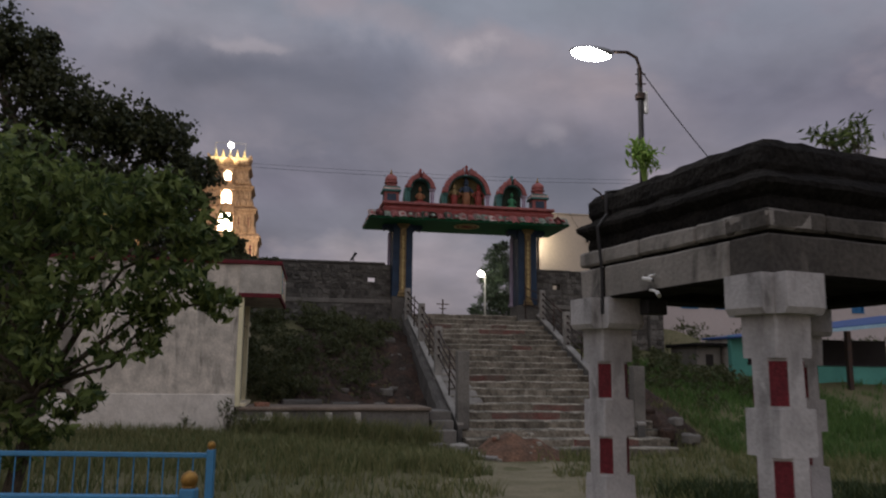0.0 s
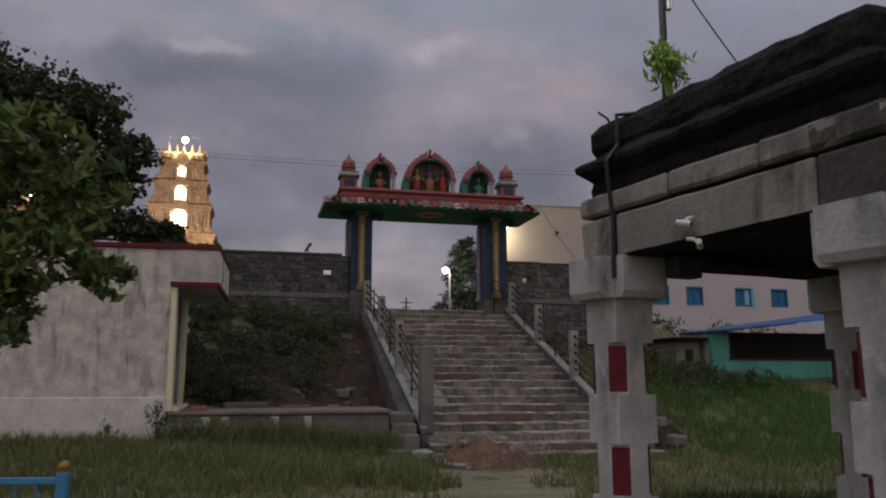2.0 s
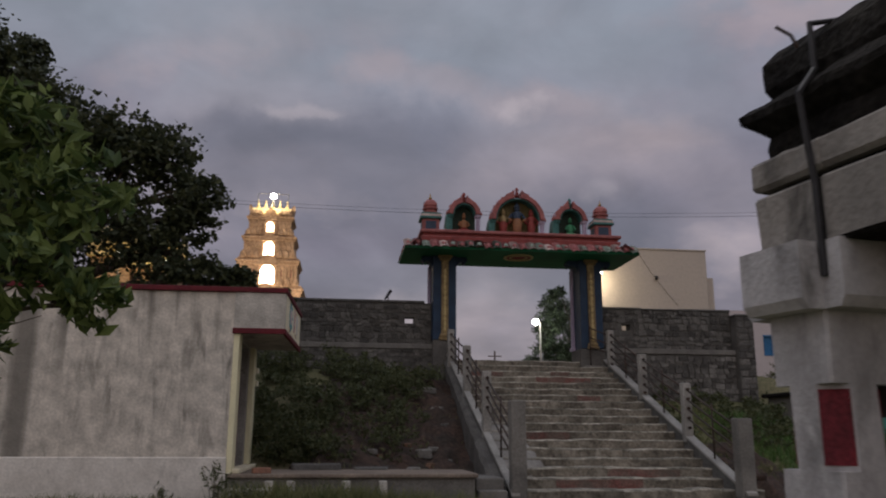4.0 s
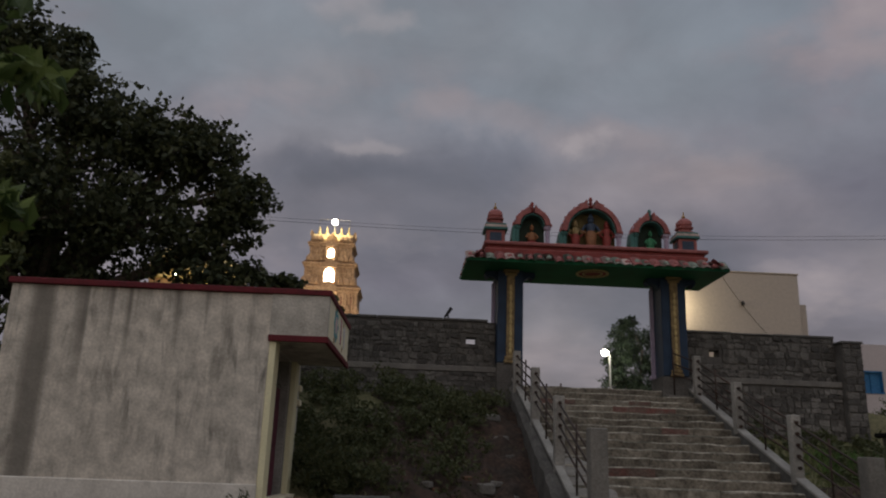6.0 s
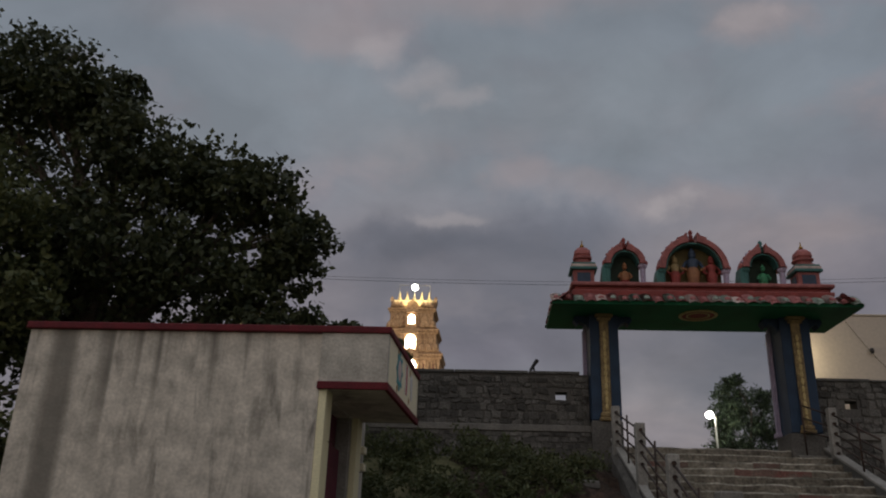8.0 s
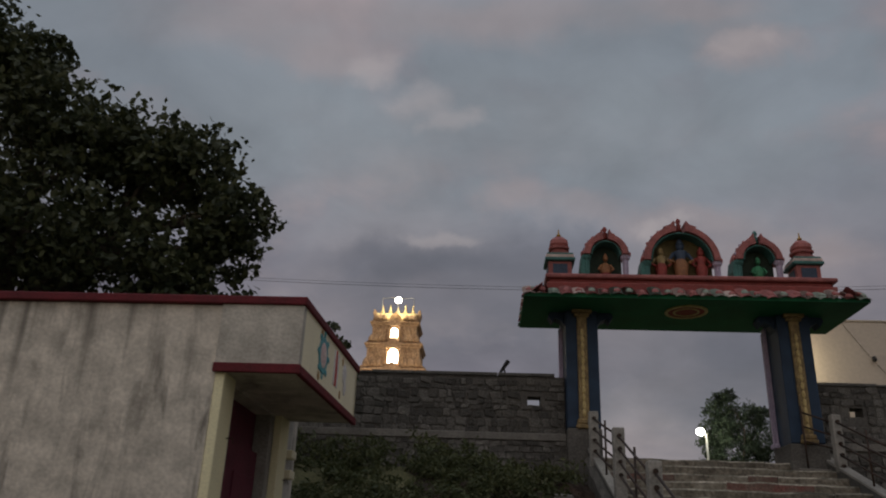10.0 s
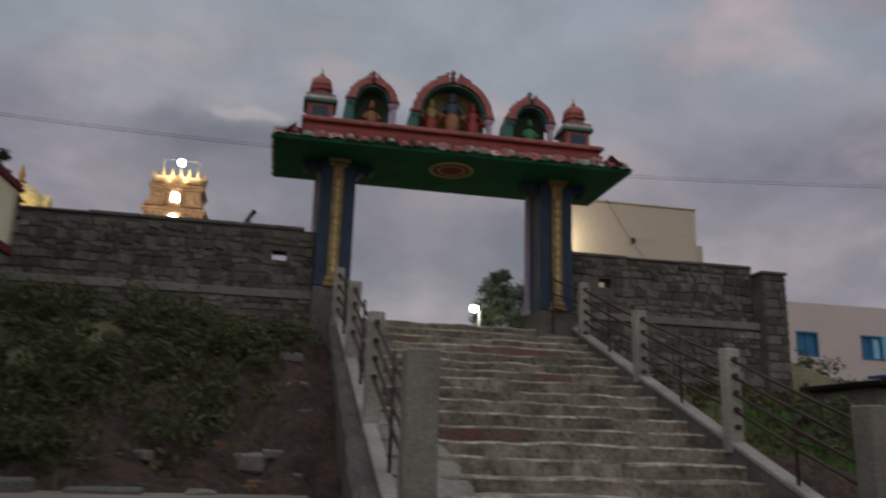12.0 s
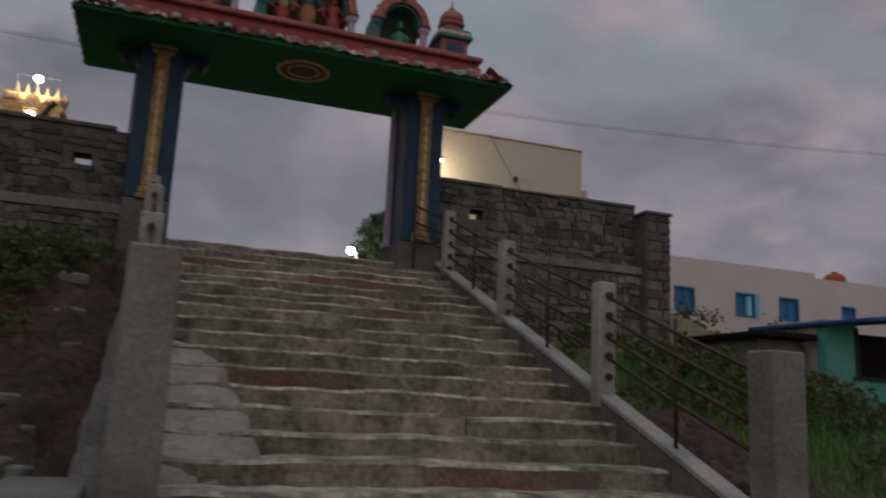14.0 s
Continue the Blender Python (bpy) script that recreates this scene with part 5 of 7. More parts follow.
        part("dome", lathe(B(), [(0.22, 7.545), (0.225, 7.590), (0.165, 7.612), (0.165, 7.658), (0.215, 7.681), (0.22, 7.725), (0.17, 7.749), (0.20, 7.794), (0.185, 7.885), (0.11, 7.964), (0.04, 7.998)], 16, xc, 25.260, 0.6), M_PINK, t, "ribbed coral dome", False)
        part("finial", lathe(B(), [(0.03, 7.987), (0.055, 8.033), (0.02, 8.077), (0.008, 8.179)], 8, xc, 25.260), M_BRASS, t, "", True)
    return root


gate = build_gate()
NZ = 7.0
niche_arch(gate, 4.07, NZ, 0.48, 8.08, M_NICHE, M_PINK, False)
niche_arch(gate, 5.63, NZ, 0.80, 8.29, M_NICHE_GOLD, M_PINK, False)
niche_arch(gate, 7.20, NZ, 0.49, 8.03, M_NICHE, M_PINK, True)


def idol(x, h, seated, upper, lower, label):
    bm = statue(B(), x, 24.95 + TOP_BACK, NZ, h, seated)
    ob = part("idol_statue", bm, upper, None, "", True)
    two_tone(ob, lower, NZ + (0.28 if seated else 0.5) * h)
    return tagged(ob, label, "statue")


idol(4.07, 0.62, True, M_FLESH, M_FIG_RED, "seated painted idol in orange and red in a niche")
idol(7.21, 0.60, True, M_FIG_GREEN, M_FIG_GREEN, "seated green painted idol in a niche")
idol(5.63, 0.98, False, M_FIG_BLUE, M_FLESH, "standing slate-blue idol in orange robes in the middle niche")
idol(5.22, 0.80, False, M_GATE_GOLD, M_FIG_RED, "standing gold and red idol beside the blue one")
idol(6.05, 0.80, False, M_FIG_RED, M_FIG_RED, "standing red painted idol beside the blue one")

# ---------------------------------------------------------------- pavilion
PAV = pose(3.845, 5.815, 0, 0, 0, 11.9)
PH = 1.10
WIDER = 0.33


def pavilion_column(root, x, y):
    """Square shaft with chamfered stretches whose corner faces are painted red."""
    a = 0.152
    c = part("column", B_column(a), M_WHITEWASH, root, "whitewashed stone column", False, pose(x, y, 0))
    for z0, z1 in ((0.665, 0.95), (1.285, 1.565), (0.04, 0.33)):
        for q in range(4):
            ang = 45 + 90 * q
            d = a * 0.98
            part("red_panel", box(B(), -0.055, 0.055, -0.006, 0.004, z0, z1), M_RED_OXIDE, c, "dark red painted panel", False,
                 pose(d * math.cos(radians(ang)) * 1.0, d * math.sin(radians(ang)) * 1.0, 0, 0, 0, ang + 90))
    bm = B()
    pts = [(-0.265, 2.12), (0.265, 2.12), (0.265, 1.90), (0.24, 1.86), (-0.24, 1.86), (-0.265, 1.90)]
    extrude_outline(bm, pts, -0.165, 0.165)
    roughen(bm, 0.008, 0.2, x)
    part("bracket_capital", bm, M_WHITEWASH, c, "whitewashed bracket capital")
    bm = B()
    extrude_outline(bm, pts, -0.162, 0.162)
    bmesh.ops.rotate(bm, matrix=Matrix.Rotation(math.pi / 2, 3, "Z"), verts=bm.verts[:])
    part("bracket_capital", bm, M_WHITEWASH, c, "whitewashed bracket capital")
    return c


def B_column(a):
    """Column body: square and eight-sided stretches in turn."""
    bm = B()
    levels = []
    for z0, z1, octo in ((-0.3, 0.02, False), (0.02, 0.35, True), (0.35, 0.645, False), (0.645, 0.97, True), (0.97, 1.265, False), (1.265, 1.585, True), (1.585, 1.87, False)):
        levels.append((z0, octo)); levels.append((z1, octo))
    rings = []
    k = a * 0.4142
    for z, octo in levels:
        c = k if octo else a * 0.93
        b = a
        pts = [(b, -c), (b, c), (c, b), (-c, b), (-b, c), (-b, -c), (-c, -b), (c, -b)]
        rings.append([bm.verts.new((x + 0.004 * math.sin(9 * z + x * 30), y + 0.004 * math.cos(7 * z + y * 30), z)) for x, y in pts])
    for p, q in zip(rings, rings[1:]):
        for i in range(8):
            bm.faces.new((p[i], p[(i + 1) % 8], q[(i + 1) % 8], q[i]))
    bm.faces.new(rings[0][::-1]); bm.faces.new(rings[-1])
    return bm


def frame_course(bm, out, inner, z0, z1, bevel=0.0, jit=0.0):
    """Four beams round a square."""
    box(bm, -out, out, -out, -inner, z0, z1, bevel)
    box(bm, -out, out, inner, out, z0, z1, bevel)
    box(bm, -out, -inner, -inner + 0.002, inner - 0.002, z0, z1, bevel)
    box(bm, inner, out, -inner + 0.002, inner - 0.002, z0, z1, bevel)
    return bm


def build_pavilion():
    root = thing("pavilion", PAV, "small old stone pavilion on whitewashed red-panelled columns", "pavilion")
    for x, y in ((-0.945, -0.965), (-0.96, 0.915), (1.18, -1.0), (1.22, 0.88)):
        pavilion_column(root, x, y)
    # lintels
    for k, (x0, x1, y0, y1) in enumerate(((-PH, PH, -PH, -PH + 0.36), (-PH, PH, PH - 0.36, PH), (-PH, -PH + 0.36, -PH + 0.363, PH - 0.363), (PH - 0.36, PH, -PH + 0.363, PH - 0.363))):
        bm = box(B(), x0, x1, y0, y1, 2.115, 2.385, 0.015)
        bmesh.ops.subdivide_edges(bm, edges=[e for e in bm.edges if e.calc_length() > 0.8], cuts=7)
        roughen(bm, 0.010, 0.25, k)
        # the front lintel takes a darker granite than the other three
        lintel = part("lintel", bm, M_GRANITE_DARK if k == 0 else M_GRANITE, root, "darker stone lintel" if k == 0 else "grey stone lintel")
        # shade put into the colour: undersides and inner faces go black
        lintel.data.materials.append(M_WEATHER_SHADE)
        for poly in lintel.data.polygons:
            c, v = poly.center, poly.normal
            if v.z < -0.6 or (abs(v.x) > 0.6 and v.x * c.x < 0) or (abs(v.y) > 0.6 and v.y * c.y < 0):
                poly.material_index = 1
    # the ceiling's black is painted shade
    part("ceiling_slab", box(B(), -PH + 0.35, PH - 0.35, -PH + 0.35, PH - 0.35, 2.20, 2.40), M_WEATHER_SHADE, root, "ceiling slab, coloured black for the shade inside")
    # course of slabs
    rng = np.random.default_rng(3)
    o = PH + 0.01
    for q in range(4):
        x = -o
        while x < o - 0.05:
            w = rng.uniform(0.5, 0.95)
            if o - x - w < 0.35:
                w = o - x
            bm = box(B(), x + 0.006, x + w - 0.006, -o - rng.uniform(-0.012, 0.012), -o + 0.4, 2.415, 2.545 + rng.uniform(-0.006, 0.008), 0.018)
            bmesh.ops.subdivide_edges(bm, edges=[e for e in bm.edges if e.calc_length() > 0.25], cuts=3)
            roughen(bm, 0.009, 0.12, x + q)
            # front course slabs take the darker granite too
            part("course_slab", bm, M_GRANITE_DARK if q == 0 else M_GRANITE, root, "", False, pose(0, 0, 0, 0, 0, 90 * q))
            x += w
    part("core", box(B(), -PH + 0.06, PH - 0.06, -PH + 0.06, PH - 0.06, 2.385, 2.60), M_WEATHER_SHADE, root)
    # blackened curved cornice
    bm = B()
    prof = [(PH - 0.06, 2.545), (PH - 0.05, 2.60), (PH - 0.06, 2.655), (PH - 0.02, 2.685), (PH + 0.018, 2.72), (PH + 0.022, 2.755), (PH - 0.01, 2.79), (PH - 0.06, 2.815), (PH - 0.08, 2.84), (PH - 0.065, 2.88), (PH - 0.07, 2.99), (PH - 0.11, 3.055), (PH - 0.5, 3.07)]
    n = 14
    rings = []
    for r, z in prof:
        ring = []
        for q in range(4):
            for i in range(n):
                t = -1 + 2 * i / n
                x, y = t * r, -r
                k = radians(90 * q)
                px, py = x * math.cos(k) - y * math.sin(k), x * math.sin(k) + y * math.cos(k)
                ring.append(bm.verts.new((px, py, z)))
        rings.append(ring)
    m4 = len(rings[0])
    for a, b in zip(rings, rings[1:]):
        for i in range(m4):
            bm.faces.new((a[i], a[(i + 1) % m4], b[(i + 1) % m4], b[i]))
    bm.faces.new(rings[-1])
    bmesh.ops.subdivide_edges(bm, edges=[e for e in bm.edges if e.calc_length() > 0.1], cuts=1)
    roughen(bm, 0.016, 0.16, 1.0)
    roughen(bm, 0.007, 0.05, 2.0)
    part("cornice", bm, M_WEATHER_SHADE, root, "black weathered cornice and parapet stones")
    # the plan is longer from west to east than from front to back
    for ob in root.children:
        if ob.name.startswith("column"):
            continue
        m = ob.matrix_basis
        inv = m.inverted()
        for v in ob.data.vertices:
            p = m @ v.co
            if p.x > 0.0:
                p.x += WIDER * min(1, p.x / 0.4)
                v.co = inv @ p
    return root


build_pavilion()


def on_pav(x, y, z):
    return PAV @ Vector((x, y, z))


def security_camera(p, rz, label):
    root = thing("security_camera", Matrix.Translation(p) @ pose(0, 0, 0, 0, 0, rz) @ Matrix.Scale(0.8, 4), label, "camera", "cameras on the pavilion")
    part("arm", tube(B(), [(0, 0.09, 0.03), (0, 0.04, 0.02), (0, 0, -0.005)], 0.014, 7), M_CAM_WHITE, root, "", True)
    bm = B()
    tube(bm, [(-0.045, -0.02, -0.005), (0.045, 0.02, -0.028)], 0.021, 12)
    part("body", bm, M_CAM_WHITE, root, "white camera housing")
    part("lens", tube(B(), [(0.044, 0.0195, -0.0277), (0.05, 0.022, -0.0292)], 0.016, 12), M_BLACK, root, "dark lens")
    return root


security_camera(Vector((2.675, 5.605, 2.21)), -77, "white bullet camera on the stone lintel")
security_camera(Vector((2.75, 5.585, 2.095)), 30, "small white camera hanging under the lintel")
bm = box(B(), -0.10, 0.10, -0.06, 0.06, 0, 0.13, 0.01)
jb = tagged(part("junction_box", bm, M_BLACK, None, "", False, Matrix.Translation(on_pav(-0.78, 0.50, 1.97)) @ pose(0, 0, 0, 0, 0, 11.9)), "black electrical box beside the capital", "box")
bm = B()
tube(bm, [on_pav(-PH - 0.03, 0.726, 1.98), on_pav(-PH - 0.03, 0.726, 2.35), on_pav(-PH - 0.05, 0.726, 2.55), on_pav(-PH - 0.065, 0.726, 2.72), on_pav(-PH + 0.03, 0.726, 2.84), on_pav(-PH + 0.03, 0.726, 3.04), on_pav(-PH + 0.2, 0.66, 3.06)], 0.014, 7)
tagged(part("conduit_pipe", bm, M_BLACK), "black conduit climbing over the cornice", "pipe")
bm = tube(B(), [on_pav(-PH + 0.10, 0.86, 2.99), on_pav(-PH + 0.06, 0.86, 3.06), on_pav(-PH + 0.0, 0.88, 3.10)], 0.008, 6)
tagged(part("iron_bar", bm, M_IRON), "short bent iron bar on the parapet", "bar")


# ---------------------------------------------------------------- street lamp on the pavilion roof
def build_street_lamp():
    p = Vector((2.92, 6.15, 3.0))
    root = thing("street_lamp", pose(p.x, p.y, p.z), "lit street lamp on a dark pole with curved arm", "street lamp")
    part("pole", tube(B(), [(0, 0, -0.02), (0, 0, 1.13)], [0.026, 0.021], 10), M_BLACK, root, "dark pole")
    part("arm", tube(B(), [(0.0, -0.02, 0.95), (-0.005, -0.02, 1.12), (-0.04, -0.03, 1.21), (-0.14, -0.06, 1.24), (-0.36, -0.12, 1.20)], 0.014, 8), M_IRON, root, "thin curved arm", True)
    bm = B()
    ball(bm, (-0.51, -0.17, 1.165), 0.20, 14, 8, 1.0, 0.4, 0.22)
    h = part("head", bm, M_STEEL, root, "grey lamp head", True)
    part("diffuser", ball(B(), (0, 0, 0), 0.192, 18, 10, 1.0, 0.42, 0.27), M_LAMP, h, "glowing white panel", True, pose(-0.51, -0.17, 1.145, -4, -3, 10))
    part("clamp", box(B(), -0.035, 0.035, -0.035, 0.035, 0.84, 0.90, 0.006), M_IRON, root)
    part("junction_box", box(B(), 0.03, 0.065, -0.02, 0.02, 0.72, 0.92, 0.006), M_CAM_WHITE, root, "small white box on the pole")
    for z in (0.98, 1.07):
        part("bolt", tube(B(), [(-0.04, 0, z), (0.055, 0, z + 0.01)], 0.006, 5), M_IRON, root)
    lamp("street_lamp_light", "SPOT", (p.x - 0.50, p.y - 0.19, p.z + 1.05), 4.5, (1.0, 0.98, 0.94), 0.12, (p.x - 0.5, p.y - 0.2, 0), 165)
    wire("service_cable", (p.x + 0.02, p.y, p.z + 1.1), (4.35, 6.6, 2.95), 0.06, 0.005, "thin twisted cable from the lamp pole")
    return root


build_street_lamp()


# ---------------------------------------------------------------- plants on the pavilion roof
def sprig(x, y, z, h, spread, count, material, label, seed, category="plant"):
    rng = np.random.default_rng(seed)
    root = thing("wild_plant", pose(x, y, z), label, category)
    bm = B()
    pts = []
    for k in range(count):
        a = rng.uniform(0, 2 * math.pi)
        r = spread * rng.uniform(0.3, 1.0)
        top = Vector((r * math.cos(a), r * math.sin(a), h * rng.uniform(0.55, 1.0)))
        mid = Vector((top.x * 0.35, top.y * 0.35, top.z * 0.6))
        tube(bm, [(0, 0, -0.02), mid, top], [0.006, 0.004, 0.002], 5)
        for j in range(12):
            t = rng.uniform(0.35, 1.05)
            q = mid.lerp(top, t)
            pts.append((q.x + rng.normal() * 0.035, q.y + rng.normal() * 0.035, q.z + rng.normal() * 0.03))
    part("stem", bm, M_LEAF_BRIGHT if material is M_LEAF_BRIGHT else M_BARK, root)
    tagged(leaves("leaf_tuft", pts, 0.085, material, root, rng, 0.8, 0.28), kind="stuff")
    return root


sprig(2.915, 6.10, 3.05, 0.40, 0.11, 22, M_LEAF_BRIGHT, "bright green weed growing on the pavilion roof", 2)
q = on_pav(-0.1, -0.75, 3.06)
sprig(q.x, q.y, q.z, 0.24, 0.16, 9, M_LEAF_NEAR, "dull green weed growing on the pavilion roof", 4)
q = on_pav(0.25, -0.70, 3.06)
sprig(q.x, q.y, q.z, 0.34, 0.2, 11, M_LEAF_NEAR, "dull green weed growing on the pavilion roof", 6)


# ---------------------------------------------------------------- blue fences
def fence_panel(x, y, rz, length, top, label):
    z = ground_at(x, y)
    root = thing("fence", pose(x, y, z, 0, 0, rz), label, "fence", "blue fences")
    h = top - z
    part("post", box(B(), -0.03, 0.03, -0.03, 0.03, -0.1, h, 0.005), M_BLUE_FENCE, root)
    part("finial", ball(B(), (0, 0, h + 0.032), 0.034, 14, 10), M_BRASS, root, "gold painted ball", True)
    part("finial_collar", lathe(B(), [(0.024, h - 0.002), (0.03, h + 0.006), (0.018, h + 0.012)], 12), M_BRASS, root, "", True)
    part("post", box(B(), -length - 0.03, -length + 0.03, -0.03, 0.03, -0.1, h, 0.005), M_BLUE_FENCE, root)
    part("top_rail", box(B(), -length + 0.03, -0.03, -0.018, 0.018, h - 0.065, h - 0.027, 0.005), M_BLUE_FENCE, root)
    part("bottom_rail", box(B(), -length + 0.03, -0.03, -0.018, 0.018, 0.12, 0.155, 0.005), M_BLUE_FENCE, root)
    me = None
    k = 0.14
    while k < length - 0.05:
        if me is None:
            b = part("bar", tube(B(), [(0, 0, 0.15), (0, 0, h - 0.06)], 0.006, 6), M_BLUE_FENCE, root, "", False, pose(-k, 0, 0))
            me = b.data
        else:
            share("bar", me, root, pose(-k, 0, 0))
        k += 0.118
    return root


fence_panel(-0.57, 6.72, -10.9, 4.2, 0.85, "sky-blue iron fence panel with gold ball finial")
fence_panel(-0.36, 3.34, -10.9, 3.6, 1.005, "sky-blue iron fence panel with gold ball finial")


# ---------------------------------------------------------------- trees
def tree(name, foot, fork, blobs, r0, r1, count, size, material, seed, label, narrow=0.5):
    rng = np.random.default_rng(seed)
    root = thing(name, pose(0, 0, 0), label, "tree")
    part("trunk", branchwork(B(), rng, foot, fork, blobs, r0, r1), M_BARK, root, "", True)
    leaves("crown", clump_points(rng, blobs, count, 0.3), size, material, root, rng, 0.35, narrow)
    return root


tree("tree", (-7.4, 22.0, 0.9), (-6.6, 21.8, 4.2),
     [(-9.9, 22, 10.1, 2.1), (-8.3, 21.6, 10.2, 1.25), (-7.2, 21.6, 9.65, 1.0), (-6.7, 21.6, 10.0, 0.5), (-8.6, 21.4, 6.8, 2.1), (-6.3, 21.6, 8.6, 1.2), (-5.2, 21.5, 7.9, 1.1), (-4.2, 21.6, 7.75, 1.0), (-3.4, 21.6, 7.6, 0.85), (-2.75, 21.6, 6.75, 0.75), (-2.85, 21.6, 6.1, 0.7),
      (-6.2, 21.4, 6.4, 1.5), (-4.6, 21.5, 6.0, 1.3), (-3.3, 21.6, 5.3, 0.9), (-2.3, 21.8, 4.85, 0.6), (-1.75, 21.9, 4.75, 0.5), (-1.35, 21.9, 4.5, 0.38), (-10.5, 22, 5.4, 2.0), (-7.6, 21.2, 4.8, 1.1), (-5.6, 21.6, 4.5, 0.75), (-4.1, 21.6, 4.4, 0.6)],
     0.42, 0.28, 54000, 0.15, M_LEAF_DARK, 21, "large dark broad-leaved tree behind the shed", 0.65)
tree("tree", (-8.6, 19.4, 0.3), (-8.4, 19.4, 3.0),
     [(-8.6, 19.4, 7.2, 1.2), (-7.4, 19.5, 6.4, 0.9), (-9.6, 19.4, 6.0, 1.4), (-7.9, 19.4, 5.2, 1.1), (-6.7, 19.6, 4.9, 0.7), (-8.9, 19.3, 4.0, 1.2), (-7.3, 19.4, 3.9, 0.8), (-6.3, 19.3, 2.6, 0.9), (-7.4, 19.2, 2.0, 1.2), (-9.4, 19.2, 2.2, 1.5), (-6.1, 19.0, 1.2, 0.9), (-8.2, 18.9, 0.9, 1.1), (-5.7, 19.8, 3.6, 0.6)],
     0.2, 0.14, 26000, 0.14, M_LEAF_MID, 27, "olive-green tree beside the shed", 0.55)
tree("tree", (-2.75, 9.0, 0.0), (-2.5, 8.9, 1.3),
     [(-2.9, 8.8, 3.3, 0.85), (-2.1, 8.6, 3.1, 0.7), (-1.45, 8.6, 3.25, 0.48), (-1.05, 8.6, 2.85, 0.42), (-1.2, 8.5, 2.3, 0.5), (-0.75, 8.6, 2.2, 0.3), (-1.9, 8.5, 2.3, 0.65), (-2.8, 8.6, 2.3, 0.8),
      (-1.5, 8.5, 1.75, 0.36), (-2.2, 8.4, 1.5, 0.5), (-3.4, 8.6, 1.5, 0.7), (-2.0, 8.4, 1.05, 0.25), (-3.9, 8.9, 2.9, 0.9), (-2.6, 8.5, 0.8, 0.4), (-3.4, 8.7, 0.7, 0.5)],
     0.09, 0.06, 11500, 0.13, M_LEAF_NEAR, 33, "leafy green tree hanging over the blue fence", 0.42)
tree("tree", (13.9, 49.5, 3.4), (13.8, 49.5, 4.8),
     [(13.5, 49.5, 9.9, 0.6), (13.1, 49.5, 9.2, 0.8), (13.9, 49.5, 8.6, 1.3), (12.8, 49.4, 7.9, 0.9), (13.6, 49.5, 7.2, 1.5), (12.5, 49.3, 6.4, 0.9), (13.3, 49.3, 5.6, 1.4), (11.7, 49.3, 5.4, 0.7), (12.3, 49.3, 4.6, 1.0), (15.0, 49.5, 7.4, 1.2), (15.0, 49.5, 8.9, 0.8), (14.6, 49.4, 5.6, 1.3)],
     0.2, 0.12, 17000, 0.24, M_LEAF_FAR, 41, "dark feathery tree beyond the gateway", 0.26)


# leaves added on the canopy top for the low branch of the tree behind
def creeper():
    rng = np.random.default_rng(8)
    root = thing("creeper", pose(0, 0, 0), "dark leafy low branch of the tree behind, over the canopy top", "plant")
    blobs = [(-0.75, 19.0, 3.92, 0.26), (-0.55, 19.5, 4.0, 0.30), (-0.42, 19.95, 3.9, 0.28), (-0.9, 18.4, 3.9, 0.2), (-1.4, 20.3, 4.1, 0.45), (-0.35, 20.3, 3.75, 0.22), (-1.1, 19.6, 4.1, 0.3)]
    bm = B()
    tube(bm, [(-1.5, 20.6, 3.75), (-1.0, 20.0, 3.82), (-0.7, 19.3, 3.84), (-0.8, 18.4, 3.84)], [0.02, 0.016, 0.012, 0.006], 6)
    part("stem", bm, M_BARK, root)
    leaves("foliage", clump_points(rng, blobs, 3400, 0.2), 0.085, M_LEAF_DARK, root, rng, 0.3, 0.6)


creeper()


def shrub_bank():
    rng = np.random.default_rng(14)
    specs = []
    for k in range(150):
        x = rng.uniform(-3.0, 3.0)
        y = rng.uniform(19.6, 25.0)
        if x > 3.3 - 0.24 * (25.0 - y):
            continue
        specs.append((x, y, rng.uniform(0.35, 0.62)))
    blobs = [(x, y, ground_at(x, y) + r * 0.42, r) for x, y, r in specs]
    for x in np.arange(-2.8, 2.6, 0.5):
        blobs.append((x, 24.85, 2.95 + rng.uniform(-0.08, 0.12), 0.34))
    root = thing("shrubs", pose(0, 0, 0), "dense dark scrub covering the bank below the wall", "shrubs", kind="stuff")
    leaves("foliage", clump_points(rng, blobs, 46000, 0.3), 0.10, M_LEAF_BUSH, root, rng, 0.1, 0.4)


shrub_bank()


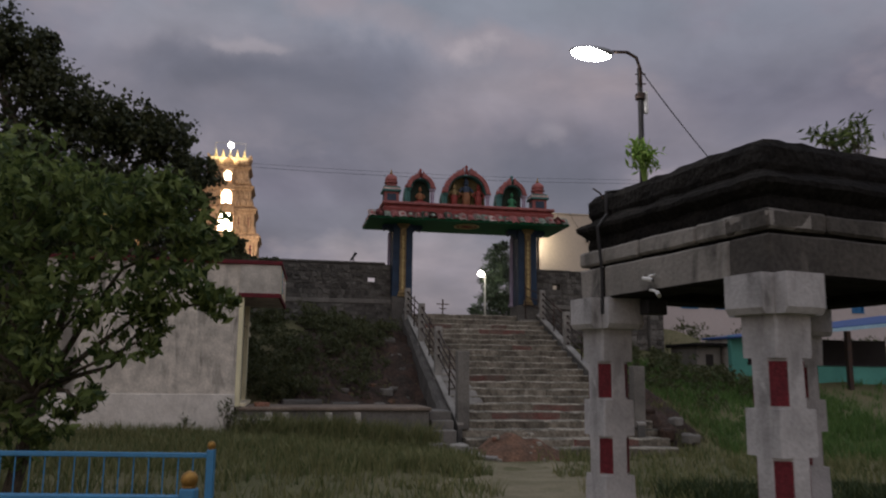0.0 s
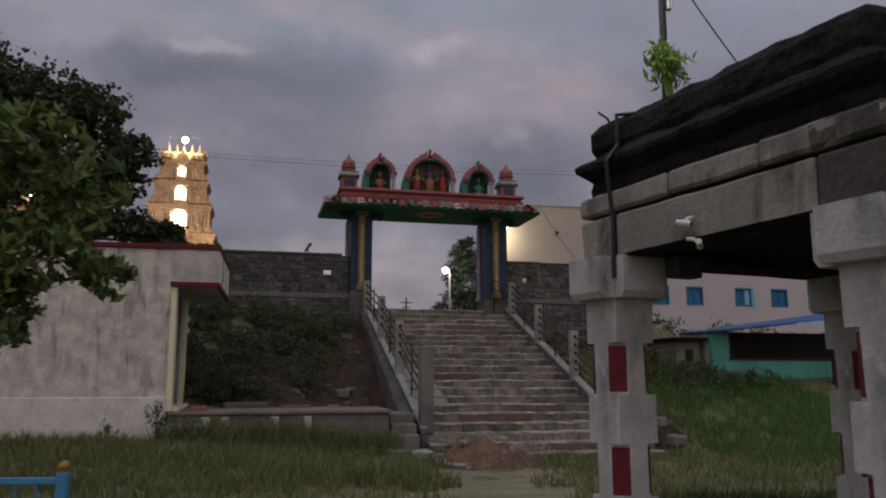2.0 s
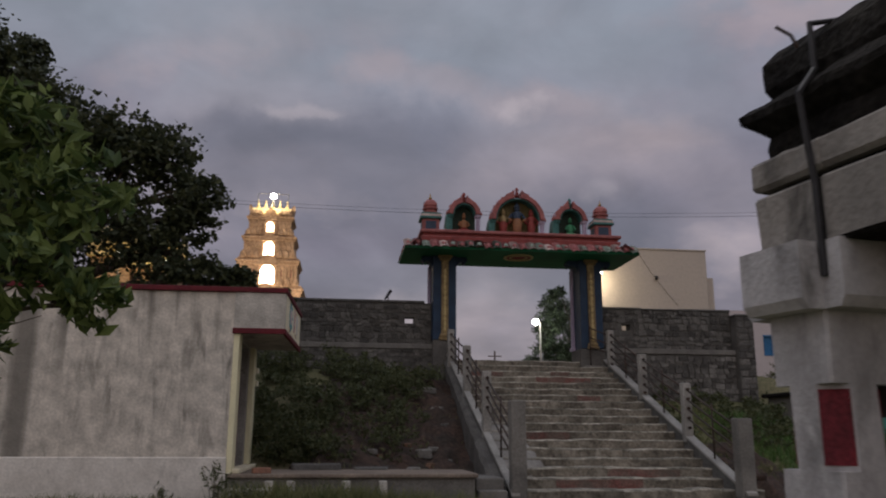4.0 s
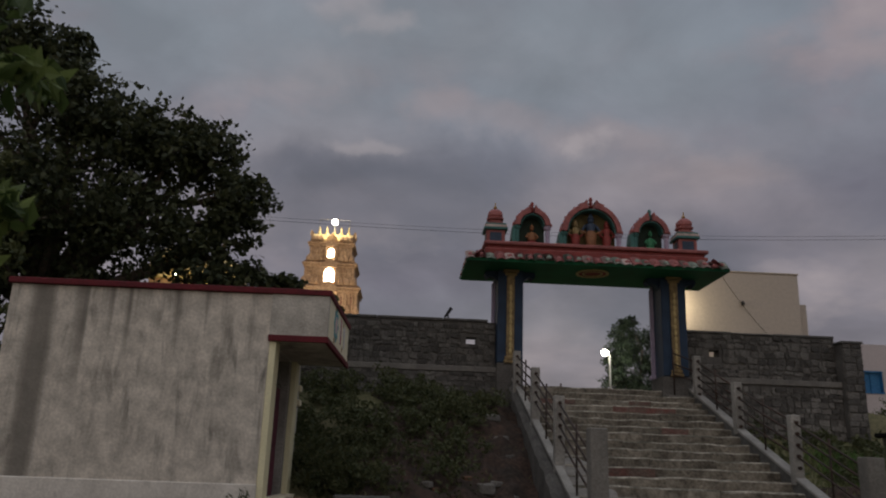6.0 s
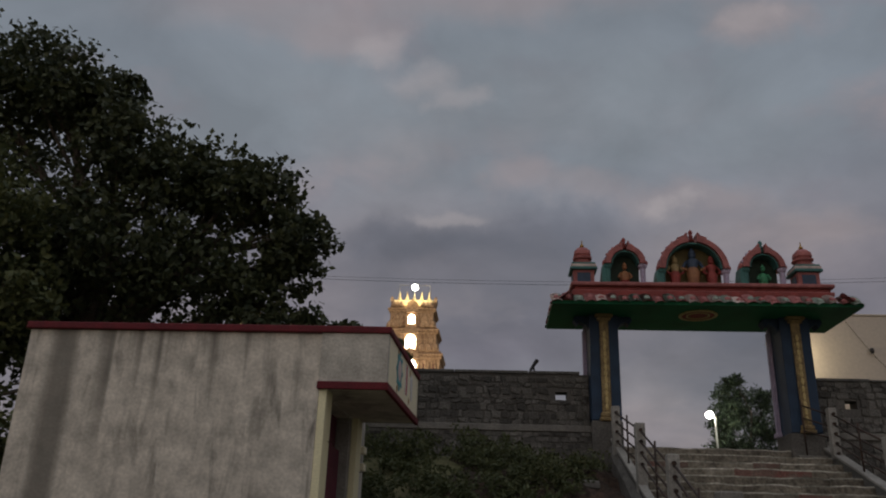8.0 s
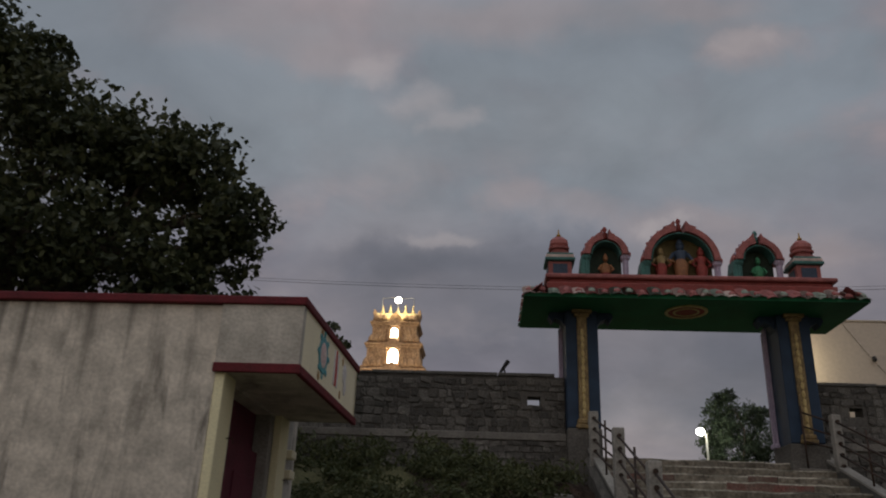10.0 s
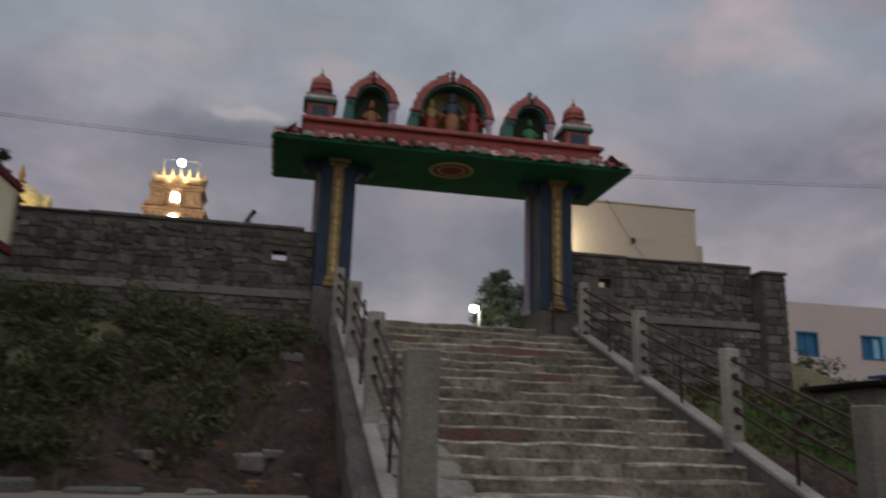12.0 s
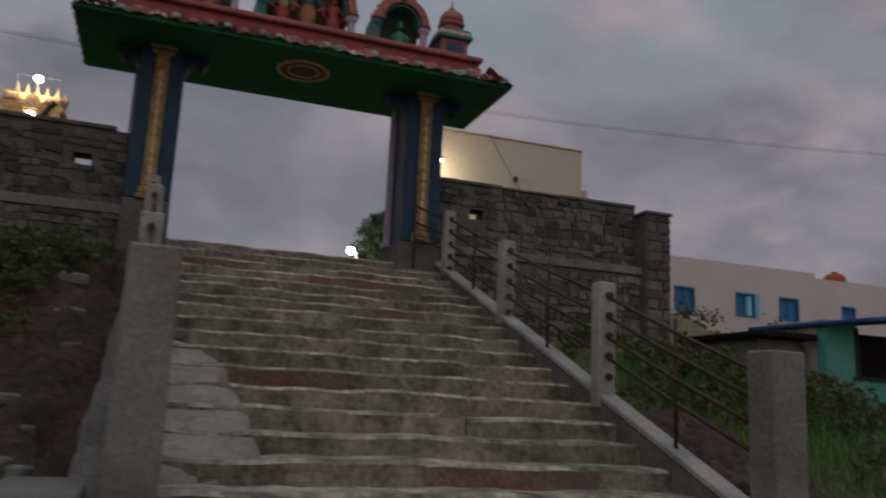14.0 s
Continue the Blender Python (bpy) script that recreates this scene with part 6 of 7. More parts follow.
def shrubs_right():
    rng = np.random.default_rng(15)
    blobs = []
    for k in range(60):
        x, y = rng.uniform(8.5, 13.5), rng.uniform(20.6, 25.0)
        r = rng.uniform(0.28, 0.5)
        blobs.append((x, y, ground_at(x, y) + 0.3 * r, r))
    for k in range(26):
        x, y = rng.uniform(13.0, 24.0), rng.uniform(25.5, 30)
        r = rng.uniform(0.6, 1.0)
        blobs.append((x, y, ground_at(x, y) + 0.4 * r, r))
    blobs += [(x, y, ground_at(x, y) + 0.35, 0.55) for x, y in ((12.0, 21.2), (12.6, 21.0), (13.1, 21.5), (12.3, 20.4), (11.4, 20.6), (10.6, 20.2), (11.0, 19.4), (13.6, 20.9))]
    blobs += [(11.6, 21.8, 1.7, 0.5), (12.3, 21.9, 1.6, 0.5), (12.9, 21.8, 1.45, 0.45), (11.0, 22.3, 1.9, 0.5), (10.4, 22.0, 1.8, 0.5), (10.9, 21.2, 1.45, 0.45), (9.9, 22.6, 2.0, 0.5)]
    root = thing("shrubs", pose(0, 0, 0), "low green scrub along the wall and the slope", "shrubs", kind="stuff")
    leaves("foliage", clump_points(rng, blobs, 17000, 0.3), 0.12, M_LEAF_BUSH, root, rng, 0.1, 0.4)


shrubs_right()


# ---------------------------------------------------------------- lit temple tower
def build_tower():
    cx, cy, base = -5.82, 71.3, 3.4
    root = thing("temple_tower", pose(cx, cy, base), "tall ochre temple tower lit by floodlights", "tower")
    total = 16.2
    z = 0.0
    # each storey: its height, and the half width of its lit middle opening
    for h, lit in ((2.25, 0), (2.7, 0), (2.6, 0), (2.5, 0.34), (2.4, 0.56), (2.0, 0.40), (1.75, 0.27)):
        f = z / total
        w = 4.0 - 2.5 * f
        d = 2.3 - 0.9 * f
        body = part("tier", box(B(), -w, w, -d, d, z, z + h * 0.74), M_TOWER, root)
        bm = B()
        box(bm, -w - 0.12, w + 0.12, -d - 0.12, d + 0.12, z + h * 0.74, z + h * 0.84, 0.03)
        box(bm, -w - 0.22, w + 0.22, -d - 0.22, d + 0.22, z + h * 0.84, z + h * 0.93, 0.05)
        box(bm, -w - 0.05, w + 0.05, -d - 0.05, d + 0.05, z + h * 0.93, z + h)
        part("cornice", bm, M_TOWER, body)
        n = 4
        for s in (-1, 1):
            for k in range(n):
                x = s * (0.75 + (w - 0.85) * k / (n - 1))
                part("pilaster", box(B(), x - 0.09, x + 0.09, -d - 0.10, -d, z, z + h * 0.74, 0.02), M_TOWER, body)
                if k < n - 1:
                    xm = s * (0.75 + (w - 0.85) * (k + 0.5) / (n - 1))
                    part("small_idol", lathe(B(), [(0.14, z + 0.02), (0.16, z + h * 0.25), (0.10, z + h * 0.36), (0.13, z + h * 0.5), (0.03, z + h * 0.66)], 8, xm, -d - 0.06), M_TOWER, body)
                    part("aedicule", lathe(B(), [(0.26, z + h), (0.28, z + h * 1.08), (0.18, z + h * 1.2), (0.03, z + h * 1.28)], 8, xm, -d + 0.02), M_TOWER, body)
        # flat panels: the darkness of recesses is put into their colour
        for x in (-0.78 * w, -0.47 * w, 0.47 * w, 0.78 * w):
            part("dark_niche", box(B(), x - 0.20, x + 0.20, -d - 0.03, -d, z + h * 0.16, z + h * 0.58, 0.02), M_RED_OXIDE, body, "flat dark red panel standing in for a dark recess")
        if lit:
            zc = z + h * 0.42
            bm = B()
            box(bm, -lit, lit, -d - 0.06, -d, zc - lit * 1.05, zc + lit * 0.55)
            tube(bm, [(0, -d - 0.06, zc + lit * 0.5), (0, -d, zc + lit * 0.5)], lit * 0.9, 14)
            win = part("lit_opening", bm, M_LAMP_NICHE, body, "brightly lit middle opening")
            # the sill glows by itself in place of light falling on it
            part("sill_light", box(B(), -lit, lit, -d - 0.2, -d - 0.05, zc - lit * 1.45, zc - lit * 1.3), M_LAMP_NICHE, win, "ledge under the opening, made to glow as if lit")
            if lit < 0.3:
                part("glazing_bar", box(B(), -lit, lit, -d - 0.09, -d - 0.062, zc - 0.06, zc + 0.06), M_TOWER, win)
            bm = B()
            k = lit + 0.07
            box(bm, -k - 0.2, -k, -d - 0.22, -d, z, z + h * 0.70, 0.03)
            box(bm, k, k + 0.2, -d - 0.22, -d, z, z + h * 0.70, 0.03)
            extrude_outline(bm, [(-k - 0.3, z + h * 0.72), (k + 0.3, z + h * 0.72), (k, z + h * 0.95), (0, z + h * 1.12), (-k, z + h * 0.95)], -d - 0.24, -d)
            part("niche_frame", bm, M_TOWER, body)
        z += h
    w, d = 1.62, 1.2
    pts = [(-d, z), (-d * 1.02, z + 0.25), (-d * 0.8, z + 0.62), (-d * 0.35, z + 0.92), (0, z + 0.98), (d * 0.35, z + 0.92), (d * 0.8, z + 0.62), (d * 1.02, z + 0.25), (d, z)]
    bm = extrude_outline(B(), pts, -w, w)
    bmesh.ops.rotate(bm, matrix=Matrix.Rotation(math.pi / 2, 3, "Z"), verts=bm.verts[:])
    r = part("barrel_roof", bm, M_TOWER_PALE, root, "pale yellow barrel roof")
    for s in (-1, 1):
        bm = extrude_outline(B(), [(s * w, z), (s * (w + 0.12), z), (s * (w + 0.34), z + 0.9), (s * (w + 0.25), z + 1.25), (s * (w + 0.05), z + 1.0)], -0.5, 0.5)
        part("gable_horn", bm, M_TOWER, r)
    part("gable", extrude_outline(B(), [(-0.5, z - 0.1), (0.5, z - 0.1), (0.42, z + 0.4), (0, z + 0.75), (-0.42, z + 0.4)], -d - 0.2, -d + 0.2), M_TOWER, r)
    for k in range(5):
        x = -1.24 + 0.62 * k
        part("kalasam", lathe(B(), [(0.10, z + 0.92), (0.17, z + 1.05), (0.15, z + 1.2), (0.06, z + 1.3), (0.09, z + 1.38), (0.02, z + 1.75)], 10, x, 0), M_TOWER_PALE, r, "pale pot finial", True)
    fl = tagged(thing("floodlight", pose(cx + 0.1, cy - 1.0, base + z + 1.6), "bright white floodlight on the tower top", "lamp"), "")
    part("bulb", ball(B(), (0, 0, 0.25), 0.25, 14, 10), M_LAMP_FAR, fl, "glowing lamp", True)
    part("stand", tube(B(), [(0, 0, -0.75), (0, 0, 0.05)], 0.04, 6), M_STEEL, fl)
    rail = B()
    zt = base + z
    for a, b in (((-1.3, 0, 0.9), (-1.3, 0, 2.35)), ((1.3, 0, 0.9), (1.3, 0, 2.35)), ((-1.3, 0, 2.35), (1.3, 0, 2.35))):
        tube(rail, [(cx + a[0], cy, zt + a[2]), (cx + b[0], cy, zt + b[2])], 0.03, 5)
    tagged(part("pipe_frame", rail, M_STEEL), "thin pipe frame over the tower top", "frame")
    lamp("tower_flood", "SPOT", (cx, cy - 9.0, base + 5), 3500, (1.0, 0.86, 0.68), 0.4, (cx, cy, base + 12.5), 70)
    lamp("tower_flood_top", "POINT", (cx + 0.1, cy - 1.9, zt + 1.6), 260, (1.0, 0.86, 0.55), 0.25)


build_tower()


def build_shrine(x, y, z, energy):
    """A small gilded shrine dome that shows over the compound wall."""
    root = thing("shrine", pose(x, y, z), "small gold-painted shrine with a rounded dome behind the wall", "shrine", "gilded shrines")
    part("body", box(B(), -1.15, 1.15, -1.15, 1.15, -1.9, 6.3, 0.05), M_TOWER, root, "ochre plastered base")
    part("cornice", box(B(), -1.4, 1.4, -1.4, 1.4, 6.3, 6.55, 0.08), M_TOWER_PALE, root, "pale yellow cornice")
    part("dome", lathe(B(), [(1.02, 6.55), (1.05, 6.75), (1.22, 7.0), (1.28, 7.35), (1.15, 7.8), (0.85, 8.15), (0.45, 8.38), (0.2, 8.45)], 20, 0, 0, 0.3), M_TOWER_PALE, root, "gold-yellow rounded dome", True)
    for k in range(4):
        bm = extrude_outline(B(), [(-0.42, 6.95), (0.42, 6.95), (0.5, 7.4), (0.22, 7.7), (0, 8.0), (-0.22, 7.7), (-0.5, 7.4)], -1.42, -1.0)
        part("gable", bm, M_TOWER_PALE, root, "", False, pose(0, 0, 0, 0, 0, 90 * k))
    for sx in (-1, 1):
        for sy in (-1, 1):
            part("corner_horn", lathe(B(), [(0.22, 6.55), (0.26, 6.75), (0.14, 6.95), (0.05, 7.15)], 8, sx * 1.12, sy * 1.12), M_TOWER_PALE, root, "", True)
    part("finial", lathe(B(), [(0.2, 8.44), (0.26, 8.55), (0.1, 8.7), (0.17, 8.85), (0.12, 9.0), (0.03, 9.4)], 10), M_BRASS, root, "dark brass pot finial", True)
    # light and lamp post are added, unseen sources to brighten the gold dome
    lamp("shrine_light", "POINT", (x + 1.0, y - 3.2, z + 6.3), energy, (1.0, 0.78, 0.36), 0.25)
    fl = thing("floodlight", pose(x + 1.0, y - 3.0, z), "added floodlight on a post to brighten the shrine", "lamp")
    part("post", tube(B(), [(0, 0, -1.9), (0, 0, 6.15)], 0.04, 6), M_STEEL, fl)
    part("lamp_head", box(B(), -0.14, 0.14, -0.02, 0.06, 6.1, 6.3, 0.015), M_LAMP_NICHE, fl, "glowing lamp head")


build_shrine(-9.9, 50.0, 4.25, 200)
build_shrine(-12.7, 51.0, 5.0, 120)


# ---------------------------------------------------------------- buildings behind
def build_block():
    root = thing("plastered_block", pose(0, 0, 0), "tall plain cream block lit by a lamp behind the wall", "building")
    part("wall", box(B(), 10.50, 14.77, 32.4, 33.9, 3.0, 8.50, 0.03), M_TANK, root)
    part("roof_edge", box(B(), 10.47, 14.80, 32.37, 33.93, 8.50, 8.55, 0.01), M_TANK, root)
    part("annex", box(B(), 14.78, 15.25, 32.9, 33.9, 3.0, 7.55, 0.02), M_TANK, root)
    pole = thing("lamp_pole", pose(10.12, 31.45, 3.2), "dark pole with a lit lamp behind the gateway", "lamp")
    part("pole", tube(B(), [(0, 0, -0.1), (0, 0, 4.3)], 0.05, 8), M_IRON, pole)
    part("head", box(B(), -0.15, 0.15, 0.05, 0.35, 4.15, 4.25, 0.02), M_STEEL, pole)
    part("diffuser", box(B(), -0.12, 0.12, 0.08, 0.32, 4.13, 4.148), M_LAMP, pole, "glowing lamp panel")
    lamp("block_light", "POINT", (10.2, 31.75, 7.3), 78, (1.0, 0.86, 0.58), 0.12)
    wire("hanging_cable", (11.85, 32.36, 8.58), (13.5, 32.36, 6.3), 0.12, 0.007, "thin dark cable in front of the cream block")
    tagged(part("cable_knob", ball(B(), (12.66, 32.3, 7.36), 0.07, 10, 8, 1, 1, 1.3), M_BLACK), "dark knob on the hanging cable", "cable knob")


build_block()


def far_window(root, x0, x1, z0, z1, y, lit=False):
    w = part("window", box(B(), x0, x1, y + 0.10, y + 0.16, z0, z1), M_BLUE_WIN, root, "bright blue shuttered window")
    bm = B()
    box(bm, x0 - 0.03, x1 + 0.03, y - 0.03, y + 0.12, z1 - 0.05, z1 + 0.02)
    box(bm, x0 - 0.03, x1 + 0.03, y - 0.05, y + 0.12, z0 - 0.03, z0 + 0.03)
    box(bm, x0 - 0.03, x0 + 0.03, y - 0.02, y + 0.118, z0 + 0.03, z1 - 0.05)
    box(bm, x1 - 0.03, x1 + 0.03, y - 0.02, y + 0.118, z0 + 0.03, z1 - 0.05)
    part("frame", bm, M_BLUE_WIN, w)
    part("mullion", box(B(), (x0 + x1) / 2 - 0.03, (x0 + x1) / 2 + 0.03, y + 0.05, y + 0.1, z0 + 0.03, z1 - 0.05), M_BLUE_WIN, w)
    if lit:
        part("open_shutter", box(B(), x1 + 0.01, x1 + 0.05, y - 0.28, y + 0.02, z0, z1 - 0.02), M_CYAN_LIT, w, "pale cyan open shutter")
        part("pane", box(B(), x1 - 0.3, x1 - 0.05, y + 0.08, y + 0.099, z0 + 0.05, z1 - 0.08), M_CYAN_LIT, w, "pale cyan pane")


def pierced_wall(x0, x1, y0, y1, z0, z1, holes):
    """One wall mesh with window openings through it."""
    xs = sorted({x0, x1, *[h[0] for h in holes], *[h[1] for h in holes]})
    zs = sorted({z0, z1, *[h[2] for h in holes], *[h[3] for h in holes]})
    bm = B()
    grid = {}
    for y in (y0, y1):
        for i, x in enumerate(xs):
            for k, z in enumerate(zs):
                grid[y, i, k] = bm.verts.new((x, y, z))
    for i in range(len(xs) - 1):
        for k in range(len(zs) - 1):
            xm, zm = (xs[i] + xs[i + 1]) / 2, (zs[k] + zs[k + 1]) / 2
            if any(h[0] < xm < h[1] and h[2] < zm < h[3] for h in holes):
                continue
            bm.faces.new([grid[y0, i, k], grid[y0, i + 1, k], grid[y0, i + 1, k + 1], grid[y0, i, k + 1]])
            bm.faces.new([grid[y1, i, k], grid[y1, i, k + 1], grid[y1, i + 1, k + 1], grid[y1, i + 1, k]])
    rim = [e for e in bm.edges if len(e.link_faces) == 1 and abs(e.verts[0].co.y - y0) < 1e-4 and abs(e.verts[1].co.y - y0) < 1e-4]
    far = max(v.co.y for v in bm.verts)
    at = {tuple(v.co): v for v in bm.verts}
    for e in rim:
        a, b = e.verts
        bm.faces.new([a, b, at[b.co.x, far, b.co.z], at[a.co.x, far, a.co.z]])
    bmesh.ops.recalc_face_normals(bm, faces=bm.faces[:])
    return bm


def build_white():
    root = thing("white_building", pose(0, 0, 0), "long pinkish-white building with bright blue windows", "building")
    wins = [(17.9, 18.8), (20.0, 20.9), (21.93, 22.82), (24.74, 25.64), (26.85, 27.8), (30.05, 30.75), (33.2, 34.0)]
    z0, z1, top = 5.08, 5.98, 7.12
    part("wall", pierced_wall(16.2, 28.7, 38, 38.25, 2.5, top, [(a, b, z0, z1) for a, b in wins[:5]]), M_FAR_WALL, root)
    part("wing_wall", pierced_wall(28.7, 40, 38.02, 38.25, 2.5, top - 0.2, [(a, b, z0, z1 - 0.1) for a, b in wins[5:]]), M_FAR_WALL, root)
    bm = B()
    box(bm, 16.2, 40, 38.26, 46, 2.5, top - 0.3)
    part("body", bm, M_FAR_WALL, root)
    for k, (a, b) in enumerate(wins):
        far_window(root, a, b, z0, z1 - (0.1 if k > 4 else 0), 38.02, k == 3)
    tank = thing("water_tank", pose(30.6, 38.85, 6.815), "small orange-red water tank on the roof", "tank")
    part("body", lathe(B(), [(0.42, 0), (0.45, 0.1), (0.45, 0.4), (0.3, 0.55), (0.12, 0.6)], 14), M_RED_TANK, tank, "", True)
    part("lid", lathe(B(), [(0.14, 0.6), (0.14, 0.66)], 10), M_RED_TANK, tank)


build_white()


def build_green():
    root = thing("turquoise_house", pose(0, 0, 0), "low turquoise house with a dark open front and blue sheet roof", "house")
    y = 22.5
    bm = B()
    box(bm, 13.45, 14.03, y, y + 0.2, 0.6, 2.78)
    box(bm, 14.03, 20.0, y, y + 0.2, 0.6, 1.93)
    part("side_wall", box(B(), 13.45, 13.65, y + 0.2, y + 1.4, 0.6, 2.78), M_LIME_OLD, root, "weathered whitewashed side wall")
    part("wall", bm, M_TURQ, root, "turquoise plastered wall")
    # inner wall and floor are coloured near-black for the unlit room
    part("inner_wall", box(B(), 13.66, 20, y + 1.3, y + 1.4, 0.6, 2.78), M_DARK, root)
    part("floor", box(B(), 13.66, 20, y + 0.2, y + 1.3, 0.6, 1.4), M_DARK, root)
    bm = B()
    box(bm, 13.97, 20.0, y - 0.05, y, 1.89, 1.95)
    box(bm, 14.0, 14.06, y - 0.03, y, 1.95, 2.68)
    part("window_frame", bm, M_BLACK, root, "near-black panel standing for an unlit opening frame")
    bm = box(B(), 13.35, 20.2, y - 0.9, y + 1.6, 0, 0.06, 0.01)
    bmesh.ops.transform(bm, matrix=Matrix.Translation((0, 0, 2.80)) @ Matrix.Shear("XY", 4, (0, 0)), verts=bm.verts[:])
    for v in bm.verts:
        v.co.z += 0.105 * (v.co.x - 13.08) - 0.16 + (0.02 + 0.03 * (v.co.x - 13.0) if v.co.y > y else 0.0)
    part("roof", bm, M_TARP, root, "blue sheet roof sloping down to the front")
    bm = box(B(), 15.6, 20.2, y - 0.95, y - 0.905, -0.06, 0.05)
    for v in bm.verts:
        v.co.z += 2.62 + 0.105 * (v.co.x - 13.08)
    part("fascia", bm, M_PALE_BLUE, root, "pale blue fascia board")
    part("post", box(B(), 16.9, 17.05, y - 0.8, y - 0.65, 0.4, 2.95, 0.01), M_IRON, root, "dark timber post")
    root2 = thing("outhouse", pose(0, 0, 0), "small weathered grey outhouse with dark roof slab", "building")
    bm = B()
    box(bm, 12.5, 13.3, 22.9, 23.1, 0.8, 2.45)
    box(bm, 13.1, 13.3, 23.1, 24.6, 0.8, 2.45)
    box(bm, 12.5, 12.7, 23.1, 24.6, 0.8, 2.45)
    part("wall", bm, M_CEMENT, root2, "grey weathered wall with old whitewash")
    part("roof_slab", box(B(), 12.35, 13.4, 22.6, 24.7, 2.45, 2.55, 0.02), M_WEATHER_SHADE, root2, "dark roof slab")
    # flat panel on the whole wall, its dark colour stands for an opening's shade
    part("doorway", box(B(), 12.8, 13.05, 22.88, 22.9, 1.2, 2.2), M_DARK, root2, "near-black panel standing for an unlit opening")


build_green()


# ---------------------------------------------------------------- lamp post, pylon, wires beyond
def build_far_bits():
    lp = thing("street_lamp", pose(11.95, 48.0, 3.4), "lit street lamp on a pale pole beyond the gateway", "street lamp")
    part("pole", tube(B(), [(0, 0, -0.2), (0, 0, 4.35)], [0.07, 0.05], 8), M_CEMENT_PALE, lp, "pale concrete pole")
    part("arm", tube(B(), [(0, 0, 4.3), (-0.15, -0.05, 4.42), (-0.3, -0.1, 4.42)], 0.03, 6), M_STEEL, lp)
    part("bulb", ball(B(), (-0.3, -0.15, 4.4), 0.19, 14, 10, 1, 1, 0.9), M_LAMP_FAR, lp, "glowing lamp", True)
    lamp("far_street_light", "POINT", (11.6, 47.3, 7.8), 120, (0.95, 1.0, 0.92), 0.3)
    py = thing("utility_pole", pose(10.0, 51.8, 3.4), "far utility pole with two crossarms", "utility pole")
    part("pole", tube(B(), [(0, 0, -0.2), (0, 0, 3.1)], 0.05, 6), M_IRON, py)
    for z, w in ((2.75, 0.42), (2.45, 0.24)):
        part("crossarm", box(B(), -w, w, -0.03, 0.03, z, z + 0.06), M_IRON, py)
    sp = thing("spotlight", pose(1.97, 25.85, 5.06), "dark spotlight tilted up on a bracket on the wall", "lamp")
    part("bracket", tube(B(), [(0, 0, -0.03), (0.02, 0, 0.1), (0.0, 0, 0.2)], 0.02, 6), M_BLACK, sp)
    part("head", tube(B(), [(-0.07, 0, 0.12), (0.09, 0, 0.36)], [0.03, 0.05], 8), M_BLACK, sp)
    part("strut", tube(B(), [(-0.12, 0, -0.03), (-0.07, 0, 0.14)], 0.016, 6), M_BLACK, sp)
    for x, z in ((-30, 13.2), (46, 14.3)):
        up = thing("utility_pole", pose(x, 38, 3.3), "tall concrete utility pole carrying the power lines", "utility pole")
        part("pole", tube(B(), [(0, 0, -0.3), (0, 0, z - 3.1)], [0.14, 0.09], 8), M_CEMENT_PALE, up)
        part("crossarm", box(B(), -0.05, 0.05, -0.5, 0.5, z - 3.4, z - 3.3), M_IRON, up)
    wire("power_line", (-30, 37.6, 13.0), (46, 37.6, 14.3), 2.5, 0.008, "thin overhead power line", 30)
    wire("power_line", (-30, 38.4, 13.3), (46, 38.4, 14.6), 2.4, 0.006, "thin overhead power line", 30)


build_far_bits()


# ---------------------------------------------------------------- grass
def grass(name, regions, count, h0, h1, material, label, seed, keep):
    rng = np.random.default_rng(seed)
    pts = []
    for x0, x1, y0, y1, share_ in regions:
        n = int(count * share_)
        hub = np.stack([rng.uniform(x0, x1, n // 7), rng.uniform(y0, y1, n // 7)], 1)
        p = np.repeat(hub, 7, 0) + rng.normal(size=(n // 7 * 7, 2)) * 0.09
        pts.append(p)
    p = np.concatenate(pts)
    p = p[keep(p[:, 0], p[:, 1])]
    n = len(p)
    z = height(p[:, 0], p[:, 1]) - 0.02
    a = rng.uniform(0, 2 * np.pi, n)
    patch = 0.55 + 0.45 * np.sin(0.9 * p[:, 0] + 1.3 * np.sin(0.8 * p[:, 1])) * np.sin(1.1 * p[:, 1])
    h = rng.uniform(h0, h1, n) * (0.6 + 0.6 * patch)
    w = rng.uniform(0.006, 0.014, n)
    lean = h * rng.uniform(0.1, 0.7, n)
    b = rng.uniform(0, 2 * np.pi, n)
    ox, oy = np.cos(a) * w, np.sin(a) * w
    lx, ly = np.cos(b) * lean, np.sin(b) * lean
    v = np.stack([
        np.stack([p[:, 0] - ox, p[:, 1] - oy, z], 1), np.stack([p[:, 0] + ox, p[:, 1] + oy, z], 1),
        np.stack([p[:, 0] + ox * 0.7 + lx * 0.35, p[:, 1] + oy * 0.7 + ly * 0.35, z + h * 0.6], 1), np.stack([p[:, 0] - ox * 0.7 + lx * 0.35, p[:, 1] - oy * 0.7 + ly * 0.35, z + h * 0.6], 1),
        np.stack([p[:, 0] + lx, p[:, 1] + ly, z + h], 1)], 1).reshape(-1, 3)
    f = []
    for i in range(n):
        k = 5 * i
        f += [(k, k + 1, k + 2, k + 3), (k + 3, k + 2, k + 4)]
    return tagged(mesh_ob(name, v.tolist(), f, material), label, "grass", kind="stuff")


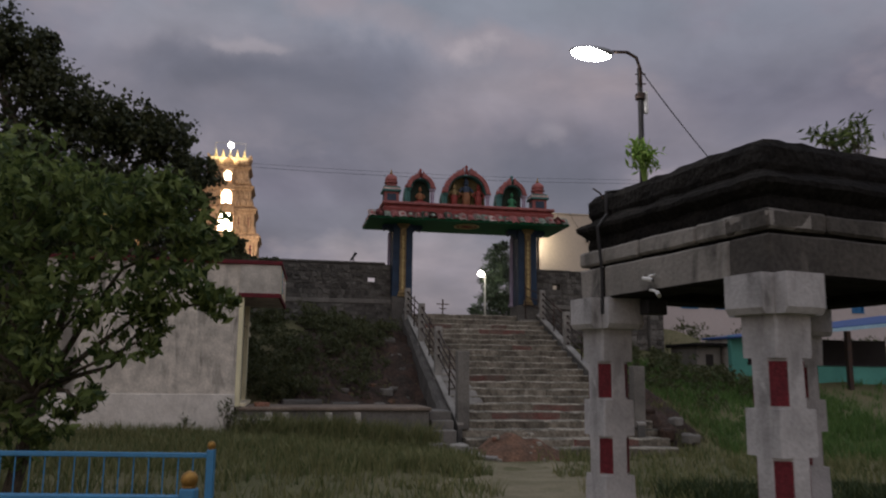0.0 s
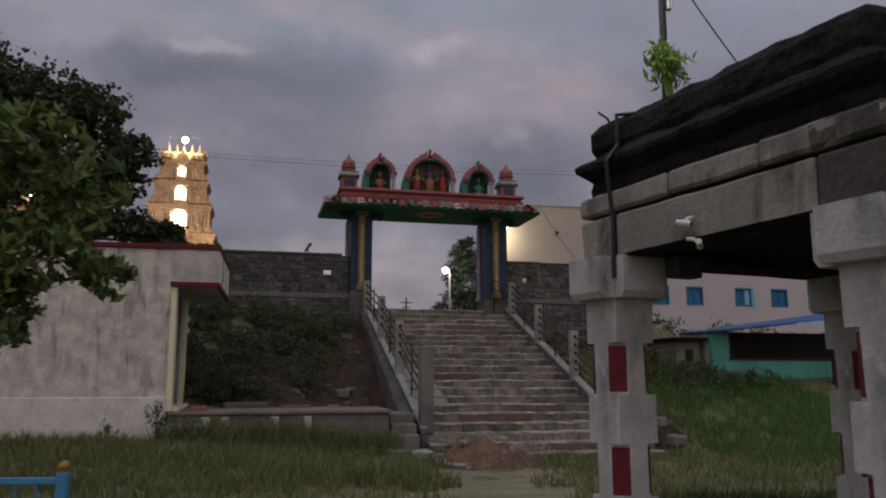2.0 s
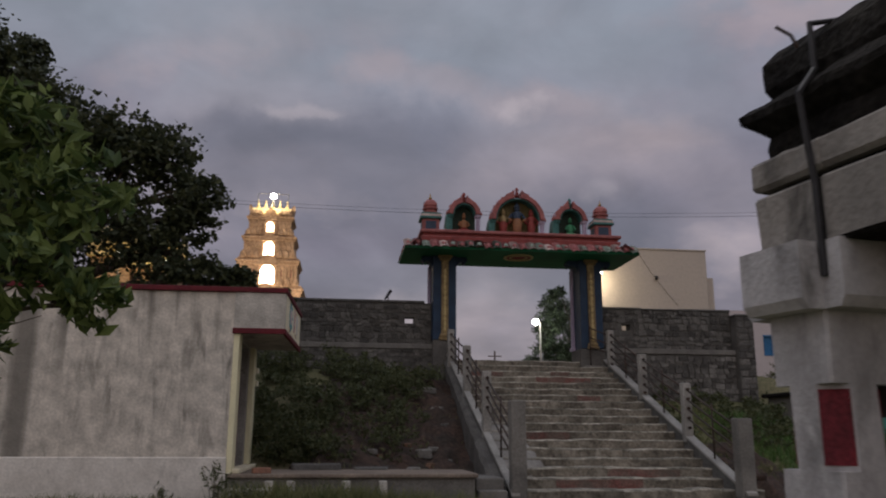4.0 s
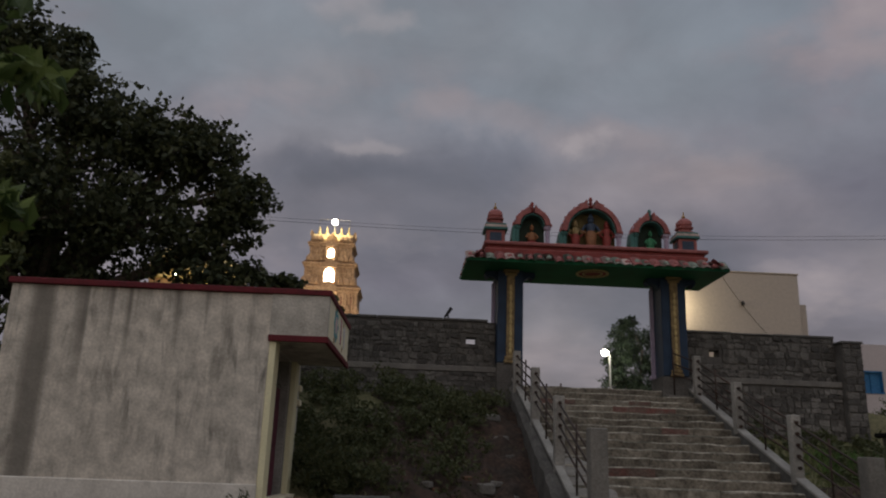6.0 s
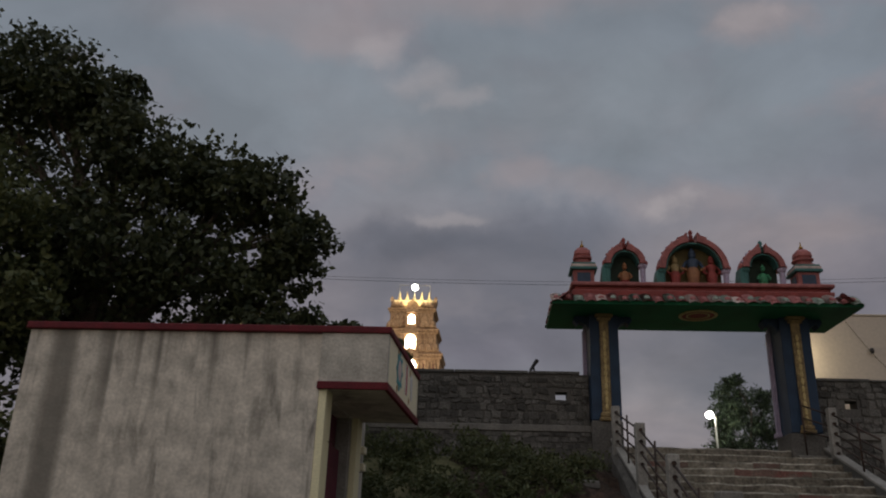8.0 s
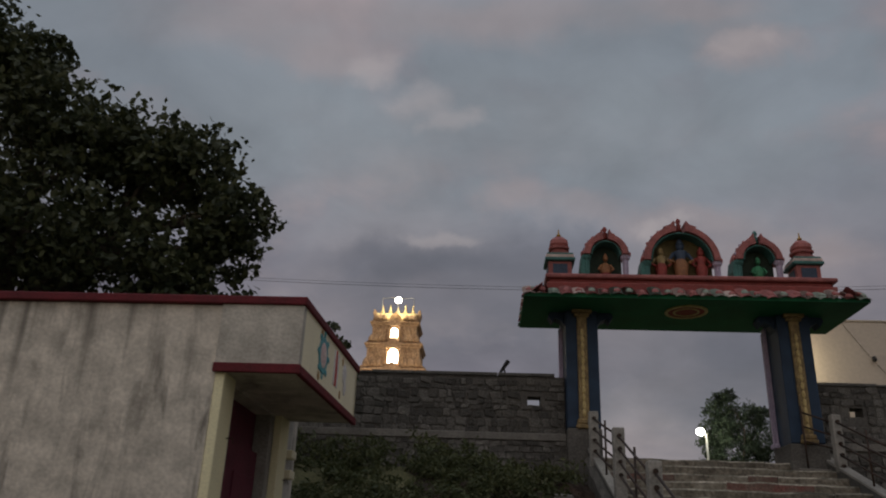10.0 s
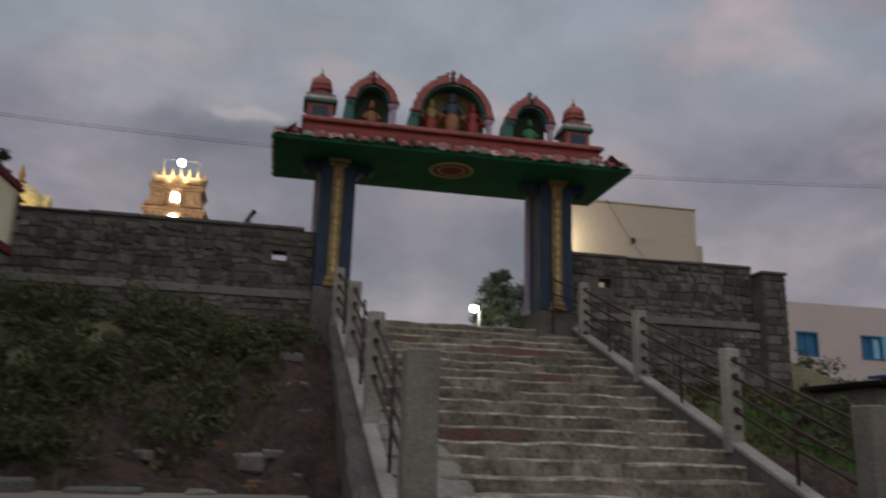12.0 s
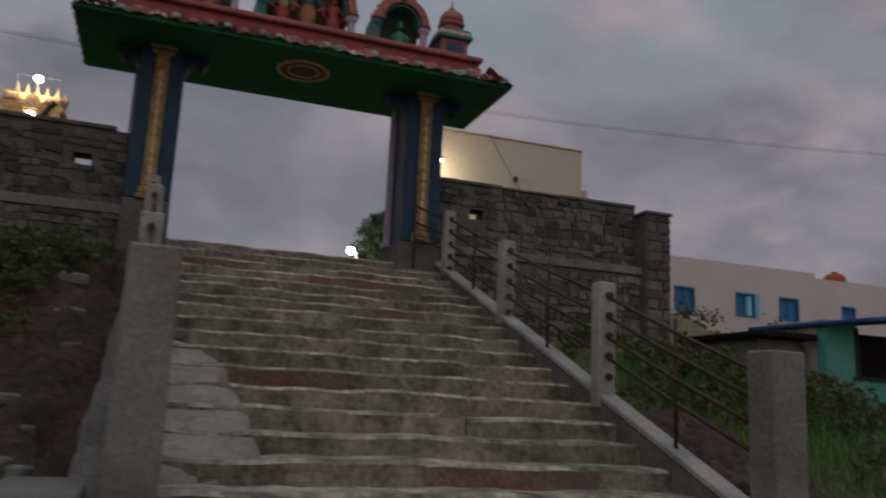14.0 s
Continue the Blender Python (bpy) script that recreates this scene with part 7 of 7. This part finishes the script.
def off_built(x, y):
    path = np.abs(x - (3.45 + (y - 10.7) * 0.194)) < 0.75 + 0.25 * np.sin(2.3 * y)
    stairs = (x > 3.0) & (x < 8.3) & (y > 16.4)
    plinth = (x > -5.0) & (x < 3.7) & (y > 17.05) & (y < 21)
    return ~(path & (y < 17)) & ~stairs & ~plinth


grass("grass", [(-7, 13, 7, 17.2, 0.55), (-6, 4, 12, 17.1, 0.35), (-5, 3.5, 16.2, 17.1, 0.10)], 52000, 0.10, 0.30, M_GRASS, "dry olive-green grass in uneven tufts", 51, off_built)
grass("grass", [(4.3, 10.0, 5.3, 10.3, 1.0)], 17000, 0.12, 0.34, M_GRASS_DEEP, "dark green grass behind the pavilion", 57,
      lambda x, y: off_built(x, y) & (((x - 7.15) / 2.85) ** 4 + ((y - 7.8) / 2.5) ** 4 < 0.85 + 0.15 * np.sin(2.7 * x + 1.3 * y) + 0.12 * np.sin(5.1 * y - 3.3 * x)))
grass("grass", [(8.25, 10.8, 17.2, 24.5, 1.0)], 5200, 0.08, 0.26, M_GRASS, "thin dry grass on the bank beside the railing", 54, off_built)
grass("grass", [(9.8, 15.5, 14.5, 23.5, 0.8), (15, 24, 18, 28, 0.2)], 30000, 0.10, 0.34, M_GRASS_LUSH, "lush green grass on the sloping bank", 52, off_built)

grass("grass", [(-1.0, 3.1, 16.5, 17.05, 1.0)], 4200, 0.34, 0.72, M_GRASS, "tall weeds in front of the platform", 55, lambda x, y: y < 17.08)
grass("grass", [(-5, 3.1, 16.35, 17.05, 1.0)], 5200, 0.14, 0.42, M_GRASS, "tall dry weeds along the foot of the shed and platform", 53, lambda x, y: y < 17.08)
grass("grass", [(0.2, 3.45, 19.2, 25.2, 1.0)], 2600, 0.08, 0.30, M_GRASS, "sparse dry tufts on the red soil bank", 56, lambda x, y: np.sin(2.1 * x + 0.7 * y) * np.sin(1.7 * y) > -0.1)
sprig(-1.15, 16.75, ground_at(-1.15, 16.75), 0.85, 0.28, 16, M_LEAF_BUSH, "tall dark weed beside the shed", 12)
sprig(-0.75, 16.6, ground_at(-0.75, 16.6), 0.6, 0.22, 10, M_LEAF_BUSH, "tall dark weed beside the shed", 13)
sprig(-2.0, 16.8, ground_at(-2.0, 16.8), 0.5, 0.25, 9, M_LEAF_BUSH, "tall dark weed beside the shed", 14)

rng1 = np.random.default_rng(91)
for k in range(34):
    x, y, s = rng1.uniform(1.3, 3.35), rng1.uniform(19.3, 24.6), rng1.uniform(0.06, 0.17)
    rock("rubble_stone", x, y, s * 1.5, s, s * 0.8, rng1.uniform(0, 180), (M_CEMENT, M_MOUND, M_RED_SOIL, M_MORTAR)[k % 4], "small broken stone in the red soil bank", "stone", 0, 0.06, "rubble on the bank")

# ---------------------------------------------------------------- walls with their stones, last
rubble_wall("wall_1", -9.0, 3.19, WALL_TOP + 0.02, LEDGE, 2.4, (2.57, 4.53), "compound wall of dark rubble stone with a small hole", (-1.6, 3.2))
rubble_wall("wall_2", 8.11, 12.04, WALL_TOP - 0.02, LEDGE - 0.02, 2.0, (8.86, 4.47), "compound wall of dark rubble stone with a small hole", (8.1, 12.2))


def end_pier():
    rng = np.random.default_rng(77)
    root = thing("wall_3", pose(0, 0, 0), "square rubble stone end pier of the compound wall", "wall", kind="structure")
    part("core", box(B(), 12.04, 12.54, 25.15, 26.0, 1.6, 4.81), M_MORTAR, root)
    part("coping", box(B(), 12.0, 12.58, 25.1, 26.04, 4.81, 4.87, 0.012), M_COPING, root)
    meshes = stone_meshes(rng, 6)
    z = 2.2
    while z < 4.75:
        h = min(rng.uniform(0.14, 0.21), 4.79 - z)
        x = 12.04
        while x < 12.5:
            w = min(rng.uniform(0.16, 0.36), 12.54 - x)
            share("stone", meshes[rng.integers(6)], root, pose(x + w / 2, 25.15, z + h / 2) @ Matrix.Diagonal((w - 0.02, 0.07, h - 0.02, 1)))
            x += w
        z += h


end_pier()
